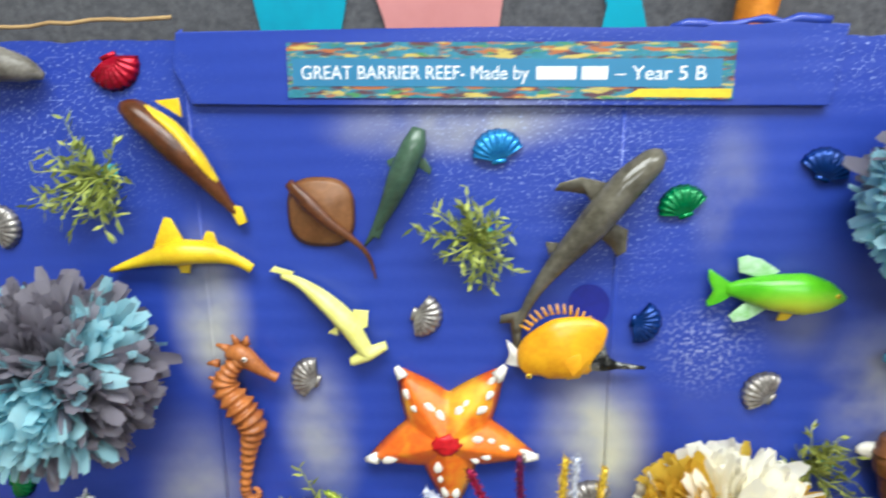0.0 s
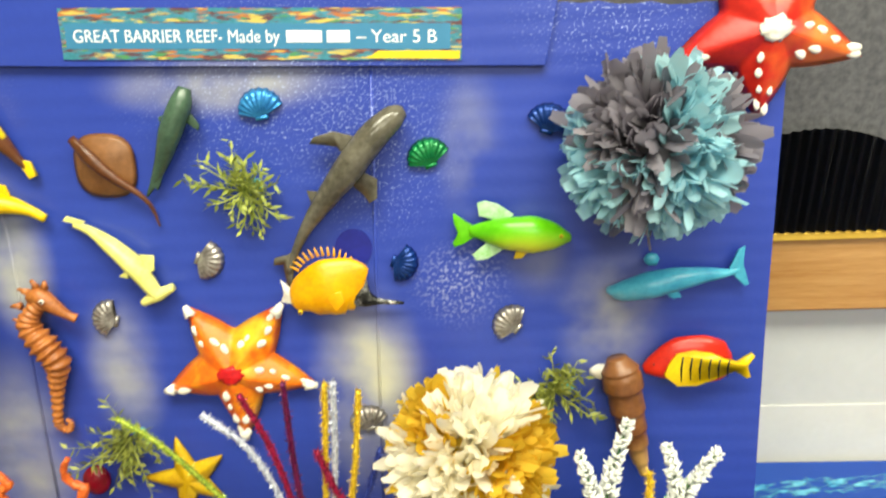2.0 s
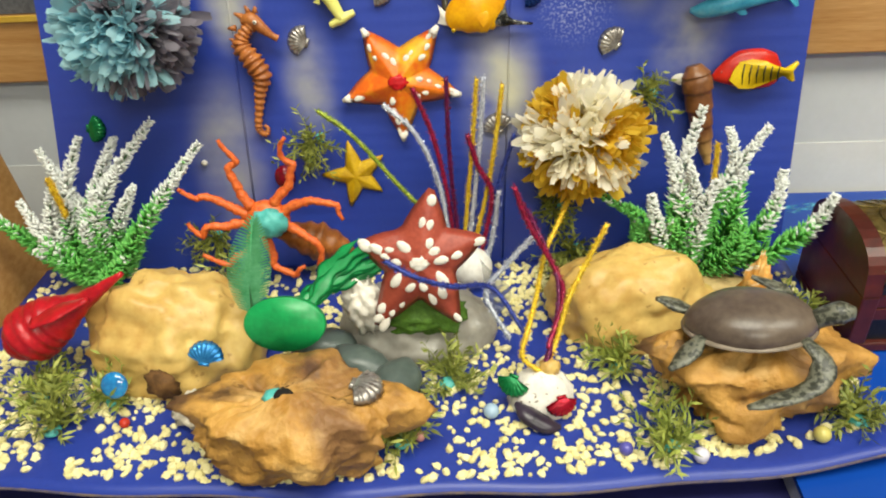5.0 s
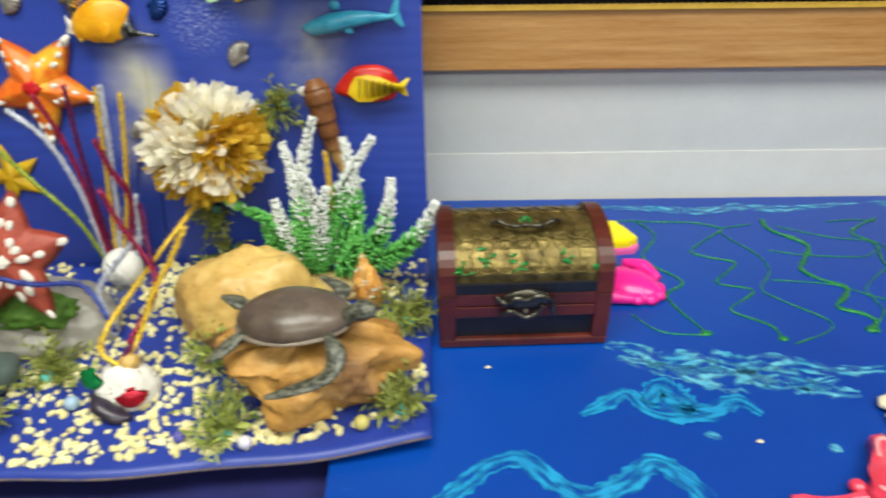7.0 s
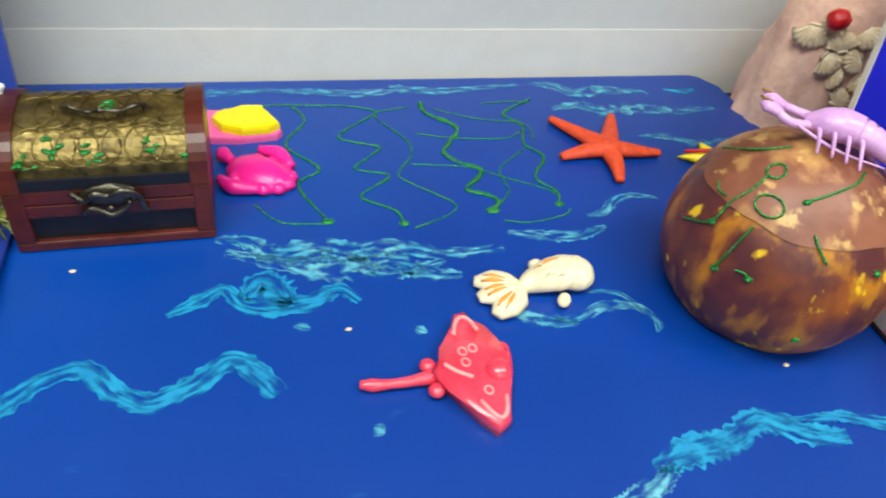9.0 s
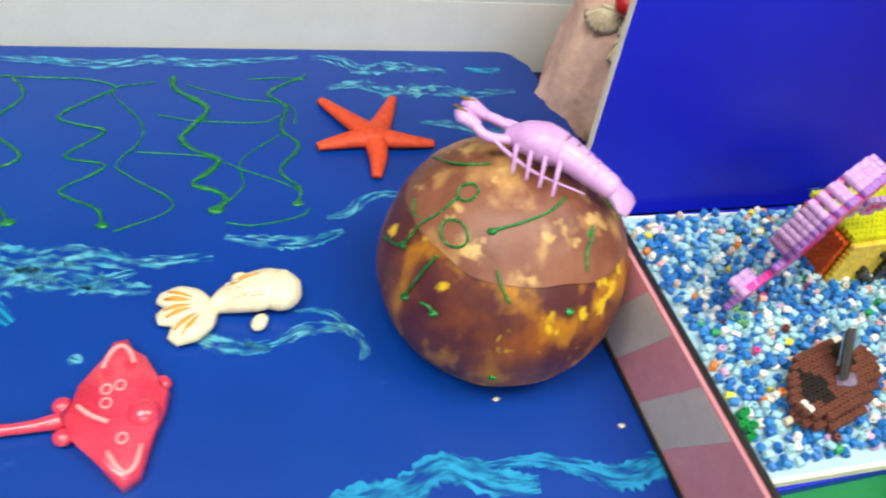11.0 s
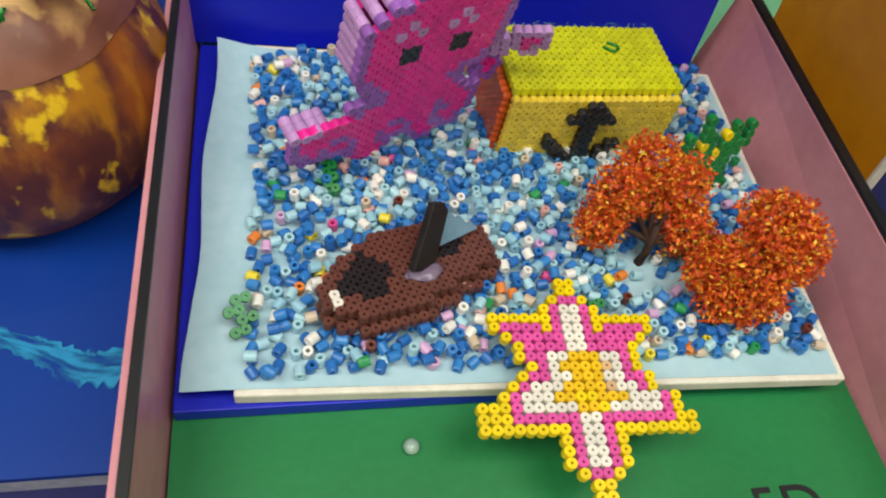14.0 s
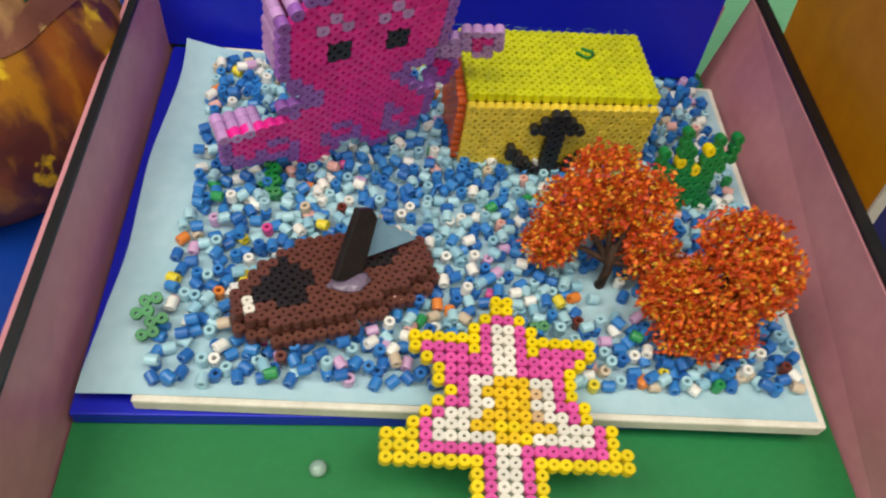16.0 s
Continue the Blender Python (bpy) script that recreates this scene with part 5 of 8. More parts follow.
# green plastic seaweed on an oval foot, and a feathery leaf
M_weed = mat("green_plastic", "12a058", "0c8044", 50, 0.35, 0.05)
t = thing("plastic_seaweed", "green plastic seaweed toppled on its oval foot", "plastic plant", pose(-0.080, 0.222, 0.073))
foot = slab([(0.031 * math.cos(i * math.tau / 40), 0.021 * math.sin(i * math.tau / 40)) for i in range(40)], 0.005, bevel=0.0015)
part("foot", foot, M_weed, t, "oval green foot plate", m=pose(0, 0, 0, 68))
rnd = random.Random(4)
for k in range(11):
    a = k / 10
    tip = Vector((0.052 + 0.030 * math.sin(a * 3.0) + rnd.uniform(-0.004, 0.004), 0.038, 0.014 + 0.036 * a + rnd.uniform(-0.003, 0.003)))
    mid = tip * 0.5 + Vector((rnd.uniform(-0.006, 0.006), 0.01, rnd.uniform(0.0, 0.008)))
    path = smooth_path([(0.0 + 0.002 * k, 0.006, 0.010), mid, tip], 16)
    part("frond", tube(path, [((0.0052 + 0.0020 * math.sin(i * 1.3 + k)) * (1 - (i / 16) ** 4), 0.0009) for i in range(17)], 6, up=(0.1, 0.7, -0.7)), M_weed, t)
M_feather = mat("pale_green_leaf", "6fbf8c", "3f9a62", 60, 0.5, 0.05)
t = thing("plastic_leaf", "pale green feathery plastic leaf standing upright", "plastic plant", pose(-0.112, 0.242, 0.062))
part("midrib", tube([(0, 0, 0), (0.004, 0.003, 0.04), (0.016, 0.004, 0.09)], [0.0015, 0.0012, 0.0005], 6), M_feather, t)
bm = bmesh.new()
for i in range(34):
    u = 0.06 + 0.92 * i / 33
    p = Vector((0.004 * u * 2 + 0.010 * u * u, 0.004 * u, 0.088 * u))
    w = 0.017 * math.sin(math.pi * (0.12 + 0.86 * u)) ** 0.8
    for s in (-1, 1):
        q = p + Vector((s * w, -0.001, 0.006))
        bm.faces.new((bm.verts.new(p - Vector((0, 0, 0.0015))), bm.verts.new(q - Vector((0, 0, 0.0004))), bm.verts.new(q + Vector((0, 0, 0.0006))), bm.verts.new(p + Vector((0, 0, 0.0018)))))
part("blade", bm, M_feather, t)

# red shell at the side
M_redsh = mat("red_lacquer_shell", "c81c28", "98101c", 60, 0.3, 0.3)
t = thing("conch_shell", "glossy red painted conch shell on the rock", "shell", pose(-0.282, 0.236, 0.060))
part("whorl", tube(smooth_path([(-0.022, -0.004, -0.016), (-0.006, -0.002, -0.004), (0.012, 0.004, 0.006), (0.036, 0.010, 0.018), (0.072, 0.016, 0.040)], 40), [r * (1 + 0.05 * math.sin(i * 1.6)) for i, r in enumerate(lerp_list([0.012, 0.024, 0.020, 0.008, 0.002], 40))], 18), M_redsh, t)
part("lip", tube(smooth_path([(0.006, -0.012, 0.016), (0.026, -0.008, 0.022), (0.050, -0.004, 0.030)], 12), lerp_list([(0.010, 0.003), (0.012, 0.003), (0.003, 0.002)], 12), 8), M_redsh, t)
M_spire = mat("orange_cream_shell", "ec9a38", "e0b46c", 60, 0.4, 0.4)
paint_layer(M_spire, "f4ecd8", 90, 0.58, 0.66, seed=4, stretch=(1, 1, 2.5))
bm = lump(0.0125, 0.0085, 0.030, 0.30, 3.5, 6.0, 4, ridge=0.5)
for v in bm.verts:
    k = 1.0 - 0.62 * max(0.0, v.co.z / 0.030)
    v.co.x, v.co.y = v.co.x * k * (1 + 0.12 * math.sin(v.co.z * 900)), v.co.y * k
solid("murex_shell", bm, M_spire, "ruffled orange and cream shell standing upright", "shell", pose(0.296, 0.302, 0.040, 6, -4))

# ferny plants with white tips
M_stem = mat("green_stem", "3f7a34", "2a5a24", 60, 0.5, 0.0)
M_fern = mat("fern_green", "98e87c", "5cc05a", 60, 0.5, 0.0, island=0.6, mix=(0.1, 0.9))
M_ferntip = mat("white_fern_tip", "ffffff", "f0f4ec", 60, 0.6, 0.0, island=0.6, mix=(0.1, 0.9))
thin_leaf(M_fern, 0.3)
thin_leaf(M_ferntip, 0.3)


def sprig(t, a, b, seed, white=0.55, fat=0.010):
    rnd = random.Random(seed)
    a, b = Vector(a), Vector(b)
    L = (b - a).length
    bow = Vector((rnd.uniform(-1, 1), rnd.uniform(-1, 0.2), 0)) * L * 0.16
    path = [a.lerp(b, k / 12) + bow * math.sin(k / 12 * math.pi) for k in range(13)]
    s = part("stem", tube(path, lerp_list([0.0014, 0.0010, 0.0005], 12), 5), M_stem, t)
    G, W = bmesh.new(), bmesh.new()
    n = int(L / 0.0021)
    for i in range(n):
        u = 0.14 + 0.86 * i / n
        k = min(int(u * 12), 11)
        p = path[k].lerp(path[k + 1], u * 12 - k)
        d = (path[k + 1] - path[k]).normalized()
        for j in range(8):
            q = Vector((rnd.gauss(0, 1), rnd.gauss(0, 1), rnd.gauss(0, 1)))
            q = (q - d * q.dot(d)).normalized()
            l = fat * (1.05 - 0.80 * u) * rnd.uniform(0.7, 1.15) * min(1, u * 3.5)
            q = (q + d * rnd.uniform(0.6, 1.2)).normalized()
            w = q.cross(d).normalized()
            h = q.cross(w).normalized() * 0.0010
            w = w * 0.0021
            bm = W if u + rnd.gauss(0, 0.09) > white else G
            m_ = p + q * l * 0.7
            v = [bm.verts.new(x) for x in (p, m_ + w, m_ + h, m_ - w, m_ - h, p + q * l)]
            for a3, b3 in ((1, 2), (2, 3), (3, 4), (4, 1)):
                bm.faces.new((v[0], v[a3], v[b3]))
                bm.faces.new((v[5], v[b3], v[a3]))
    part("foliage", G, M_fern, s, "green leaflets")
    part("frosted_foliage", W, M_ferntip, s, "white frosted leaflets")


t = thing("plastic_fern", "green plastic fern with white frosted tips", "plastic plant", pose(0.255, 0.355, 0.010), "frosted ferns")
for i, (x, y, z, w) in enumerate([(0.251, 0.372, 0.170, 0.45), (0.222, 0.370, 0.147, 0.5), (0.303, 0.36, 0.156, 0.55), (0.357, 0.335, 0.104, 0.6), (0.170, 0.345, 0.104, 0.95), (0.276, 0.372, 0.150, 0.55), (0.240, 0.345, 0.128, 0.25), (0.262, 0.340, 0.118, 0.3), (0.290, 0.352, 0.120, 0.75), (0.212, 0.350, 0.100, 0.4), (0.318, 0.35, 0.12, 0.55), (0.286, 0.335, 0.085, 0.95), (0.23, 0.34, 0.08, 0.95), (0.20, 0.35, 0.075, 0.97)]):
    sprig(t, (0.0, 0.0, 0.0), (x - 0.255, y - 0.355, z - 0.010), 100 + i, w * 1.10, 0.0215)
t = thing("plastic_fern", "green plastic fern with white frosted tips", "plastic plant", pose(-0.285, 0.355, 0.010), "frosted ferns")
for i, (x, y, z, w) in enumerate([(-0.213, 0.376, 0.172, 0.45), (-0.282, 0.376, 0.158, 0.4), (-0.320, 0.372, 0.148, 0.45), (-0.252, 0.378, 0.155, 0.5), (-0.176, 0.374, 0.150, 0.6), (-0.372, 0.350, 0.098, 0.8), (-0.305, 0.35, 0.125, 0.4), (-0.268, 0.345, 0.120, 0.5), (-0.235, 0.352, 0.12, 0.5), (-0.34, 0.35, 0.11, 0.5), (-0.28, 0.335, 0.095, 0.6), (-0.33, 0.33, 0.07, 0.8), (-0.23, 0.34, 0.085, 0.8), (-0.25, 0.33, 0.06, 0.9)]):
    sprig(t, (0.0, 0.0, 0.0), (x + 0.285, y - 0.355, z - 0.010), 200 + i, w * 1.10, 0.0215)
M_tan = mat("tan_clay", "c8ae78", "a88c58", 40, 0.8, 0.5)
for x, y, r in ((0.262, 0.340, 0.052), (-0.285, 0.338, 0.052)):
    solid("clay_foot", lump(r, 0.020, 0.014, 0.2, 2.5, x * 9, 4, flat=0.0), M_tan, "tan clay lump holding the plastic fern", "clay", pose(x, y, 0.0085), "fern feet")
pipe_cleaner("gold", [(0.262, 0.350, 0.080), (0.263, 0.352, 0.11), (0.262, 0.355, 0.145)])
pipe_cleaner("gold", [(-0.296, 0.340, 0.100), (-0.299, 0.342, 0.12), (-0.302, 0.344, 0.135)])

# low tufts in the gravel
for i, (x, y, L) in enumerate([(-0.258, 0.180, 0.030), (-0.222, 0.210, 0.026), (0.039, 0.226, 0.028), (0.197, 0.162, 0.030), (0.330, 0.180, 0.026), (0.172, 0.240, 0.026), (0.008, 0.166, 0.024), (-0.160, 0.335, 0.03), (0.145, 0.345, 0.028), (-0.285, 0.215, 0.028), (0.33, 0.29, 0.028), (0.31, 0.26, 0.022), (-0.335, 0.19, 0.028), (0.225, 0.365, 0.026)]):
    t = thing("plastic_plant", "low olive plastic plant tuft in the gravel", "plastic plant", pose(x, y, base_z(x, y) + 0.002), "tufts on the base")
    part("foliage", tuft_mesh(60 + i, 30, L * 1.12, 0.010, 1.0, 0.0013), M_tuft if i % 2 else M_tuft2, t)
    part("putty", lump(0.007, 0.006, 0.004, 0.3, 2, i, 2), M_glue, t, "teal putty blob", m=pose(0.0, -0.007, 0.002))

# wooden side panel beside the display
solid("wood_panel", box(-0.008, 0.0, -0.16, 0.03, -0.02, 0.20, 0.001), M_rail, "pale wooden panel standing beside the fern", "panel", pose(-0.385, 0.40, 0, 0, -6, 0), smooth=False)


# pale gravel
def chips(n, ok, size, seed, zf):
    rnd = random.Random(seed)
    V, F = [], []
    m = 0
    while m < n:
        x, y = rnd.uniform(-0.36, 0.346), rnd.uniform(0.122, 0.385)
        if not ok(x, y, rnd):
            continue
        m += 1
        r = size * rnd.uniform(0.55, 1.3)
        o = Vector((x, y, zf(x, y) + r * 0.30))
        rot = Euler((rnd.uniform(-0.6, 0.6), rnd.uniform(-0.6, 0.6), rnd.uniform(0, 6.3))).to_matrix()
        b = len(V)
        k = 6
        for lvl, s in ((-0.45, 0.8), (0.0, 1.05), (0.45, 0.7)):
            for i in range(k):
                a = i * math.tau / k
                q = r * s * rnd.uniform(0.75, 1.2)
                V.append(tuple(o + rot @ Vector((q * math.cos(a), q * 0.8 * math.sin(a), r * lvl * rnd.uniform(0.8, 1.2)))))
        for l in range(2):
            for i in range(k):
                F.append((b + l * k + i, b + l * k + (i + 1) % k, b + (l + 1) * k + (i + 1) % k, b + (l + 1) * k + i))
        F.append(tuple(b + i for i in range(k))[::-1])
        F.append(tuple(b + 2 * k + i for i in range(k)))
    me = bpy.data.meshes.new("gravel")
    me.from_pydata(V, [], F)
    return me


def gravelly(x, y, rnd):
    d = noise.noise(Vector((x * 22, y * 22, 3.0))) * 0.9 + 0.30
    if y > 0.30:
        d = 0.75 if 0.08 < x < 0.2 else 0.25
    if 0.02 < x < 0.16 and 0.17 < y < 0.30:
        d = 0.30 + 0.4 * noise.noise(Vector((x * 40, y * 40, 1)))
    if y < 0.165:
        d += 0.22
    if y < 0.128 + 0.016 * ((x + 0.02) / 0.35) ** 2 * (1 if x < 0 else 2.2):
        d = -1
    return rnd.random() < d


M_grav = mat("pale_yellow_gravel", "f0e8b4", "d8cc8c", 60, 0.6, 0.1, island=0.75, mix=(0.1, 0.9))
solid("gravel", chips(3300, gravelly, 0.0035, 8, lambda x, y: base_z(x, y)), M_grav, "pale yellow aquarium gravel scattered over the base", "gravel", kind="stuff", smooth=False)

# ---- the painted sea canvas ----
def brush_material(name, colour, other, cover, scale):
    m = mat(name, colour, other, 40, 0.45, 0.3, fine=5)
    nt = m.node_tree
    bs = nt.nodes["Principled BSDF"]
    tc, mp, no, rp = (nt.nodes.new("ShaderNode" + k) for k in ("UVMap", "Mapping", "TexNoise", "ValToRGB"))
    mp.inputs["Scale"].default_value = scale
    no.inputs["Scale"].default_value, no.inputs["Detail"].default_value = 4.0, 6
    nt.links.new(tc.outputs[0], mp.inputs[0])
    nt.links.new(mp.outputs[0], no.inputs["Vector"])
    rp.color_ramp.elements[0].position, rp.color_ramp.elements[1].position = cover
    nt.links.new(no.outputs[0], rp.inputs[0])
    nt.links.new(rp.outputs[0], bs.inputs["Alpha"])
    return m


M_stroke = brush_material("teal_brush_paint", "2298c8", "1678b2", (0.37, 0.58), (1.0, 1.1, 1))
M_stroke_dry = brush_material("dry_pale_brush_paint", "6cb8cc", "2c8cbc", (0.44, 0.62), (0.9, 1.5, 1))


def brush(pts, widths, m, seed, label, lift=0.0006):
    """A flat painted stroke along points on the canvas, ragged at its edges."""
    rnd = random.Random(seed)
    path = smooth_path([(x, y, 0) for x, y in pts], 60)
    ws = lerp_list(widths, 60)
    bm = bmesh.new()
    uv = bm.loops.layers.uv.new("uv")
    rows, along = [], 0
    for i, p in enumerate(path):
        d = (path[min(i + 1, 60)] - path[max(i - 1, 0)]).normalized()
        s = Vector((-d.y, d.x, 0))
        if i:
            along += (p - path[i - 1]).length
        rows.append([(bm.verts.new(p + s * ws[i] * (k / 4 - 0.5) * (1 + (rnd.uniform(-0.25, 0.25) if k in (0, 4) else 0)) + Vector((0, 0, lift))), k / 4 + seed * 0.37, along * 10) for k in range(5)])
    for a, b in zip(rows, rows[1:]):
        for k in range(4):
            q = [a[k], a[k + 1], b[k + 1], b[k]]
            f = bm.faces.new([v for v, *_ in q])
            for lp, (_, u, v) in zip(f.loops, q):
                lp[uv].uv = (u, v)
    return part("brush_stroke", bm, m, canvas, label)


TL, DL = "teal painted wave on the blue canvas", "pale dry-brushed wave on the blue canvas"
brush([(0.335, 0.088), (0.365, 0.105), (0.392, 0.130), (0.419, 0.137), (0.440, 0.115), (0.462, 0.103), (0.490, 0.114), (0.515, 0.132), (0.532, 0.118), (0.545, 0.098)], [0.010, 0.015, 0.017, 0.016, 0.016, 0.018, 0.018, 0.016, 0.020, 0.014], M_stroke, 1, TL)
brush([(0.470, 0.180), (0.495, 0.194), (0.511, 0.203), (0.525, 0.185), (0.545, 0.180), (0.575, 0.182), (0.598, 0.192), (0.612, 0.178)], [0.006, 0.016, 0.010, 0.014, 0.020, 0.018, 0.014, 0.008], M_stroke, 2, TL)
brush([(0.525, 0.190), (0.538, 0.208), (0.550, 0.198), (0.560, 0.178)], [0.012, 0.022, 0.028, 0.012], M_stroke, 3, TL)
for i, (pts, w) in enumerate([
        ([(0.505, 0.262), (0.530, 0.256), (0.550, 0.240), (0.585, 0.244), (0.620, 0.236), (0.650, 0.238), (0.690, 0.226), (0.745, 0.226)], 0.022),
        ([(0.512, 0.245), (0.560, 0.226), (0.600, 0.214), (0.640, 0.222), (0.670, 0.204), (0.700, 0.198)], 0.022),
        ([(0.56, 0.225), (0.60, 0.232), (0.64, 0.206), (0.69, 0.216)], 0.016),
        ([(0.545, 0.500), (0.60, 0.494), (0.66, 0.488), (0.70, 0.496), (0.74, 0.490), (0.79, 0.494), (0.845, 0.503)], 0.014),
        ([(0.30, 0.49), (0.36, 0.482), (0.42, 0.488), (0.5, 0.494), (0.56, 0.498)], 0.016),
        ([(0.858, 0.503), (0.885, 0.497), (0.905, 0.480), (0.940, 0.486), (0.975, 0.482), (1.00, 0.476)], 0.018),
        ([(0.868, 0.446), (0.900, 0.452), (0.930, 0.440), (0.970, 0.444), (1.02, 0.436), (1.07, 0.440)], 0.020),
        ([(0.838, 0.262), (0.858, 0.266), (0.872, 0.280), (0.895, 0.288), (0.92, 0.282)], 0.010),
        ([(0.949, 0.388), (0.985, 0.384), (1.007, 0.371), (1.06, 0.376)], 0.012),
        ([(0.755, 0.246), (0.790, 0.238), (0.82, 0.236), (0.85, 0.245)], 0.014),
        ([(0.745, 0.142), (0.78, 0.138), (0.805, 0.148), (0.835, 0.146), (0.846, 0.128), (0.842, 0.116)], 0.010),
        ([(0.72, 0.160), (0.75, 0.142), (0.78, 0.134)], 0.014),
        ([(0.80, 0.166), (0.825, 0.162), (0.84, 0.140)], 0.006),
        ([(0.28, 0.40), (0.30, 0.36), (0.33, 0.33)], 0.02),
        ([(0.37, 0.385), (0.40, 0.37), (0.44, 0.375)], 0.02),
        ([(0.56, 0.158), (0.572, 0.155)], 0.008), ([(0.65, 0.145), (0.658, 0.140)], 0.008), ([(0.605, 0.062), (0.612, 0.058)], 0.010), ([(0.30, 0.10), (0.303, 0.08)], 0.008)]):
    brush(pts, [w * 0.4, w, w * 1.15, w * 0.9, w * 0.4], M_stroke_dry, 10 + i, DL)
brush([(1.025, 0.484), (1.05, 0.478), (1.066, 0.482)], [0.006, 0.012, 0.006], M_stroke, 40, TL)
brush([(0.785, 0.002), (0.815, 0.010), (0.850, 0.014), (0.880, 0.026), (0.910, 0.010), (0.940, 0.004)], [0.010, 0.026, 0.022, 0.020, 0.022, 0.012], M_stroke, 41, TL)
brush([(0.905, 0.022), (0.945, 0.020), (0.975, 0.008), (1.00, -0.002), (1.035, 0.004)], [0.006, 0.010, 0.014, 0.020, 0.018], M_stroke, 42, TL, 0.0009)
brush([(0.74, -0.02), (0.775, -0.012), (0.80, 0.004)], [0.008, 0.018, 0.012], M_stroke_dry, 43, DL)

# raised green glitter glue
M_glit = mat("green_glitter_glue", "129a3c", "044a1c", 420, 0.28, 1.0, metal=0.35, fine=3, depth=0.001)
# sparkle put into the colour: pale specks stand in for glints off the flakes
paint_layer(M_glit, "c8ffd0", 1500, 0.66, 0.70, detail=1)


def glitter(pts, r=0.0011, parent=None, end=0.0, name="glitter_line"):
    path = smooth_path([(x, y, 0.0004) for x, y in pts], 90)
    rnd = random.Random(int(pts[0][0] * 1e4))
    bm = tube(path, [(r * rnd.uniform(0.6, 1.7), r * rnd.uniform(0.5, 1.0)) for _ in path], 6)
    if end:
        bmesh.ops.create_icosphere(bm, subdivisions=2, radius=end, matrix=Matrix.Translation(path[-1]) @ Matrix.Diagonal((1.3, 0.9, 0.35, 1)))
    return part(name, bm, M_glit, parent)


gl = new("glitter_weed")
gl["label"] = "green glitter glue seaweed drawn on the canvas"
gl.parent = canvas
glitter([(0.720, 0.467), (0.722, 0.446), (0.749, 0.417), (0.735, 0.389), (0.725, 0.373), (0.734, 0.357), (0.755, 0.341), (0.747, 0.326), (0.733, 0.311), (0.751, 0.301), (0.759, 0.290), (0.750, 0.278)], 0.0022, gl, 0.0055)
glitter([(0.848, 0.469), (0.808, 0.440), (0.822, 0.417), (0.814, 0.382), (0.827, 0.357), (0.807, 0.324), (0.821, 0.300), (0.817, 0.281)], 0.0015, gl, 0.004)
glitter([(0.667, 0.446), (0.625, 0.409), (0.637, 0.396), (0.662, 0.386), (0.652, 0.372), (0.633, 0.351), (0.664, 0.338), (0.634, 0.312), (0.637, 0.302), (0.660, 0.286), (0.665, 0.267)], 0.0012, gl, 0.004)
glitter([(0.571, 0.469), (0.599, 0.466), (0.642, 0.463), (0.669, 0.451), (0.667, 0.438), (0.690, 0.399), (0.692, 0.371), (0.673, 0.340), (0.684, 0.323), (0.715, 0.293), (0.710, 0.277), (0.673, 0.260)], 0.0009, gl)
for pts in ([(0.669, 0.451), (0.704, 0.458)], [(0.688, 0.355), (0.741, 0.347), (0.762, 0.336), (0.773, 0.328), (0.807, 0.308), (0.820, 0.296)], [(0.704, 0.407), (0.741, 0.397), (0.796, 0.393), (0.816, 0.404)], [(0.812, 0.374), (0.777, 0.343), (0.773, 0.325), (0.774, 0.306), (0.761, 0.288)], [(0.757, 0.263), (0.779, 0.258), (0.816, 0.265), (0.826, 0.274)], [(0.732, 0.453), (0.778, 0.431), (0.820, 0.422), (0.829, 0.408), (0.827, 0.389)], [(0.538, 0.304), (0.559, 0.279), (0.599, 0.273)], [(0.79, 0.462), (0.82, 0.465), (0.845, 0.462)], [(0.48, 0.40), (0.52, 0.43), (0.55, 0.465), (0.575, 0.468)]):
    glitter(pts, 0.0008, gl)
glitter([(0.580, 0.469), (0.593, 0.437), (0.571, 0.394), (0.599, 0.354), (0.578, 0.329), (0.599, 0.276)], 0.0012, gl, 0.0045)

# treasure chest
M_mahog = mat("red_brown_wood", "5e2218", "38120c", 14, 0.35, 0.2, fine=10)
M_leath = mat("black_embossed_leather", "17181e", "0c0d12", 90, 0.45, 0.5)
M_brass = mat("embossed_brass", "8c7a46", "443a1e", 70, 0.35, 1.0, metal=0.75, fine=3, depth=0.003)
M_metal = mat("antique_metal", "6f6a5e", "35322c", 90, 0.35, 0.3, metal=0.9)
t = thing("treasure_chest", "small wooden treasure chest with brass embossed lid", "treasure chest", pose(0.3615, 0.262, 0.001, 0, 0, 1.5) @ Matrix.Scale(1.07, 4))
W, D = 0.133, 0.096
part("body", box(0.006, W - 0.006, 0.003, D - 0.003, 0.004, 0.052), M_leath, t, "black embossed front panel", smooth=False)
part("bottom_rail", box(-0.002, W + 0.002, -0.002, D, 0.0, 0.008, 0.0015), M_mahog, t, smooth=False)
part("middle_rail", box(0.007, W - 0.007, -0.001, 0.006, 0.030, 0.0405, 0.0008), M_mahog, t, smooth=False)
part("lid_rail", box(0.007, W - 0.007, -0.001, 0.006, 0.0418, 0.053, 0.0008), M_mahog, t, smooth=False)


def arch(k):
    a = k * math.pi
    return (D / 2 - (D / 2 - 0.002) * math.cos(a), 0.060 + 0.031 * math.sin(a) ** 0.8)


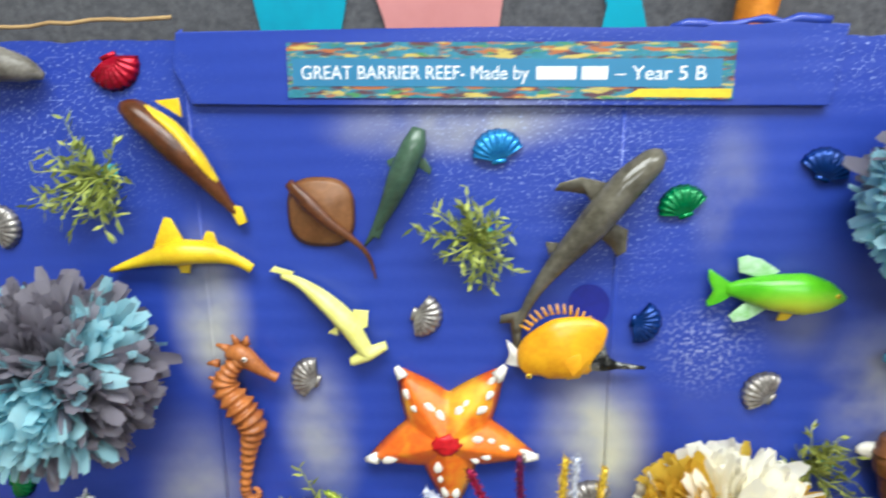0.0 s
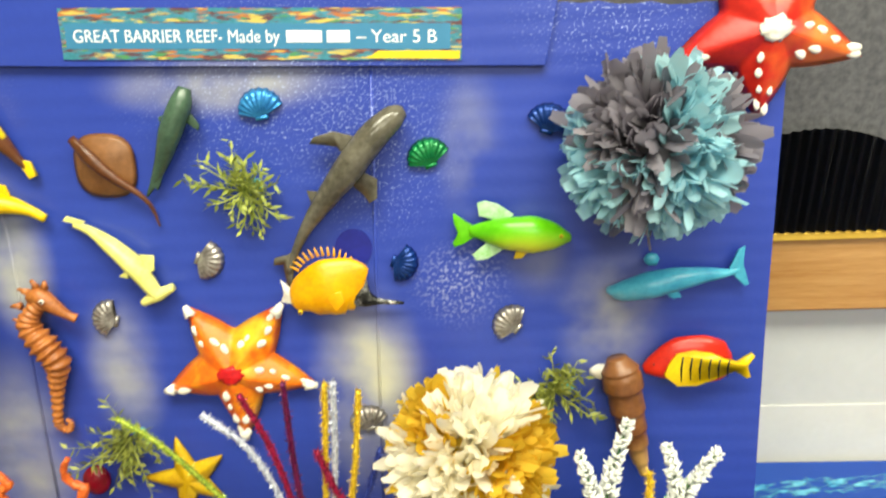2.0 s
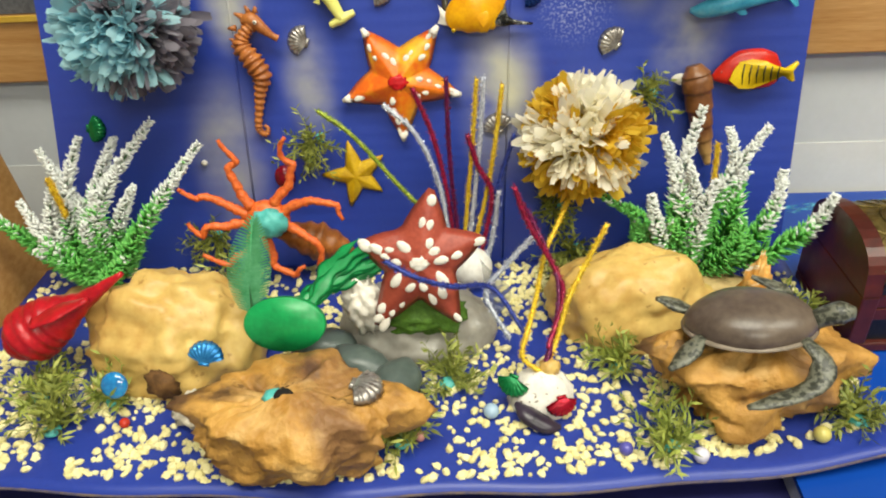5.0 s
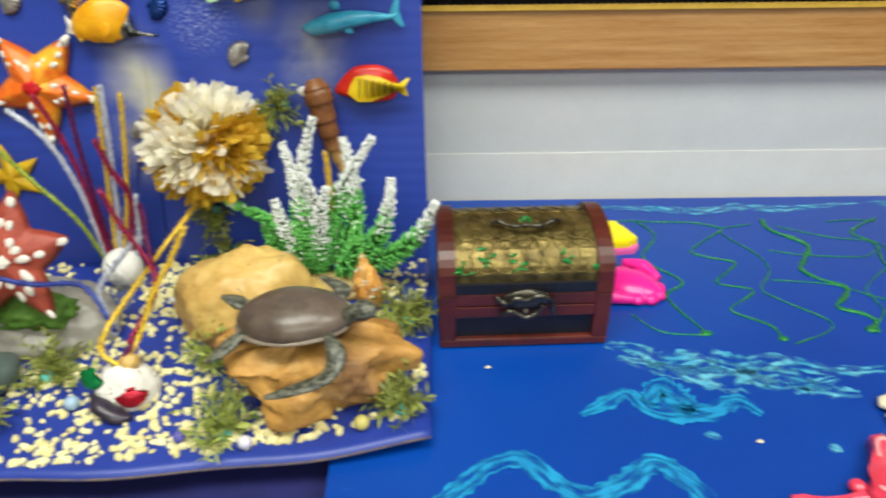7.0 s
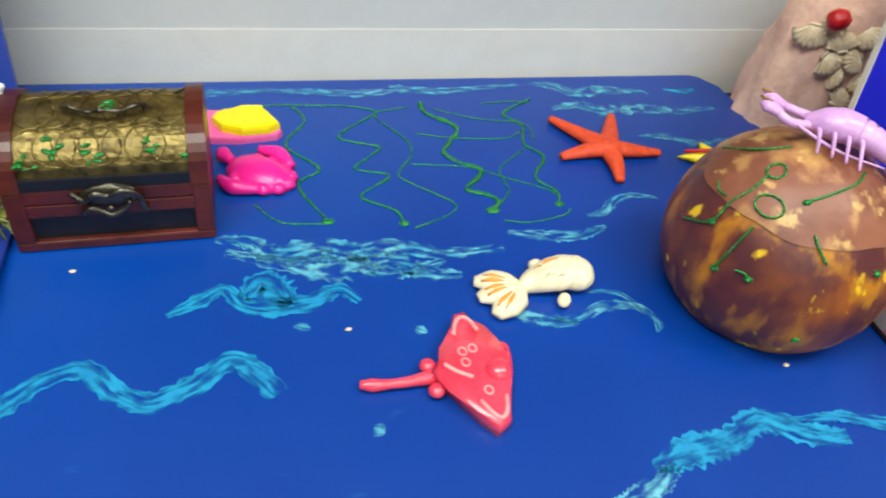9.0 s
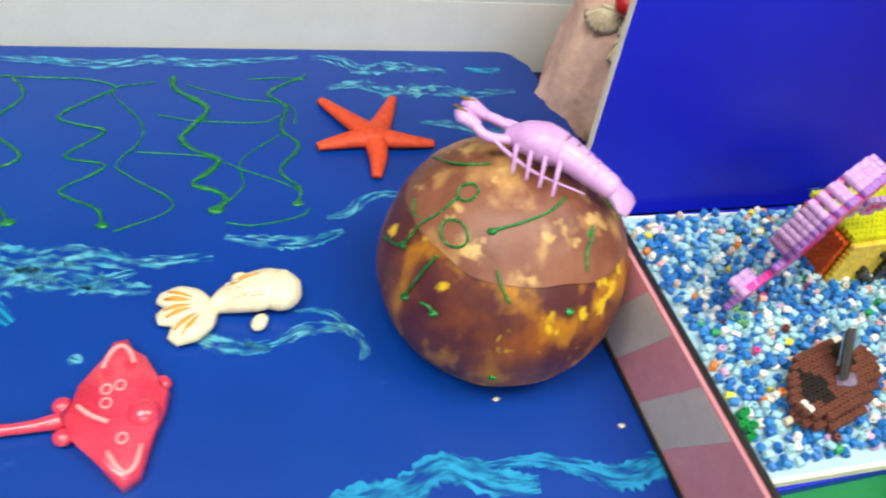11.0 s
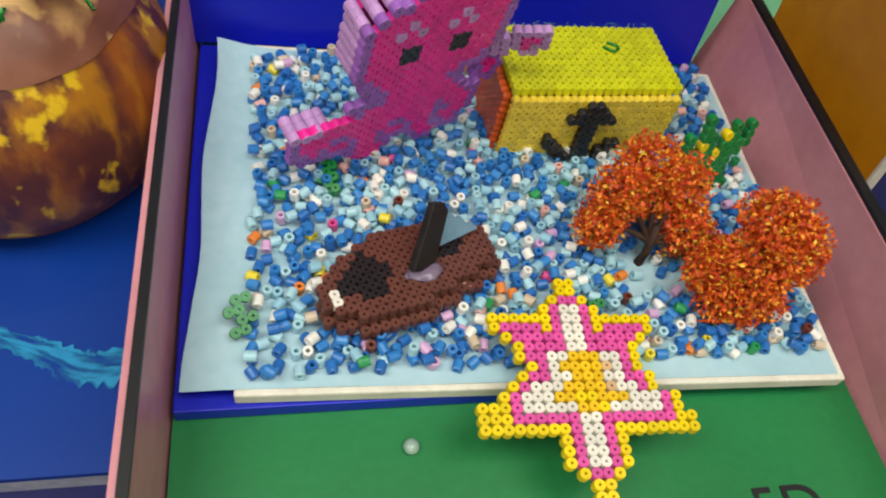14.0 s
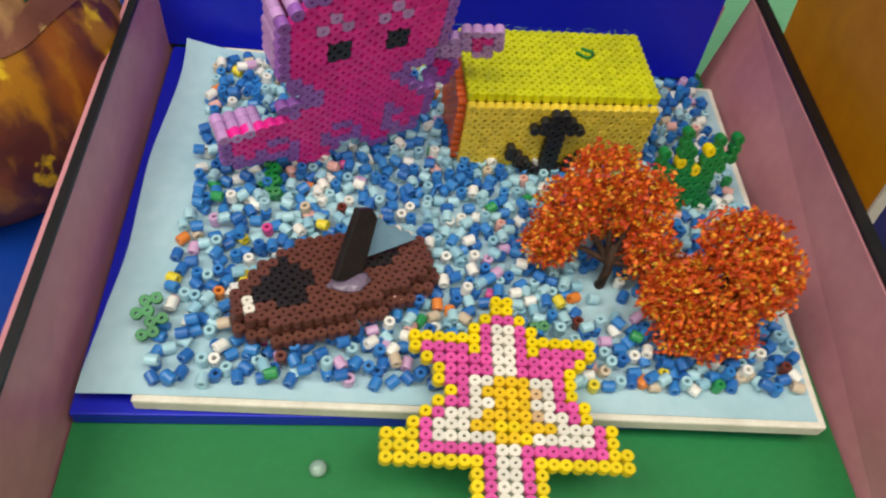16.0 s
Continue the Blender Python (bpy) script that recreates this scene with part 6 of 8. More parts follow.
def lid_shell(x0, x1, grow):
    bm = bmesh.new()
    ends = []
    for x in (x0, x1):
        ends.append([bm.verts.new((x, -grow if i in (0,) else y + (grow if y > D / 2 else -grow), z)) for i, (y, z) in enumerate([(0.002, 0.0525)] + [arch(k / 16) for k in range(17)] + [(D - 0.002, 0.0525)])])
        for v in ends[-1]:
            if v.co.z > 0.0526:
                v.co.z += grow
    n = len(ends[0])
    for i in range(n - 1):
        bm.faces.new((ends[0][i], ends[0][i + 1], ends[1][i + 1], ends[1][i]))
    bm.faces.new((ends[0][n - 1], ends[0][0], ends[1][0], ends[1][n - 1]))
    bm.faces.new(ends[0][::-1])
    bm.faces.new(ends[1])
    return bm


lid = part("lid", lid_shell(0.006, W - 0.006, 0.0), M_brass, t, "domed lid of embossed brass", smooth=False)
for x in (-0.002, W - 0.011):
    part("lid_frame", lid_shell(x, x + 0.013, 0.0022), M_mahog, t, "red-brown wooden end of the lid", smooth=False)
    part("side_post", box(x, x + 0.013, -0.002, D, 0.008, 0.0518, 0.0012), M_mahog, t, smooth=False)
part("lid_band", box(0.011, W - 0.011, -0.0012, 0.004, 0.0535, 0.0625), M_leath, lid, "black embossed band", smooth=False)
for row_at in (0.20, 0.46, 0.72):
    for cx in (0.022, 0.0365, 0.051, 0.0655, 0.080, 0.0945, 0.109):
        pts = []
        for k in range(19):
            a = k * math.tau / 18
            y, z = arch(row_at + 0.13 * math.sin(a))
            pts.append((cx + 0.0135 * math.cos(a), y, z + 0.0003))
        part("embossed_ring", tube(pts, 0.0007, 5), M_brass, lid)
hd = [(0.042, 0.040, 0.093), (0.046, 0.036, 0.097), (0.058, 0.030, 0.096), (0.068, 0.028, 0.098), (0.080, 0.030, 0.096), (0.092, 0.036, 0.097), (0.096, 0.040, 0.093)]
part("handle", tube(smooth_path(hd, 30), [0.0016 + 0.0008 * math.sin(i * 1.4) for i in range(31)], 8), M_metal, t, "antique metal carrying handle")
part("latch_plate", lump(0.020, 0.003, 0.010, 0.2, 3, 1, 3), M_metal, t, "antique metal latch", m=pose(0.066, -0.0015, 0.047))
part("latch_hook", tube(smooth_path([(0.042, -0.003, 0.052), (0.050, -0.006, 0.047), (0.058, -0.007, 0.053), (0.066, -0.006, 0.050), (0.076, -0.006, 0.054), (0.086, -0.005, 0.049), (0.088, -0.004, 0.038), (0.090, -0.004, 0.034)], 34), 0.0023, 8), M_metal, t)
part("latch_scroll", tube(smooth_path([(0.047, -0.004, 0.034), (0.053, -0.005, 0.039), (0.060, -0.005, 0.036), (0.067, -0.006, 0.033), (0.076, -0.005, 0.038), (0.080, -0.005, 0.044)], 28), 0.0020, 8), M_metal, t)
bm = bmesh.new()
bmesh.ops.create_icosphere(bm, subdivisions=2, radius=0.003)
part("latch_knob", bm, M_metal, t, m=pose(0.066, -0.004, 0.038))
rnd = random.Random(8)
for x, k in ((0.018, 0.14), (0.036, 0.2), (0.060, 0.16), (0.100, 0.2), (0.122, 0.16), (0.07, 0.5)):
    for j in range(6):
        y, z = arch(min(0.9, k + rnd.uniform(-0.07, 0.07)))
        bm = bmesh.new()
        bmesh.ops.create_icosphere(bm, subdivisions=2, radius=rnd.uniform(0.0012, 0.0026), matrix=Matrix.Translation((x + rnd.uniform(-0.006, 0.006), y, z + 0.0006)) @ Matrix.Rotation(rnd.uniform(0, 3), 4, "Z") @ Matrix.Diagonal((1.9, 0.9, 0.5, 1)))
        part("glitter_dab", bm, M_glit, t, "green glitter smear")

# soft plastic sand moulds lying on the canvas
M_hot = mat("hot_pink_plastic", "f02a9a", "e01888", 50, 0.28, 0.05)
t = thing("turtle_mould", "hot pink plastic turtle sand mould", "sand mould", pose(0.545, 0.345, 0.0, 0, 0, -35), "sand moulds")
part("shell", lump(0.034, 0.023, 0.017, 0.03, 2, 1, 4, flat=0.001), M_hot, t)
for k in range(9):
    a = math.radians(-120 + k * 30)
    part("scallop", lump(0.008, 0.008, 0.008, 0.02, 2, 1, 2, flat=0.0005), M_hot, t, m=pose(0.027 * math.cos(a) * 1.05, 0.019 * math.sin(a) * 1.05, 0.002))
for pts in ([(0.02, 0.022, 0.006), (0.0, 0.032, 0.007), (-0.02, 0.030, 0.006)], [(0.014, -0.022, 0.006), (-0.008, -0.031, 0.007), (-0.026, -0.026, 0.006)], [(-0.03, 0, 0.008), (-0.042, 0.004, 0.008), (-0.048, 0.004, 0.006)]):
    part("flipper", tube(smooth_path(pts, 12), lerp_list([0.004, 0.0075, 0.004], 12), 9), M_hot, t)
M_sunny = mat("sunny_yellow_plastic", "f6e40a", "ecd000", 50, 0.3, 0.05)
M_rose = mat("rose_pink_plastic", "ee6aa8", "e05898", 50, 0.3, 0.05)
t = thing("fish_mould", "yellow and pink plastic fish sand mould", "sand mould", pose(0.536, 0.420, 0.0, 0, 0, -8), "sand moulds")
part("base", slab([(-0.055, 0.012), (-0.042, 0.026), (-0.018, 0.028), (-0.004, 0.022), (0.034, -0.004), (0.030, -0.012), (-0.006, -0.022), (-0.045, -0.024), (-0.034, -0.004)], 0.008, bevel=0.003), M_rose, t, "pink edge and fins", smooth=False)
part("fish", slab([(-0.030, 0.010), (-0.022, 0.016), (-0.005, 0.018), (0.006, 0.026), (0.013, 0.026), (0.014, 0.012), (0.032, -0.004), (0.022, -0.013), (-0.002, -0.019), (-0.022, -0.014), (-0.033, 0.0)], 0.009, z=0.0082, bevel=0.004), M_sunny, t, "raised yellow fish", smooth=False)
M_coralp = mat("coral_pink_plastic", "ec4860", "dc3450", 50, 0.22, 0.05, coat=0.5)
M_whitish = mat("chalky_pink", "f4a8a8", "ee8890", 90, 0.5, 0.1)
t = thing("ray_mould", "coral pink plastic stingray sand mould", "sand mould", pose(0.682, 0.094, 0.0), "sand moulds")
outl = [(-0.034, 0.000), (-0.018, 0.016), (-0.010, 0.036), (-0.004, 0.052), (0.006, 0.054), (0.012, 0.034), (0.024, 0.020), (0.031, 0.010), (0.028, -0.004), (0.022, -0.018), (0.014, -0.046), (0.004, -0.052), (-0.006, -0.040), (-0.020, -0.016)]
part("body", slab(outl, 0.013, bevel=0.005), M_coralp, t, smooth=True)
part("tail", tube(smooth_path([(-0.030, 0.0, 0.006), (-0.05, -0.002, 0.006), (-0.070, -0.001, 0.005), (-0.082, 0.001, 0.005)], 16), lerp_list([0.006, 0.004, 0.0035, 0.005, 0.003], 16), 10), M_coralp, t)
for x, y, r in ((-0.032, 0.010, 0.006), (-0.030, -0.012, 0.006), (0.026, 0.018, 0.006), (0.016, -0.006, 0.010)):
    part("bump", lump(r, r, r * 0.8, 0.02, 2, 1, 3), M_coralp, t, m=pose(x, y, 0.012 if r > 0.008 else 0.006))
for pts in ([(-0.009, 0.030, 0.0135), (-0.004, 0.043, 0.0130), (0.002, 0.047, 0.0125), (0.007, 0.042, 0.0130), (0.010, 0.032, 0.0135)], [(-0.004, -0.030, 0.0135), (0.002, -0.041, 0.0130), (0.007, -0.045, 0.0125), (0.012, -0.040, 0.0130), (0.015, -0.028, 0.0135)], [(-0.022, 0.004, 0.0135), (-0.014, -0.004, 0.0138), (-0.004, -0.010, 0.0136)]):
    part("pale_mark", tube(smooth_path(pts, 12), 0.0017, 6), M_whitish, t, "chalky pale marking")
for x, y in ((-0.006, 0.014), (0.002, 0.016), (-0.006, 0.004), (0.004, -0.022)):
    bm = bmesh.new()
    N = 20
    tube([(x + 0.003 * math.cos(i * math.tau / N), y + 0.0035 * math.sin(i * math.tau / N), 0.0132) for i in range(N + 1)], 0.0008, 5, bm)
    part("ring_mark", bm, M_whitish, t)
M_ivory = mat("ivory_plaster", "efe4c8", "dccca8", 80, 0.5, 0.15)
M_amber = mat("amber_paint", "e09a3c", "d08828", 60, 0.5, 0.2)
t = thing("goldfish_mould", "ivory plaster goldfish with orange tail stripes", "plaster fish", pose(0.758, 0.174, 0.0, 0, 0, 4) @ Matrix.Diagonal((0.92, 0.84, 0.9, 1)))
part("body", tube(smooth_path([(-0.018, -0.002, 0.007), (-0.004, 0.002, 0.010), (0.014, 0.004, 0.013), (0.030, 0.006, 0.013), (0.044, 0.004, 0.010)], 26), lerp_list([(0.006, 0.006), (0.014, 0.010), (0.020, 0.012), (0.021, 0.012), (0.016, 0.009)], 26), 16), M_ivory, t)
for a, l in ((152, 0.042), (184, 0.040), (222, 0.042)):
    a = math.radians(a)
    part("tail_lobe", tube(smooth_path([(-0.016, -0.002, 0.006), (-0.018 + 0.5 * l * math.cos(a), -0.002 + 0.6 * l * math.sin(a), 0.008), (-0.018 + l * math.cos(a), -0.002 + l * math.sin(a), 0.005)], 14), lerp_list([(0.005, 0.005), (0.014, 0.007), (0.014, 0.007), (0.006, 0.003)], 14), 10), M_ivory, t)
    for s in (-0.1, 0.12):
        part("stripe", tube([(-0.018 + l * k * math.cos(a + s), -0.002 + l * k * math.sin(a + s), 0.0135 if k < 0.7 else 0.011) for k in (0.35, 0.5, 0.65, 0.85)], [0.001, 0.0022, 0.0026, 0.001], 6), M_amber, t, "orange painted stripe")
part("head", lump(0.017, 0.021, 0.0135, 0.05, 2, 5, 4), M_ivory, t, "broad smooth head", m=pose(0.036, 0.003, 0.0125))
part("back_stripe", tube([(-0.004, 0.008, 0.019), (0.008, 0.012, 0.0245), (0.022, 0.015, 0.0235)], [0.0008, 0.0016, 0.0008], 6), M_amber, t, "orange painted stripe")
part("fin", lump(0.009, 0.006, 0.005, 0.05, 2, 1, 3), M_ivory, t, m=pose(0.016, -0.024, 0.006, 0, 0, 60))
part("fin", lump(0.007, 0.006, 0.005, 0.05, 2, 2, 3), M_ivory, t, m=pose(0.008, 0.028, 0.006))
for x, y in ((0.036, 0.018), (0.044, 0.004)):
    part("cheek", lump(0.007, 0.006, 0.006, 0.05, 2, 3, 3), M_ivory, t, m=pose(x, y, 0.010))
eyeball(0.0018, (0.036, 0.012, 0.0255), M_ivory, M_amber, t)
rnd = random.Random(5)
bm = bmesh.new()
for k in range(26):
    x, y = rnd.uniform(-0.006, 0.022), rnd.uniform(-0.012, 0.010)
    tube([(x, y, 0.0215 + 0.003 * (1 - (y / 0.018) ** 2)), (x + 0.003, y + 0.0015, 0.0215 + 0.003 * (1 - (y / 0.018) ** 2))], 0.0006, 4, bm)
part("scale_marks", bm, M_ivory, t)

M_coralstar = mat("orange_coral_starfish", "e8542a", "c83c18", 130, 0.55, 0.8)
t = thing("starfish", "rough orange starfish lying on the canvas", "starfish", pose(0.897, 0.358, 0.0008))
spec = [(math.degrees(math.atan2(y - 0.358, x - 0.897)), math.hypot(x - 0.897, y - 0.358)) for x, y in ((0.856, 0.421), (0.929, 0.423), (0.954, 0.350), (0.889, 0.306), (0.843, 0.350))]
for a, l in spec:
    a = math.radians(a)
    n = 16
    bow = 0.003 * math.sin(a * 3)
    part("arm", tube([(l * k / n * math.cos(a) - bow * math.sin(k / n * 3) * math.sin(a), l * k / n * math.sin(a) + bow * math.sin(k / n * 3) * math.cos(a), 0.008 - 0.004 * k / n) for k in range(n + 1)], [(0.0125 - 0.0080 * (k / n) ** 1.1, 0.009 - 0.0055 * k / n) for k in range(n + 1)], 10), M_coralstar, t)
part("centre", lump(0.014, 0.014, 0.010, 0.08, 3, 1, 3), M_coralstar, t, m=pose(0, 0, 0.008))
t = thing("starfish", "small yellow and red paper starfish behind the ball", "starfish", pose(1.012, 0.332, 0.004))
part("body", star_body([(20, 0.04), (95, 0.036), (165, 0.046), (238, 0.04), (310, 0.04)], 0.010)[0], M_sunny, t)
part("stripe", tube([(-0.034, 0.010, 0.007), (0, 0.002, 0.012), (0.028, 0.010, 0.008)], 0.0022, 6), M_redpaint, t, "red painted stripe")

# papier-mache ball, cut flat underneath
M_ball = mat("brown_papier_mache", "6a3426", "50242a", 14, 0.45, 0.5, fine=6, depth=0.003)
paint_layer(M_ball, "a45a1c", 13, 0.44, 0.60, seed=2, stretch=(1.3, 1.3, 0.7), detail=8)
paint_layer(M_ball, "54262c", 11, 0.50, 0.60, seed=15, amount=0.92, stretch=(1, 1, 1.4), detail=6)
paint_layer(M_ball, "b87818", 30, 0.50, 0.64, seed=7, stretch=(1.6, 1.6, 0.6), detail=12)
paint_layer(M_ball, "e8bc20", 46, 0.60, 0.66, seed=12, stretch=(1.2, 1.2, 0.8), detail=12)
paint_layer(M_ball, "dcb42c", 12, 0.36, 0.42, seed=31, region=((0, 0, -0.078), (0.12, 0.12, 0.034)))
M_cap = mat("pale_brown_cap", "96604a", "7e4834", 14, 0.45, 0.5, fine=6, depth=0.003)
paint_layer(M_cap, "6e3e2e", 16, 0.50, 0.64, seed=9, amount=0.8, detail=7)
paint_layer(M_cap, "c09058", 24, 0.54, 0.66, seed=4, detail=9, stretch=(1.6, 1, 1))
paint_layer(M_cap, "d8ae6c", 48, 0.60, 0.66, seed=21, amount=0.8, detail=8)
BR = 0.0905
t = thing("papier_mache_ball", "large brown and yellow papier-mache ball", "ball", pose(0.946, 0.150, 0.0580))
bm = bmesh.new()
bmesh.ops.create_uvsphere(bm, u_segments=96, v_segments=48, radius=1)
for v in bm.verts:
    p = v.co.copy()
    k = 1 + 0.012 * noise.fractal(p * 2.2, 0.8, 2, 3) + 0.003 * noise.noise(p * 9)
    z = p.z * BR * k
    if z < -0.0574:
        z = -0.0574
    v.co = Vector((p.x * BR * k, p.y * BR * k, z))
part("ball", bm, M_ball, t)
bm = bmesh.new()
rows = []
for j in range(18):
    th = j / 17 * 0.95
    row = []
    for i in range(96):
        a = i * math.tau / 96
        tt = th * (1 + 0.025 * math.sin(2 * a + 1.9) + 0.02 * math.sin(5 * a) + 0.008 * math.sin(11 * a + 2))
        p = Vector((math.sin(tt) * math.cos(a), math.sin(tt) * math.sin(a), math.cos(tt)))
        k = BR * (1.0125 + 0.012 * noise.fractal(p * 2.2, 0.8, 2, 3) + 0.004 * noise.noise(p * 7))
        row.append(bm.verts.new(p * k))
    rows.append(row)
for r0, r1 in zip(rows, rows[1:]):
    for i in range(96):
        if r0 is rows[0]:
            bm.faces.new((rows[1][i], rows[1][(i + 1) % 96], rows[0][i]))
        else:
            bm.faces.new((r0[i], r0[(i + 1) % 96], r1[(i + 1) % 96], r1[i]))
part("cap", bm, M_cap, t, "paler brown paper cap")


def on_ball(az, el, lift=1.020):
    a, e = math.radians(az), math.radians(el)
    return Vector((math.cos(e) * math.cos(a), math.cos(e) * math.sin(a), math.sin(e))) * BR * lift


for path in ([(191, 56), (192, 46), (189, 37), (188, 24), (173, 14)], [(172, 38), (178, 36), (184, 37)], [(138, 42), (157, 58), (167, 73)], [(227, 54), (244, 61), (270, 67), (296, 71)], [(305, 56), (298, 52), (290, 47), (288, 41)], [(208, 34), (206, 23), (203, 8)], [(238, 41), (242, 36), (248, 30)], [(212, 13), (216, 14), (219, 12)], [(338, 44), (340, 50), (341, 56)], [(20, 40), (26, 34), (30, 26)]):
    curve = smooth_path([on_ball(*p) for p in path], 30)
    part("glitter_line", tube(curve, [0.0007 + 0.0004 * abs(math.sin(i * 1.9 + path[0][0])) for i in range(31)], 6), M_glit, t, "green glitter glue line")
for az, el, r in ((192, 60, 1.0), (208, 45, 1.15)):
    part("glitter_ring", tube([on_ball(az + r * 8 * math.cos(i * math.tau / 20), el + r * 4.2 * math.sin(i * math.tau / 20)) for i in range(21)], 0.0009, 6), M_glit, t, "green glitter glue ring")
for az, el in ((300, 54), (219, 12), (277, 26), (188, 24), (251, -13), (227, 54), (340, 52), (203, 8)):
    part("glitter_blob", lump(0.0034, 0.003, 0.0022, 0.4, 3, az, 2), M_glit, t, m=Matrix.Translation(on_ball(az, el, 1.0)))

# lobster on the ball
M_lob = mat("lilac_plastic", "d8aade", "c692d0", 60, 0.3, 0.08)
M_goldp = mat("gold_paint", "a8813a", "7a5a20", 120, 0.4, 0.1, metal=0.4)
t = thing("toy_lobster", "lilac plastic toy lobster with gold markings", "toy lobster", pose(0.951, 0.150, 0.158) @ Matrix.Scale(0.81, 4))
hd = Vector((-0.026, 0.022, 0.004))
tp = Vector((0.048, -0.036, -0.007))
path = smooth_path([hd, hd.lerp(tp, 0.25) + Vector((0, 0, 0.008)), hd.lerp(tp, 0.5) + Vector((0, 0, 0.010)), hd.lerp(tp, 0.75) + Vector((0, 0, 0.005)), tp], 40)
part("carapace", tube(path[:20], lerp_list([(0.006, 0.006), (0.0150, 0.0125), (0.0180, 0.0155), (0.0160, 0.0138)], 19), 14), M_lob, t)
part("tail", tube(path[18:], [(0.0158 - 0.0052 * (i / 22) + 0.0003 * math.cos(i * 1.9), 0.0132 - 0.0042 * (i / 22) + 0.0003 * math.cos(i * 1.9)) for i in range(23)], 14), M_lob, t)
for k in range(5):
    p = path[20 + k * 4]
    r = 0.0138 - 0.0009 * k
    part("gold_band", tube([p + Vector((0.6 * r * math.sin(a), 0.6 * r * math.sin(a) * 0.8, r * math.cos(a) * 0.98)) for a in (-0.9, -0.4, 0.1, 0.5)], 0.0009, 5), M_goldp, t)
fan = Vector((0.62, -0.60, -0.50)).normalized()
part("tail_fan", tube(smooth_path([tp - fan * 0.006, tp + fan * 0.004, tp + fan * 0.014, tp + fan * 0.021], 14), lerp_list([(0.009, 0.008), (0.0115, 0.006), (0.0155, 0.0042), (0.012, 0.002)], 14), 14), M_lob, t, "broad lilac tail fan")
for s in (-1, 1):
    side = Vector((0.6, 0.75, 0)) * s
    part("claw_arm", tube(smooth_path([hd + Vector((0.008, -0.004, 0)) + side * 0.006, hd + side * 0.013 + Vector((-0.010, 0.004, 0.002)), hd + side * 0.009 + Vector((-0.022, 0.012, 0.006))], 12), lerp_list([0.004, 0.0044, 0.004], 12), 8), M_lob, t)
    claw = part("claw", tube(smooth_path([hd + side * 0.009 + Vector((-0.018, 0.010, 0.005)), hd + side * 0.008 + Vector((-0.030, 0.018, 0.010)), hd + side * 0.006 + Vector((-0.036, 0.022, 0.010))], 14), lerp_list([(0.005, 0.004), (0.0092, 0.006), (0.0014, 0.0012)], 14), 9), M_lob, t)
    part("claw_mark", tube([hd + side * 0.009 + Vector((-0.028, 0.016, 0.0145)), hd + side * 0.007 + Vector((-0.038, 0.022, 0.0165))], 0.0012, 5), M_goldp, claw)
    part("antenna", tube(smooth_path([hd + side * 0.004, hd + side * 0.016 + Vector((-0.004, 0.002, 0.002)), hd.lerp(tp, 0.35) + side * 0.024 + Vector((0, 0, -0.003)), hd.lerp(tp, 0.8) + side * 0.018 + Vector((0, 0, -0.004))], 26), lerp_list([0.0018, 0.0016, 0.0008], 26), 7), M_lob, t)
for k in range(4):
    p = path[5 + k * 5]
    for s in (-1, 1):
        side = Vector((0.6, 0.75, 0)) * s
        part("leg", tube(smooth_path([p + side * 0.008, p + side * 0.020 + Vector((0.002, -0.002, -0.002)), p + side * (0.030 + 0.003 * k) + Vector((0.006, -0.004, -0.016))], 12), lerp_list([0.0022, 0.002, 0.0012], 12), 7), M_lob, t)
for k in range(5):
    p = path[4 + k * 3]
    part("gold_spot", lump(0.003, 0.002, 0.0012, 0.3, 3, k, 2), M_goldp, t, m=Matrix.Translation(p + Vector((0.001, -0.003, 0.0108 if k > 0 else 0.008))))

# pinkish rock with shells behind the blue board
M_clay = mat("pink_clay", "f2cab6", "d8aa96", 26, 0.7, 0.9, fine=5, depth=0.005)
t = thing("clay_mountain", "pinkish clay mountain with shells stuck on", "ornament", pose(1.190, 0.430, -0.018))
bm = lump(0.094, 0.065, 0.25, 0.12, 2.4, 8, 5, flat=0.0)
part("mountain", bm, M_clay, t)
M_shellc = mat("cream_shell", "ecdfc0", "c2a67c", 120, 0.5, 0.4)
for i, (x, z, r) in enumerate([(-0.070, 0.130, 0.017), (-0.050, 0.110, 0.016), (-0.040, 0.095, 0.012), (-0.028, 0.074, 0.013), (-0.045, 0.132, 0.014), (-0.056, 0.150, 0.014), (-0.030, 0.115, 0.014), (-0.012, 0.090, 0.014), (-0.02, 0.14, 0.016)]):
    y = -0.066 * math.sqrt(max(0.05, 1 - (x / 0.094) ** 2 - (z / 0.25) ** 2))
    s_ = part("shell", scallop_mesh(r, 9), M_shellc, t, "cream ribbed sea shell", m=pose(x, y - 0.003, z, 70, 0, -35 + 30 * math.sin(i * 2.3)) @ pose(0, 0, 0, 0, 0, 50 * i))
part("red_bead", lump(0.012, 0.011, 0.011, 0.1, 2, 1, 3), M_redpaint, t, m=pose(-0.062, -0.048, 0.156))
for i, (x, y) in enumerate([(0.93, 0.07), (1.015, 0.035), (0.60, 0.15), (0.40, 0.235)]):
    solid("paper_scrap", lump(0.003, 0.002, 0.001, 0.4, 2, i, 1), M_ivory, "tiny pale paper scrap on the canvas", "scrap", pose(x, y, 0.0012), "scraps")

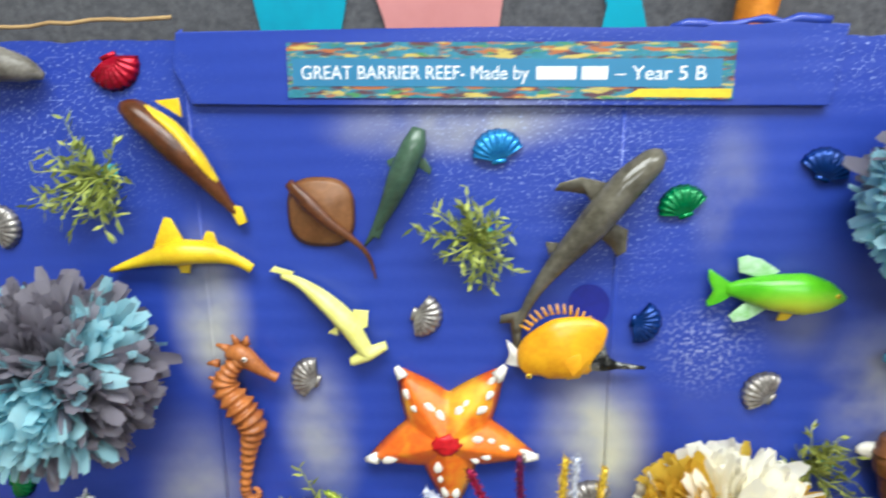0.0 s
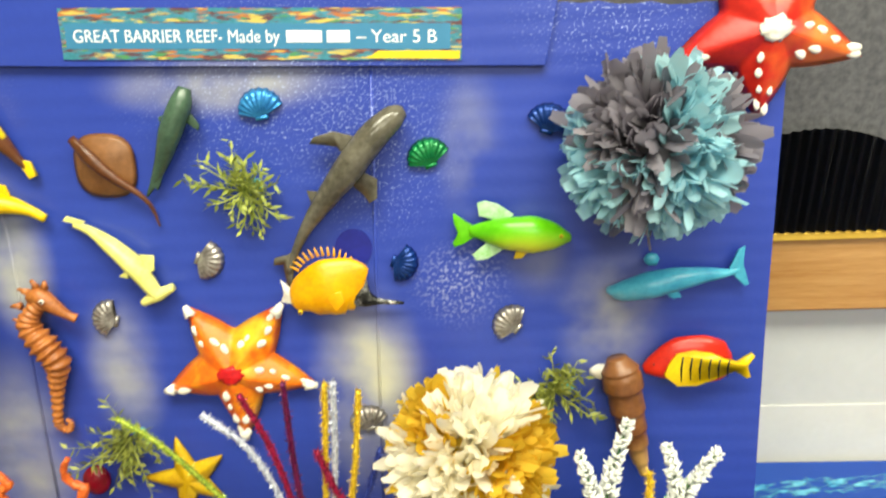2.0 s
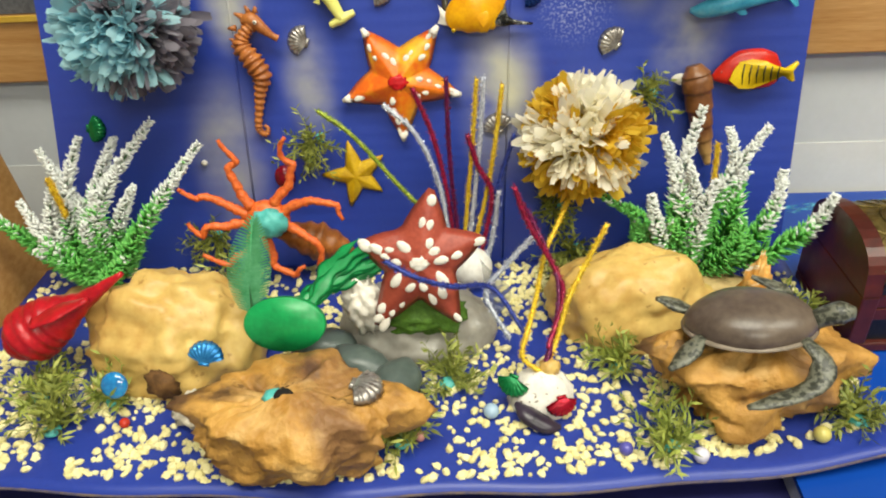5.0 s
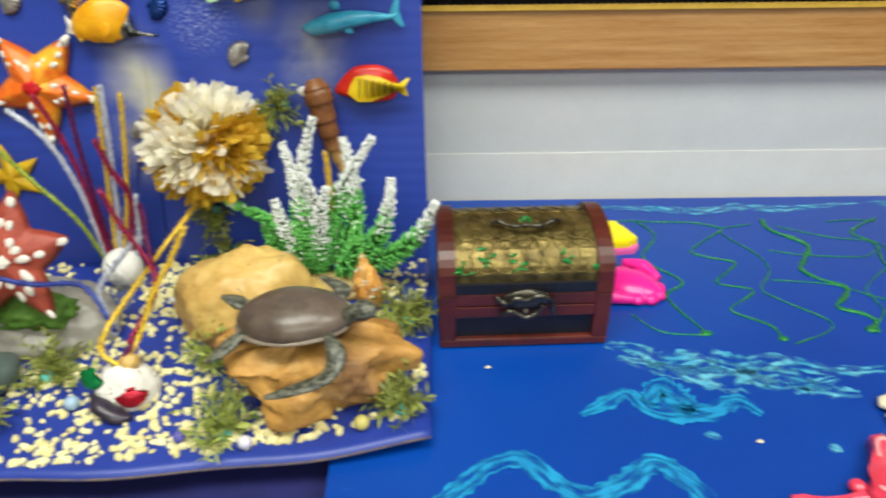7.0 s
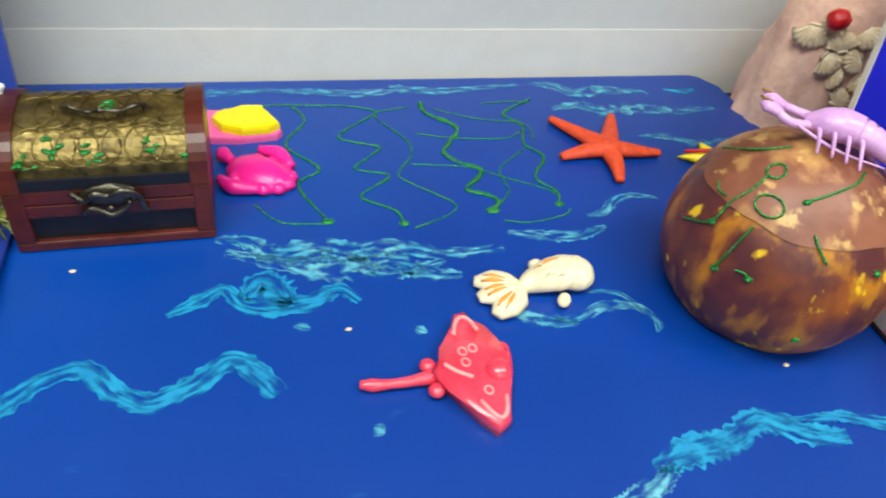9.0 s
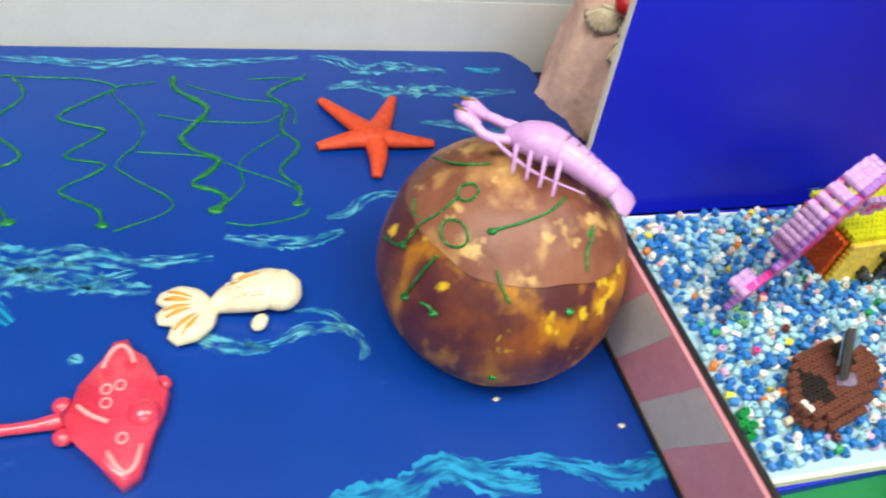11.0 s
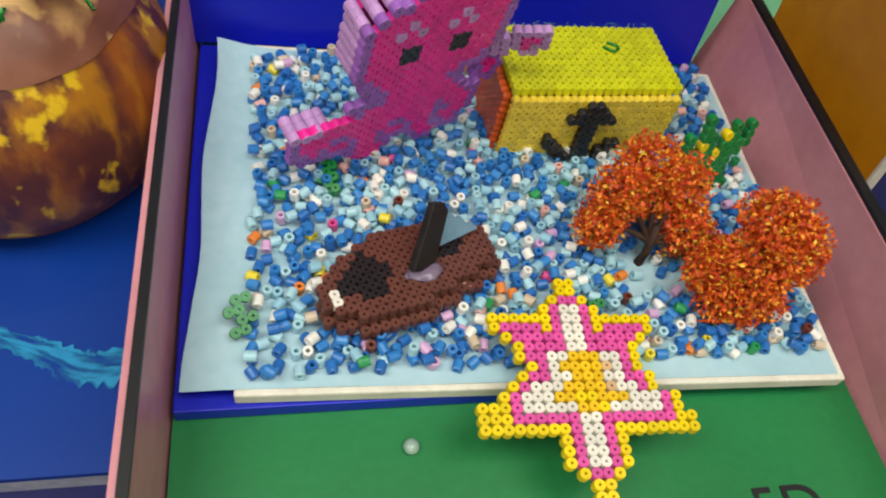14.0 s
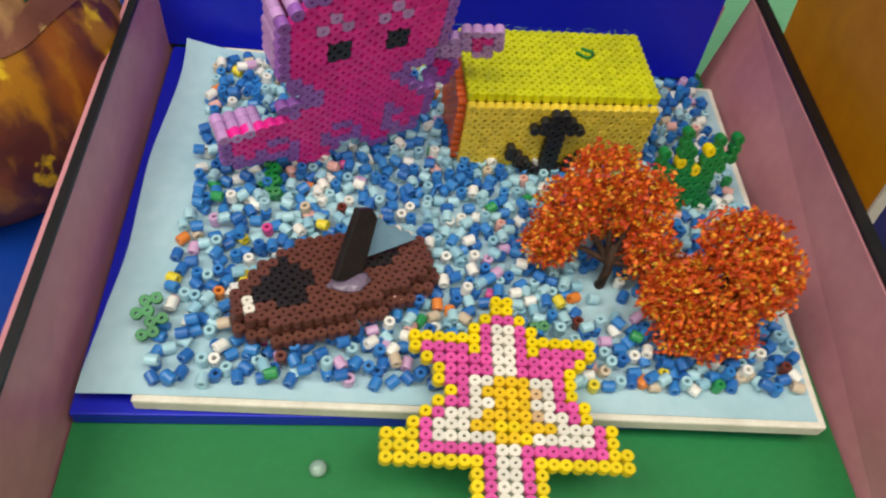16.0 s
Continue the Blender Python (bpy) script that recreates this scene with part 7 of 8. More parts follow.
# ---- the box with the bead scene ----
M_pinkbox = mat("dusty_pink_card", "d8929a", "c6808a", 18, 0.4, 0.15)
M_stripe = mat("pale_grey_stripe", "c9bdb8", "b8aca8", 20, 0.5, 0.15)
M_greenfl = mat("green_card_floor", "1c7f45", "15703a", 10, 0.4, 0.15, fine=20)
M_rim = mat("black_edge_tape", "141218", "0a0a0c", 60, 0.5, 0.1)
M_ink = mat("deep_blue_card", "0c1cc4", "0a18b4", 6, 0.42, 0.06, fine=30)
M_foamb = mat("white_foamboard", "ece6d8", "d8d0c0", 60, 0.7, 0.15)
M_paper = mat("pale_blue_paper", "b4d2dc", "a0c4d0", 14, 0.7, 0.25, fine=10)


def leaning_wall(x0, x1, lean, z0, z1):
    """A wall of even thickness whose top stands out sideways by lean."""
    bm = box(x0, x1, -0.21, 0.236, z0, z1)
    for v in bm.verts:
        v.co.x += lean * (v.co.z - z0) / (z1 - z0)
    return bm


crate = thing("display_box", "shallow pink cardboard box with green floor", "cardboard box")
part("floor_panel", box(1.042, 1.4095, -0.21, 0.236, 0.002, 0.020), M_greenfl, crate, "green floor of the box", smooth=False)
wl = part("side_wall", leaning_wall(1.0345, 1.0415, -0.004, 0.0005, 0.083), M_pinkbox, crate, "pink side with pale diagonal stripes", smooth=False)
for k in range(6):
    y = 0.205 - k * 0.078
    bm = bmesh.new()
    vs = [bm.verts.new((1.0342 - 0.004 * zz / 0.083, yy, zz)) for yy, zz in ((y, 0.004), (y - 0.038, 0.004), (y - 0.038 - 0.035, 0.080), (y - 0.035, 0.080))]
    vb = [bm.verts.new((v.co.x + 0.0004, v.co.y, v.co.z)) for v in vs]
    bm.faces.new(vs)
    bm.faces.new(vb[::-1])
    for i in range(4):
        bm.faces.new((vs[i], vb[i], vb[(i + 1) % 4], vs[(i + 1) % 4]))
    part("stripe", bm, M_stripe, wl, "pale diagonal stripe", smooth=False)
part("rim", box(1.0338, 1.0382, -0.21, 0.237, 0.0832, 0.0854), M_rim, crate, "black taped rim", smooth=False)
part("bottom_edge", box(1.0315, 1.0345, -0.21, 0.237, 0.0004, 0.0035), M_rim, crate, "black taped lower edge", smooth=False)


def flared(bm):
    """Lets the far end of the wall's top stand out a little."""
    for v in bm.verts:
        v.co.x += 0.010 * max(0.0, (v.co.y + 0.05) / 0.28) * v.co.z / 0.085
    return bm


part("side_wall", flared(box(1.4100, 1.4185, -0.21, 0.236, 0.0005, 0.085)), M_pinkbox, crate, smooth=False)
part("rim", flared(box(1.4110, 1.4175, -0.21, 0.237, 0.0852, 0.088)), M_rim, crate, "black taped rim", smooth=False)
part("back_wall", box(1.0425, 1.402, 0.230, 0.236, 0.020, 0.080), M_pinkbox, crate, smooth=False)
lettering("5D", 0.034, M_rim, crate, pose(1.322, -0.119, 0.0204))

# folded blue board: floor and leaning back
fold = thing("folded_backdrop", "deep blue folded card standing in the box", "backdrop board")
part("floor_leaf", box(1.043, 1.396, -0.041, 0.214, 0.0205, 0.030, 0.0008), M_ink, fold, smooth=False)
bm = box(1.036, 1.396, 0, 0.006, 0, 0.36)
part("back_leaf", bm, M_ink, fold, smooth=False, m=pose(0, 0.2155, 0.0305, -7))
part("white_edge", box(1.0352, 1.0359, 0, 0.006, 0, 0.36), M_foamb, fold, "bare white edge of the card", smooth=False, m=pose(0, 0.2155, 0.0305, -7))
tray = thing("bead_tray", "white foamboard covered with pale blue paper", "foamboard", pose(1.07, -0.0385, 0.0302, 0, 0, -1.6) @ pose(-1.07, 0.0440, 0))
part("foamboard", box(1.0705, 1.394, -0.044, 0.200, 0.0, 0.0090, 0.0012), M_foamb, tray, smooth=False)
bm = bmesh.new()
g = []
for j in range(31):
    row = []
    for i in range(41):
        x = 1.048 + (1.390 - 1.048) * i / 40
        y = -0.041 + (0.196 + 0.041) * j / 30
        edge = max(0, (1.066 - x) / 0.02)
        z = 0.0096 + 0.0007 * noise.noise(Vector((x * 30, y * 30, 0))) + 0.003 * edge * (0.4 + noise.noise(Vector((0, y * 20, 4)))) - 0.003 * edge
        if x < 1.08 and y > 0.17:
            z += 0.010 * ((y - 0.17) / 0.037) ** 2 * (1.08 - x) / 0.03
        x += 0.004 * noise.noise(Vector((1, y * 15, 2))) * edge
        row.append(bm.verts.new((x, y + (0.004 * edge * (j / 30)), z)))
    g.append(row)
for j in range(30):
    for i in range(40):
        bm.faces.new((g[j][i], g[j][i + 1], g[j + 1][i + 1], g[j + 1][i]))
part("paper", bm, M_paper, tray, "pale blue paper curling at the edge")
TOP = 0.0402


def bead_mesh(r=0.0025, hole=0.00115, h=0.005, seg=12):
    bm = bmesh.new()
    prof = [(hole, 0), (r * 0.92, 0), (r, h * 0.12), (r, h * 0.88), (r * 0.92, h), (hole, h)]
    rings = [[bm.verts.new((p * math.cos(k * math.tau / seg), p * math.sin(k * math.tau / seg), z)) for k in range(seg)] for p, z in prof]
    for a, b in zip(rings, rings[1:] + rings[:1]):
        for k in range(seg):
            bm.faces.new((a[k], a[(k + 1) % seg], b[(k + 1) % seg], b[k]))
    return bm


def obj_random(m, spread=0.12):
    """Slight difference in brightness from piece to piece."""
    nt = m.node_tree
    bs = nt.nodes["Principled BSDF"]
    old = bs.inputs["Base Color"].links[0].from_socket
    oi, mr, hs = nt.nodes.new("ShaderNodeObjectInfo"), nt.nodes.new("ShaderNodeMapRange"), nt.nodes.new("ShaderNodeHueSaturation")
    mr.inputs[3].default_value, mr.inputs[4].default_value = 1 - spread, 1 + spread
    nt.links.new(oi.outputs["Random"], mr.inputs[0])
    nt.links.new(mr.outputs[0], hs.inputs["Value"])
    nt.links.new(old, hs.inputs["Color"])
    nt.links.new(hs.outputs[0], bs.inputs["Base Color"])
    return m


BEAD = {}
for key, a, b in (("y", "f4d80c", "e6c400"), ("p", "e85aa8", "d84898"), ("w", "efe9dd", "e2dacc"), ("g", "f2c61c", "e6b614"), ("k", "f0289c", "e01c8c"), ("v", "a468c0", "8c52ac"), ("l", "c89ad0", "b888c4"), ("b", "1c1416", "100c0e"), ("n", "70443a", "5a3228"), ("d", "2a2626", "1a1818"), ("c", "d6d616", "c6c60e"), ("Y", "ecd04c", "dcbc34"), ("o", "d85a14", "c04808"), ("G", "128a40", "0c7030"), ("e", "dcb88c", "cca478")):
    m = obj_random(mat("bead_" + {"y": "yellow", "p": "pink", "w": "white", "g": "amber", "k": "magenta", "v": "violet", "l": "lilac", "b": "black", "n": "brown", "d": "charcoal", "c": "lime", "Y": "gold", "o": "orange", "G": "green", "e": "tan"}[key], a, b, 200, 0.35, 0.05))
    me = mesh_of(bead_mesh(0.00288, 0.00070), "bead", False)
    me.materials.append(m)
    BEAD[key] = me


def bead_art(rows, parent, m, depth=0.0, pitch=0.005, keep="", jitter=0.00012, stagger=0.0):
    """Fused beads laid out row by row, their holes facing along the local z axis."""
    rnd = random.Random(len(rows))
    h, w = len(rows), max(len(r) for r in rows)
    for j, r in enumerate(rows):
        for i, ch in enumerate(r):
            if ch != "." and (not keep or ch in keep):
                o = new("bead", BEAD[ch])
                o.parent = parent
                o.matrix_local = m @ Matrix.Translation(((i - (w - 1) / 2) * pitch + rnd.uniform(-jitter, jitter), ((h - 1) / 2 - j) * pitch + rnd.uniform(-jitter, jitter), depth + rnd.uniform(-jitter, jitter)))


STAR = ["..........yy..........", "..........yy..........", ".........yppy.........", "........ypwwpy........", "...yyyyyypwwpyyyyyy...", "...yppppypwwpyppppy...", "....ypppppwwpppppy....", ".....yppppwwppppy.....", ".....yppwwgggwwpy.....", "......ypwggggewpy.....", ".....yppwwgggwwppy....", "....ypwwwggggewwpy....", "...ypwwwggyygggwwwpy..", ".yyypwwwwwggywwwwwpy..", ".yyyppppppwwpppppppyy.", ".yyyyyyyypwwpyyyyyyyy.", "........ypwwpy........", "........ypwwpy........", "........ypwwpy........", ".........yppy.........", "..........yy..........", "..........yy.........."]
t = thing("bead_star", "pink, white and yellow fused bead star", "bead craft", pose(1.2340, -0.0475, 0.0515, 2, 1, -2))
bead_art(STAR, t, Matrix.Diagonal((1.03, 0.985, 1.0, 1)), pitch=0.0053, jitter=0.0002)

OCTO = [".........vvvvvvv....", ".......vvkkkkkkkvv..", "......vkkkkkkkkkkkv.", ".....vkkklkkkklkkkkv", ".....vkklklkklklkkkv", ".....vkkkkkkkkkkkkkv", ".....vkkkbbkkkbbkkkv", ".....vkkkbbkkkbbkkkv", ".....vkkkkkkkkkkkkkv", "......vkkkkkkkkkkkv.", "......vvkkkkkkkkvvv.", ".......vvkkkkkkvv...", ".....vvvvkkkkkkkv...", "......vkkkkkkkkkkv..", "kkkkkkkkkkkkkkkkkkvv", "vkkkkkkkkkkkkkkvkkkv", "vkkkvvkkkkvvkkkvvkkv", "vvkvkkvkkvkkvkkvkkkv", ".vvvvvvkkvvvvkkvvkv.", "......vkkkv..vkkvvv.", ".......kkk....vv...."]
t = thing("bead_octopus", "magenta and violet fused bead octopus standing up", "bead craft", pose(1.1515, 0.1010, TOP + 0.0045 + 0.0655, 0, 0, 25) @ pose(0, 0, 0, 90 + 10))
K6 = Matrix.Diagonal((1.18, 1.22, 1.0, 1))
bead_art(OCTO, t, K6)
for layer in range(1, 4):
    bead_art(["".join("l" if c in "v" and j < 12 and (j < 4 or i < 9) else "." for i, c in enumerate(r)) for j, r in enumerate(OCTO)], t, K6, depth=-0.0051 * layer, jitter=0.0005)
    bead_art(["." if j != 14 else "llll" + "." * 16 for j in range(21)], t, K6, depth=0.0052 - 0.0051 * layer, jitter=0.0005)
bead_art(["".join("k" if c in "kbl" and j < 12 else "." for c in r) for j, r in enumerate(OCTO)], t, K6, depth=-0.0153)
# the arms held out at one side
bead_art(["...llll", "..llkkl", "llllkll", "lll.ll."], t, pose(0.070, 0.010, 0.004, 0, -28, 14), pitch=0.0054)
bead_art(["vvv.", "vkkv", ".vkv", ".vvv"], t, pose(0.062, -0.014, -0.004, 0, -10, -20), pitch=0.0054)

# yellow bead treasure chest
t = thing("bead_chest", "yellow fused bead treasure chest with black anchor", "bead craft", pose(1.2735, 0.144, TOP + 0.0004, 0, 0, 3))
FR = ["YYYYYYYYYYYYYYYYYYYYY"] * 9
AN = {0: [9, 10], 1: [8, 9, 10, 11], 2: [7, 8, 9, 10, 11, 12], 3: [9, 10], 4: [9, 10], 5: [5, 9, 10], 6: [5, 6, 9, 10, 13, 14], 7: [6, 7, 9, 10, 12, 13], 8: [7, 8, 9, 10, 11, 12]}
bead_art(FR, t, pose(0, -0.0275, 0.0245, 90), pitch=0.0051)
bead_art(["".join("d" if i in AN.get(j, []) else "." for i in range(21)) for j in range(9)], t, pose(0, -0.0325, 0.0245, 90), pitch=0.0051)
bead_art(["c" * 21] * 11, t, pose(0, 0, 0.0475, 0), pitch=0.0051)
bead_art(["o" * 10] * 9, t, pose(-0.0530, -0.001, 0.0235, 90, 0, -90), pitch=0.0050)
part("filling", box(-0.048, 0.050, -0.022, 0.026, 0.001, 0.046), BEAD["Y"].materials[0], t, smooth=False)
M_thread = mat("green_white_thread", "8fb8a0", "3a8a50", 300, 0.6, 0.0)
rnd = random.Random(2)
for k in range(14):
    x = -0.05 + k * 0.0075
    p = Vector((x, 0.026, 0.0525))
    part("fringe", tube([p, p + Vector((rnd.uniform(-0.004, 0.004), 0.002, rnd.uniform(0.0006, 0.0024))), p + Vector((rnd.uniform(-0.008, 0.008), 0.003, rnd.uniform(0.0006, 0.0024)))], 0.0002, 4), M_thread, t, "loose thread along the top edge")
part("glitter_squiggle", tube(smooth_path([(0.016, 0.012, 0.0532), (0.022, 0.008, 0.0535), (0.018, 0.004, 0.0532), (0.012, 0.008, 0.0535)], 16), 0.001, 5), M_glit, t)

# brown bead boat
BOAT = [".......nnnnnnnnnww..", ".....nnnnnnnnndddnw.", "...nndnnnnnnnddddnnn", "..nndddnnnnnnddddnnn", ".nndddddnnnnndddnnnn", "nnddddddnnnnnnnnnnnn", "nwdddddnnnnnnnnnnnn.", "nwnndddnnnnnnnnnn...", ".nnnnnnnnnnnnn......", "...nnnnnnnn........."]
t = thing("bead_boat", "brown and black fused bead boat with sail", "bead craft", pose(1.156, 0.019, TOP + 0.006, -3, 2, 15))
bead_art(BOAT, t, pose(0, 0.001, 0.0062), pitch=0.0049)
bead_art(["".join("n" if c != "." else "." for c in r) for r in BOAT], t, pose(0.001, -0.0035, 0.0), pitch=0.0051)
part("mast", slab([(-0.008, 0), (0.007, 0), (0.008, 0.032), (0.004, 0.036), (-0.004, 0.035)], 0.0045, bevel=0.001), BEAD["d"].materials[0], t, "black fused bead mast", smooth=False, m=pose(0.004, -0.003, 0.0105, 64, 6, 22) @ pose(0, 0, 0, 0, 0, -26))
M_sail = mat("grey_blue_plastic", "7ea2b8", "6c90a8", 60, 0.4, 0.1)
zig = [(0.0, 0.0), (0.036, 0.002)] + [(0.036 - k * 0.0034, 0.002 + k * 0.0028 + (0.0024 if k % 2 else 0)) for k in range(1, 9)]
part("sail", slab(zig, 0.0014), M_sail, t, "grey-blue jagged sail", smooth=False, m=pose(0.008, 0.005, 0.0125, 62, 0, 10))
part("glue", lump(0.010, 0.006, 0.002, 0.3, 2, 2, 3), mat("clear_glue", "8a7a90", "6a5a70", 60, 0.08, 0.1), t, "glossy glue at the mast", m=pose(0.006, -0.006, 0.0118))

# small green bead plants
PLANT = ["..G......", "..G...G.G", "G.GG.yG.G", "G.yG.GGGG", "GGGGyGGG.", ".GGGGGG..", "..GGGGG..", "..GGGGG..", "..GGGGGG."]
t = thing("bead_plant", "green fused bead seaweed with yellow dots", "bead craft", pose(1.349, 0.094, TOP + 0.028, 0, 0, 10) @ pose(0, 0, 0, 78) @ Matrix.Diagonal((1.05, 1.2, 1.1, 1)))
bead_art(PLANT, t, Matrix.Identity(4))
for x, y, a, rows in ((1.073, 0.000, 20, [".GG", "GG.", ".GG", "GG."]), (1.121, 0.088, -40, ["GG..", ".GG.", ".GGG"]), (1.255, 0.0, 10, ["GG"])):
    t = thing("bead_plant", "small green fused bead sprig among the beads", "bead craft", pose(x, y, TOP + 0.006, 25, 0, a), "bead sprigs")
    bead_art(rows, t, Matrix.Identity(4))

# autumn trees
M_trunk = mat("dark_model_bark", "4a3020", "2c1a10", 90, 0.8, 0.4)
M_autumn = mat("autumn_foliage", "c8480c", "8c2404", 60, 0.6, 0.0, island=0.8, mix=(0.05, 0.95))
nt = M_autumn.node_tree
geo = [n for n in nt.nodes if n.bl_idname == "ShaderNodeNewGeometry"][0]
rp = nt.nodes.new("ShaderNodeValToRGB")
rp.color_ramp.interpolation = "CONSTANT"
rp.color_ramp.elements[0].color = srgb("c23c0c")
rp.color_ramp.elements[1].color, rp.color_ramp.elements[1].position = srgb("ee6c18"), 0.35
for pos, h in ((0.60, "d8500e"), (0.76, "f49a24"), (0.90, "f6c63a")):
    rp.color_ramp.elements.new(pos).color = srgb(h)
nt.links.new(geo.outputs["Random Per Island"], rp.inputs[0])
nt.links.new(rp.outputs[0], nt.nodes["Principled BSDF"].inputs["Base Color"])


def autumn_tree(base, blobs, seed, leaves):
    t = thing("model_tree", "model tree with orange and red autumn foliage", "model tree", pose(*base), "model trees")
    rnd = random.Random(seed)
    b0 = Vector(base)
    part("trunk", tube([(0, 0, -0.004), (0.001, 0, 0.012), (0.0, 0.003, 0.03)], [0.0035, 0.0026, 0.002], 8), M_trunk, t)
    tops = [Vector(c) - b0 for c, *_ in blobs]
    for c in tops:
        part("branch", tube(smooth_path([(0, 0.002, 0.018), c * 0.5 + Vector((0, 0, 0.012)), c], 12), lerp_list([0.0020, 0.0013, 0.0005], 12), 6), M_trunk, t)
    for (c, rx, ry, rz), q in zip(blobs, tops):
        V, F = [], []
        for i in range(leaves):
            d = Vector((rnd.gauss(0, 1), rnd.gauss(0, 1), rnd.gauss(0, 1))).normalized()
            k = rnd.uniform(0.55, 1.05) * (1 + 0.25 * noise.noise(d * 2.5 + Vector((seed, 0, 0))))
            p = q + Vector((d.x * rx, d.y * ry, d.z * rz)) * k
            for _ in range(2):
                a = Vector((rnd.gauss(0, 1), rnd.gauss(0, 1), rnd.gauss(0, 1))).normalized()
                b = a.cross(Vector((rnd.gauss(0, 1), rnd.gauss(0, 1), rnd.gauss(0, 1)))).normalized()
                s = rnd.uniform(0.0009, 0.0019)
                n = len(V)
                V += [tuple(p), tuple(p + a * s + b * s * 0.6), tuple(p + a * s * 2), tuple(p + a * s - b * s * 0.6)]
                F.append((n, n + 1, n + 2, n + 3))
        me = bpy.data.meshes.new("foliage")
        me.from_pydata(V, [], F)
        part("foliage", me, M_autumn, t)


autumn_tree((1.293, 0.031, TOP), [((1.286, 0.056, 0.098), 0.020, 0.016, 0.014), ((1.270, 0.047, 0.083), 0.017, 0.014, 0.020), ((1.263, 0.040, 0.066), 0.014, 0.012, 0.016), ((1.306, 0.050, 0.084), 0.017, 0.014, 0.020), ((1.312, 0.034, 0.066), 0.014, 0.012, 0.018), ((1.328, 0.022, 0.062), 0.014, 0.010, 0.010), ((1.290, 0.050, 0.078), 0.018, 0.012, 0.018)], 1, 1050)
autumn_tree((1.334, -0.004, TOP), [((1.343, 0.016, 0.099), 0.022, 0.018, 0.014), ((1.355, 0.006, 0.085), 0.017, 0.018, 0.022), ((1.336, 0.002, 0.078), 0.024, 0.018, 0.025), ((1.335, -0.006, 0.059), 0.027, 0.015, 0.016), ((1.317, 0.006, 0.071), 0.015, 0.013, 0.018)], 2, 1600)

# loose beads poured over the paper
M_loose = mat("loose_beads", "2f7fc4", "2068ac", 200, 0.35, 0.05)


def bead_colours(m, els):
    """Each loose bead takes one of the colours, in the shares given by their starting places."""
    nt = m.node_tree
    geo, rp = nt.nodes.new("ShaderNodeNewGeometry"), nt.nodes.new("ShaderNodeValToRGB")
    rp.color_ramp.interpolation = "CONSTANT"
    rp.color_ramp.elements[0].color = srgb(els[0][0])
    rp.color_ramp.elements[1].color, rp.color_ramp.elements[1].position = srgb(els[1][0]), els[1][1]
    for h, p in els[2:]:
        rp.color_ramp.elements.new(p).color = srgb(h)
    nt.links.new(geo.outputs["Random Per Island"], rp.inputs[0])
    nt.links.new(rp.outputs[0], nt.nodes["Principled BSDF"].inputs["Base Color"])
    return m


RARE = [("d0bca4", 0.90), ("d4a8d0", 0.925), ("e6d23a", 0.942), ("2a9454", 0.956), ("e8b0a8", 0.966), ("e4843a", 0.978), ("6a342a", 0.988), ("d84a90", 0.995)]
bead_colours(M_loose, [("2f7cc6", 0.0), ("2468b4", 0.36), ("a8d2de", 0.62), ("eeebe4", 0.78)] + RARE)
M_pale_mix = bead_colours(mat("pale_loose_beads", "9ccbdc", "88b8cc", 200, 0.35, 0.05), [("3884ca", 0.0), ("2a70bc", 0.18), ("a8d2de", 0.32), ("90c0d4", 0.56), ("eeebe4", 0.76)] + RARE)
one = bead_mesh(0.0028, 0.00120, 0.0058, 11)
BV = [v.co.copy() - Vector((0, 0, 0.0026)) for v in one.verts]
one.verts.index_update()
BF = [tuple(v.index for v in f.verts) for f in one.faces]
one.free()
rnd = random.Random(12)
V, F, MI, cells = [], [], [], {}


def poured(x, y):
    left = 1.078 + 0.006 * noise.noise(Vector((0, y * 30, 1)))
    front = -0.030 + 0.006 * noise.noise(Vector((x * 30, 0, 2)))
    if x < left or x > 1.386 or y < front or y > 0.196 or (y > 0.19 and x < 1.09):
        return 0
    d = 0.80 + 0.5 * noise.noise(Vector((x * 28, y * 28, 5)))
    if abs(x - 1.30) < 0.02 and abs(y - 0.02) < 0.016:
        d = 0.1
    if x < 1.10 and y < 0.02:
        d *= 0.6
    return d


n = 0
for k in range(12000):
    x, y = rnd.uniform(1.07, 1.39), rnd.uniform(-0.04, 0.2)
    if rnd.random() > poured(x, y):
        continue
    cell = (int(x / 0.0048), int(y / 0.0048))
    near = [q for i in (-1, 0, 1) for j in (-1, 0, 1) for q in cells.get((cell[0] + i, cell[1] + j), [])]
    close = [q for q in near if (q[0] - x) ** 2 + (q[1] - y) ** 2 < 0.0051 ** 2]
    lvl = max([q[2] + 1 for q in close], default=0)
    if lvl > 1 or (lvl == 1 and rnd.random() > 0.12):
        continue
    cells.setdefault(cell, []).append((x, y, lvl))
    stand = rnd.random() < 0.3
    rot = Euler((rnd.uniform(-0.15, 0.15) if stand else math.pi / 2 + rnd.uniform(-0.2, 0.2), rnd.uniform(-0.15, 0.15), rnd.uniform(0, 6.3)), "XYZ").to_matrix()
    rot = Matrix.Rotation(rnd.uniform(0, 6.3), 3, "Z") @ rot
    o = Vector((x, y, TOP + 0.0028 + lvl * 0.0042))
    b = len(V)
    V += [tuple(o + rot @ v) for v in BV]
    F += [tuple(b + i for i in f) for f in BF]
    blue = 0.5 + 0.9 * noise.noise(Vector((x * 24, y * 24, 9))) + (0.35 if x < 1.125 or y < -0.012 or (x > 1.34 and y > 0.12) else -0.2)
    MI += [0 if rnd.random() < blue else 1] * len(BF)
    n += 1
me = bpy.data.meshes.new("loose_beads")
me.from_pydata(V, [], F)
me.materials.append(M_loose)
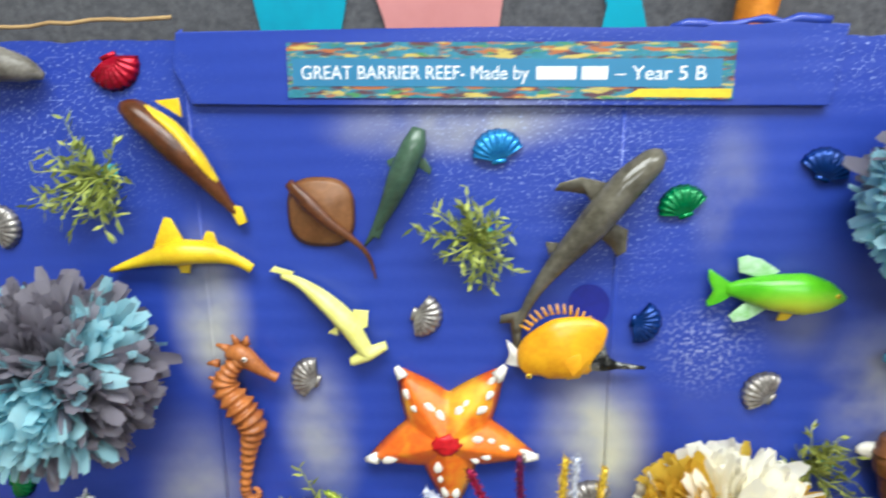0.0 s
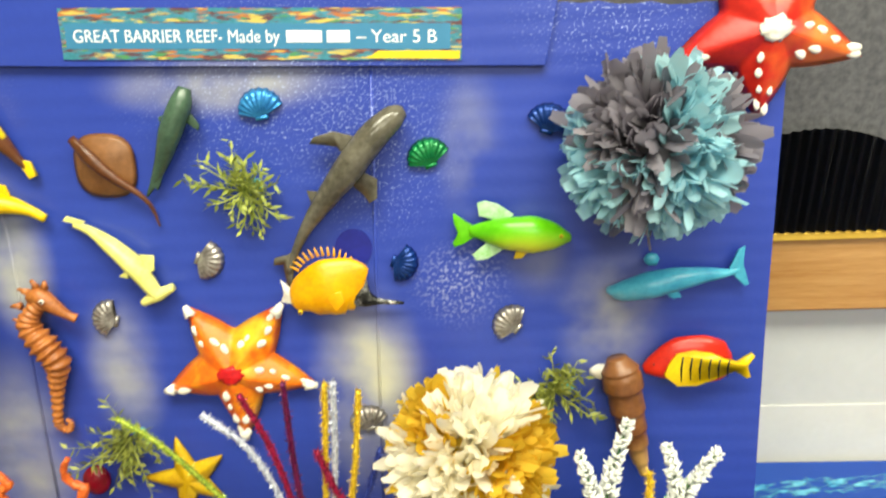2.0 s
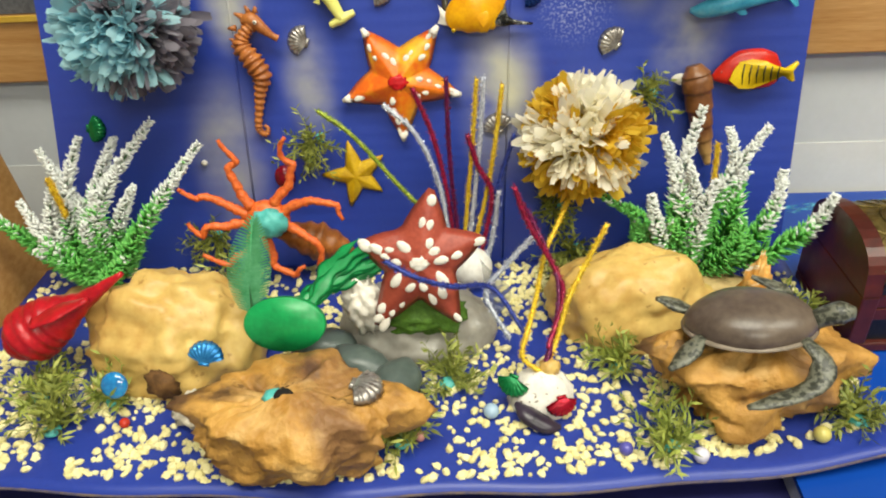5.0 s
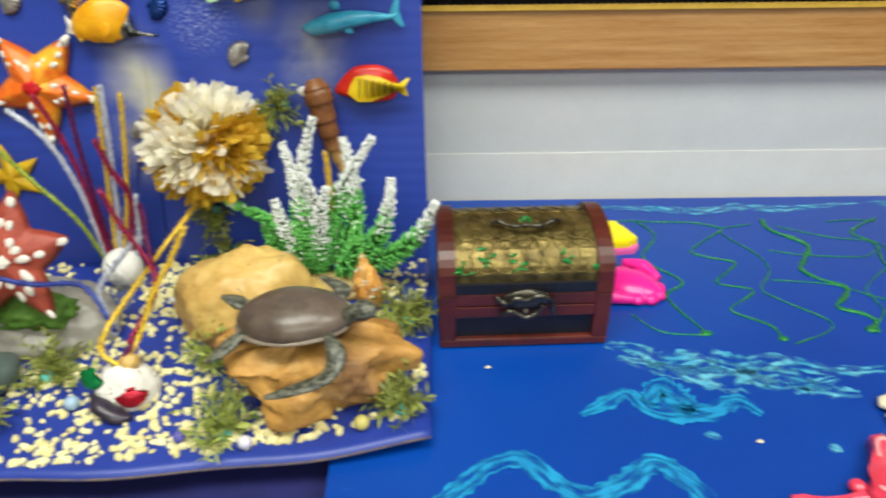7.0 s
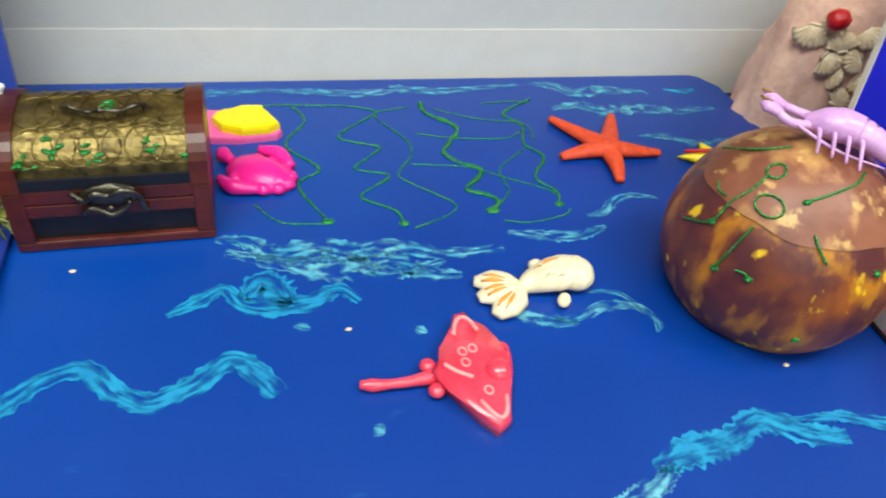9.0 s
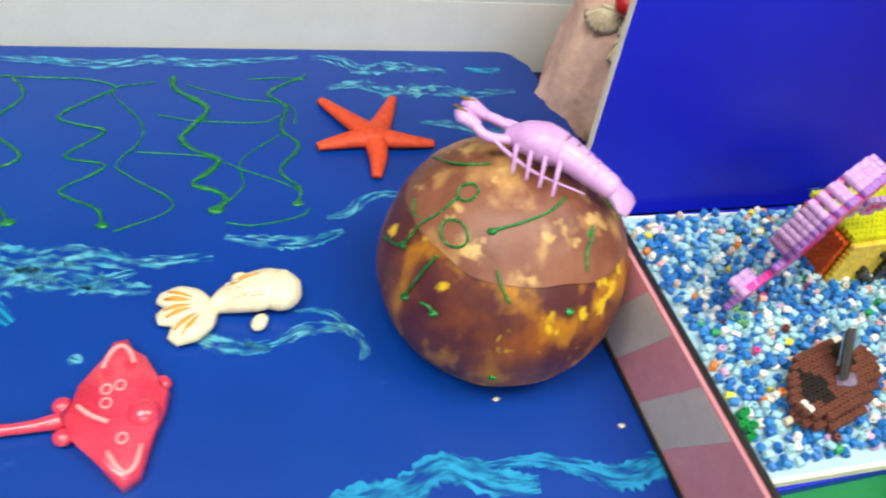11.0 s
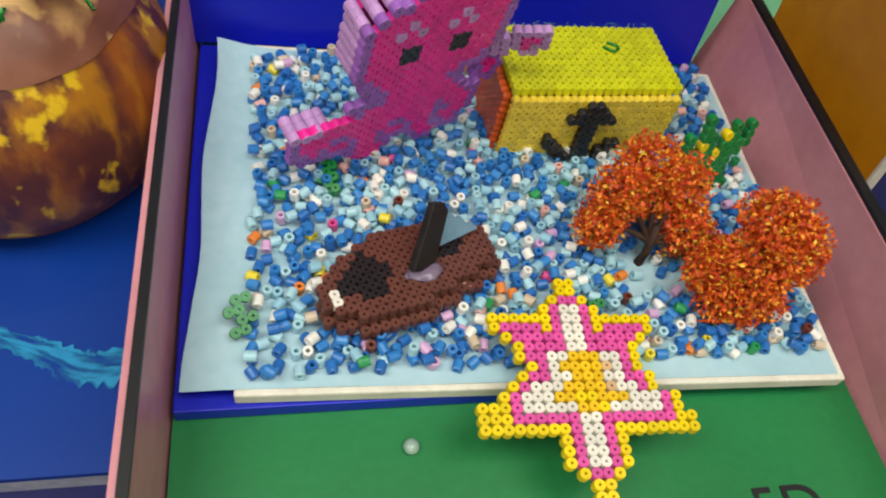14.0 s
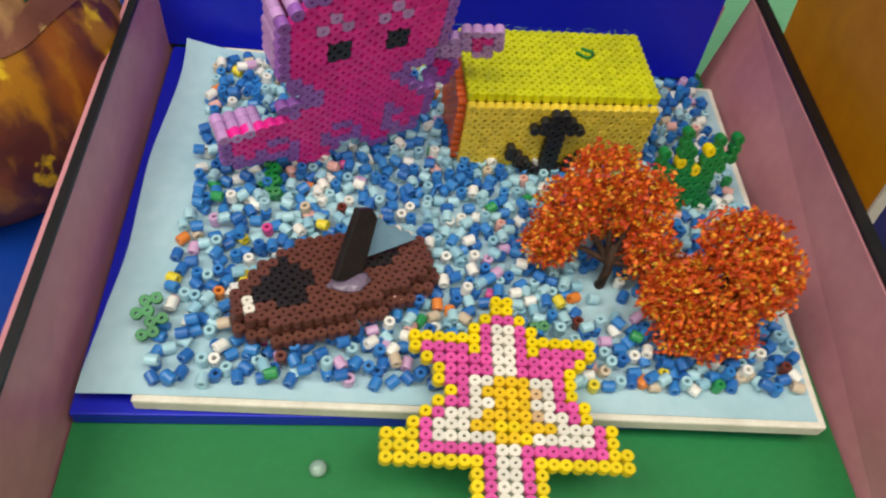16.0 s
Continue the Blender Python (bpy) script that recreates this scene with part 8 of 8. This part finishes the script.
me.materials.append(M_pale_mix)
me.polygons.foreach_set("material_index", MI)
solid("loose_beads", me, M_loose, "loose blue, white and mixed plastic fuse beads", "beads", kind="stuff")
bm = bmesh.new()
bmesh.ops.create_icosphere(bm, subdivisions=3, radius=0.004, matrix=Matrix.Diagonal((1, 1, 0.8, 1)))
solid("glue_drop", bm, mat("clear_drop", "9fb8a8", "88a498", 50, 0.05, 0.0, spec=0.8), "clear glue drop on the green floor", "glue drop", pose(1.153, -0.062, 0.0225))

# neighbouring work beyond the box
M_or = mat("orange_board", "e29a10", "cc840a", 10, 0.5, 0.15)
panel = thing("orange_board", "orange painted board standing beside the box", "display board", pose(1.455, 0.066, -0.018, 0, -8, 0))
part("board", box(0, 0.006, 0, 0.150, 0.060, 0.50), M_or, panel, smooth=False)
part("board_edge", box(-0.0004, 0.0064, -0.002, -0.0002, 0.060, 0.50), M_foamb, panel, "white front edge", smooth=False)
part("stand", box(0.001, 0.005, 0.02, 0.14, 0.0, 0.0598), M_rim, panel, smooth=False)
M_violet = mat("violet_fabric", "4a3a5c", "2e2240", 60, 0.7, 0.4)
part("violet_shape", lump(0.008, 0.02, 0.02, 0.3, 2, 3, 3), M_violet, panel, "violet cut-out shape", m=pose(-0.003, 0.02, 0.20))
M_mint = mat("mint_paper", "7fc79a", "6cb88a", 10, 0.7, 0.1)
solid("mint_paper", slab([(1.43, 0.24), (1.70, 0.26), (1.665, 0.368), (1.605, 0.376), (1.597, 0.405), (1.64, 0.412), (1.69, 0.43), (1.66, 0.466), (1.70, 0.497), (1.733, 0.488), (1.742, 0.514), (1.62, 0.515), (1.58, 0.49), (1.50, 0.505), (1.43, 0.48)], 0.002, z=-0.0195), M_mint, "mint green cut paper seaweed on the table", "paper shape", smooth=False)
solid("sea_sheet", slab([(1.15, 0.36), (1.95, 0.34), (1.95, 0.505), (1.15, 0.505)], 0.0012, z=-0.0199), M_canvas, "blue painted sheet on the table", "painted sheet", smooth=False)
rnd = random.Random(6)
for i, (x, y, z, r, m) in enumerate([(1.640, 0.405, -0.0125, 0.014, M_redpaint), (1.625, 0.388, -0.0145, 0.010, M_black), (1.665, 0.490, -0.010, 0.018, M_cone)]):
    solid("trinket", lump(r, r * 0.6, r * 0.5, 0.4, 3, i * 3.0, 3), m, "small painted trinket on the mint paper", "trinket", pose(x, y, z, 0, 0, i * 40))
for i in range(9):
    x, y = rnd.uniform(1.45, 1.56), rnd.uniform(-0.12, 0.06)
    solid("yarn_tangle", lump(0.022, 0.02, 0.016, 0.6, 4, i * 2.0, 3), [M_violet, M_violet, M_ystar, M_weed][i % 4], "dark violet and yellow yarn tangle", "yarn", pose(x, y, -0.010), "yarn tangles")
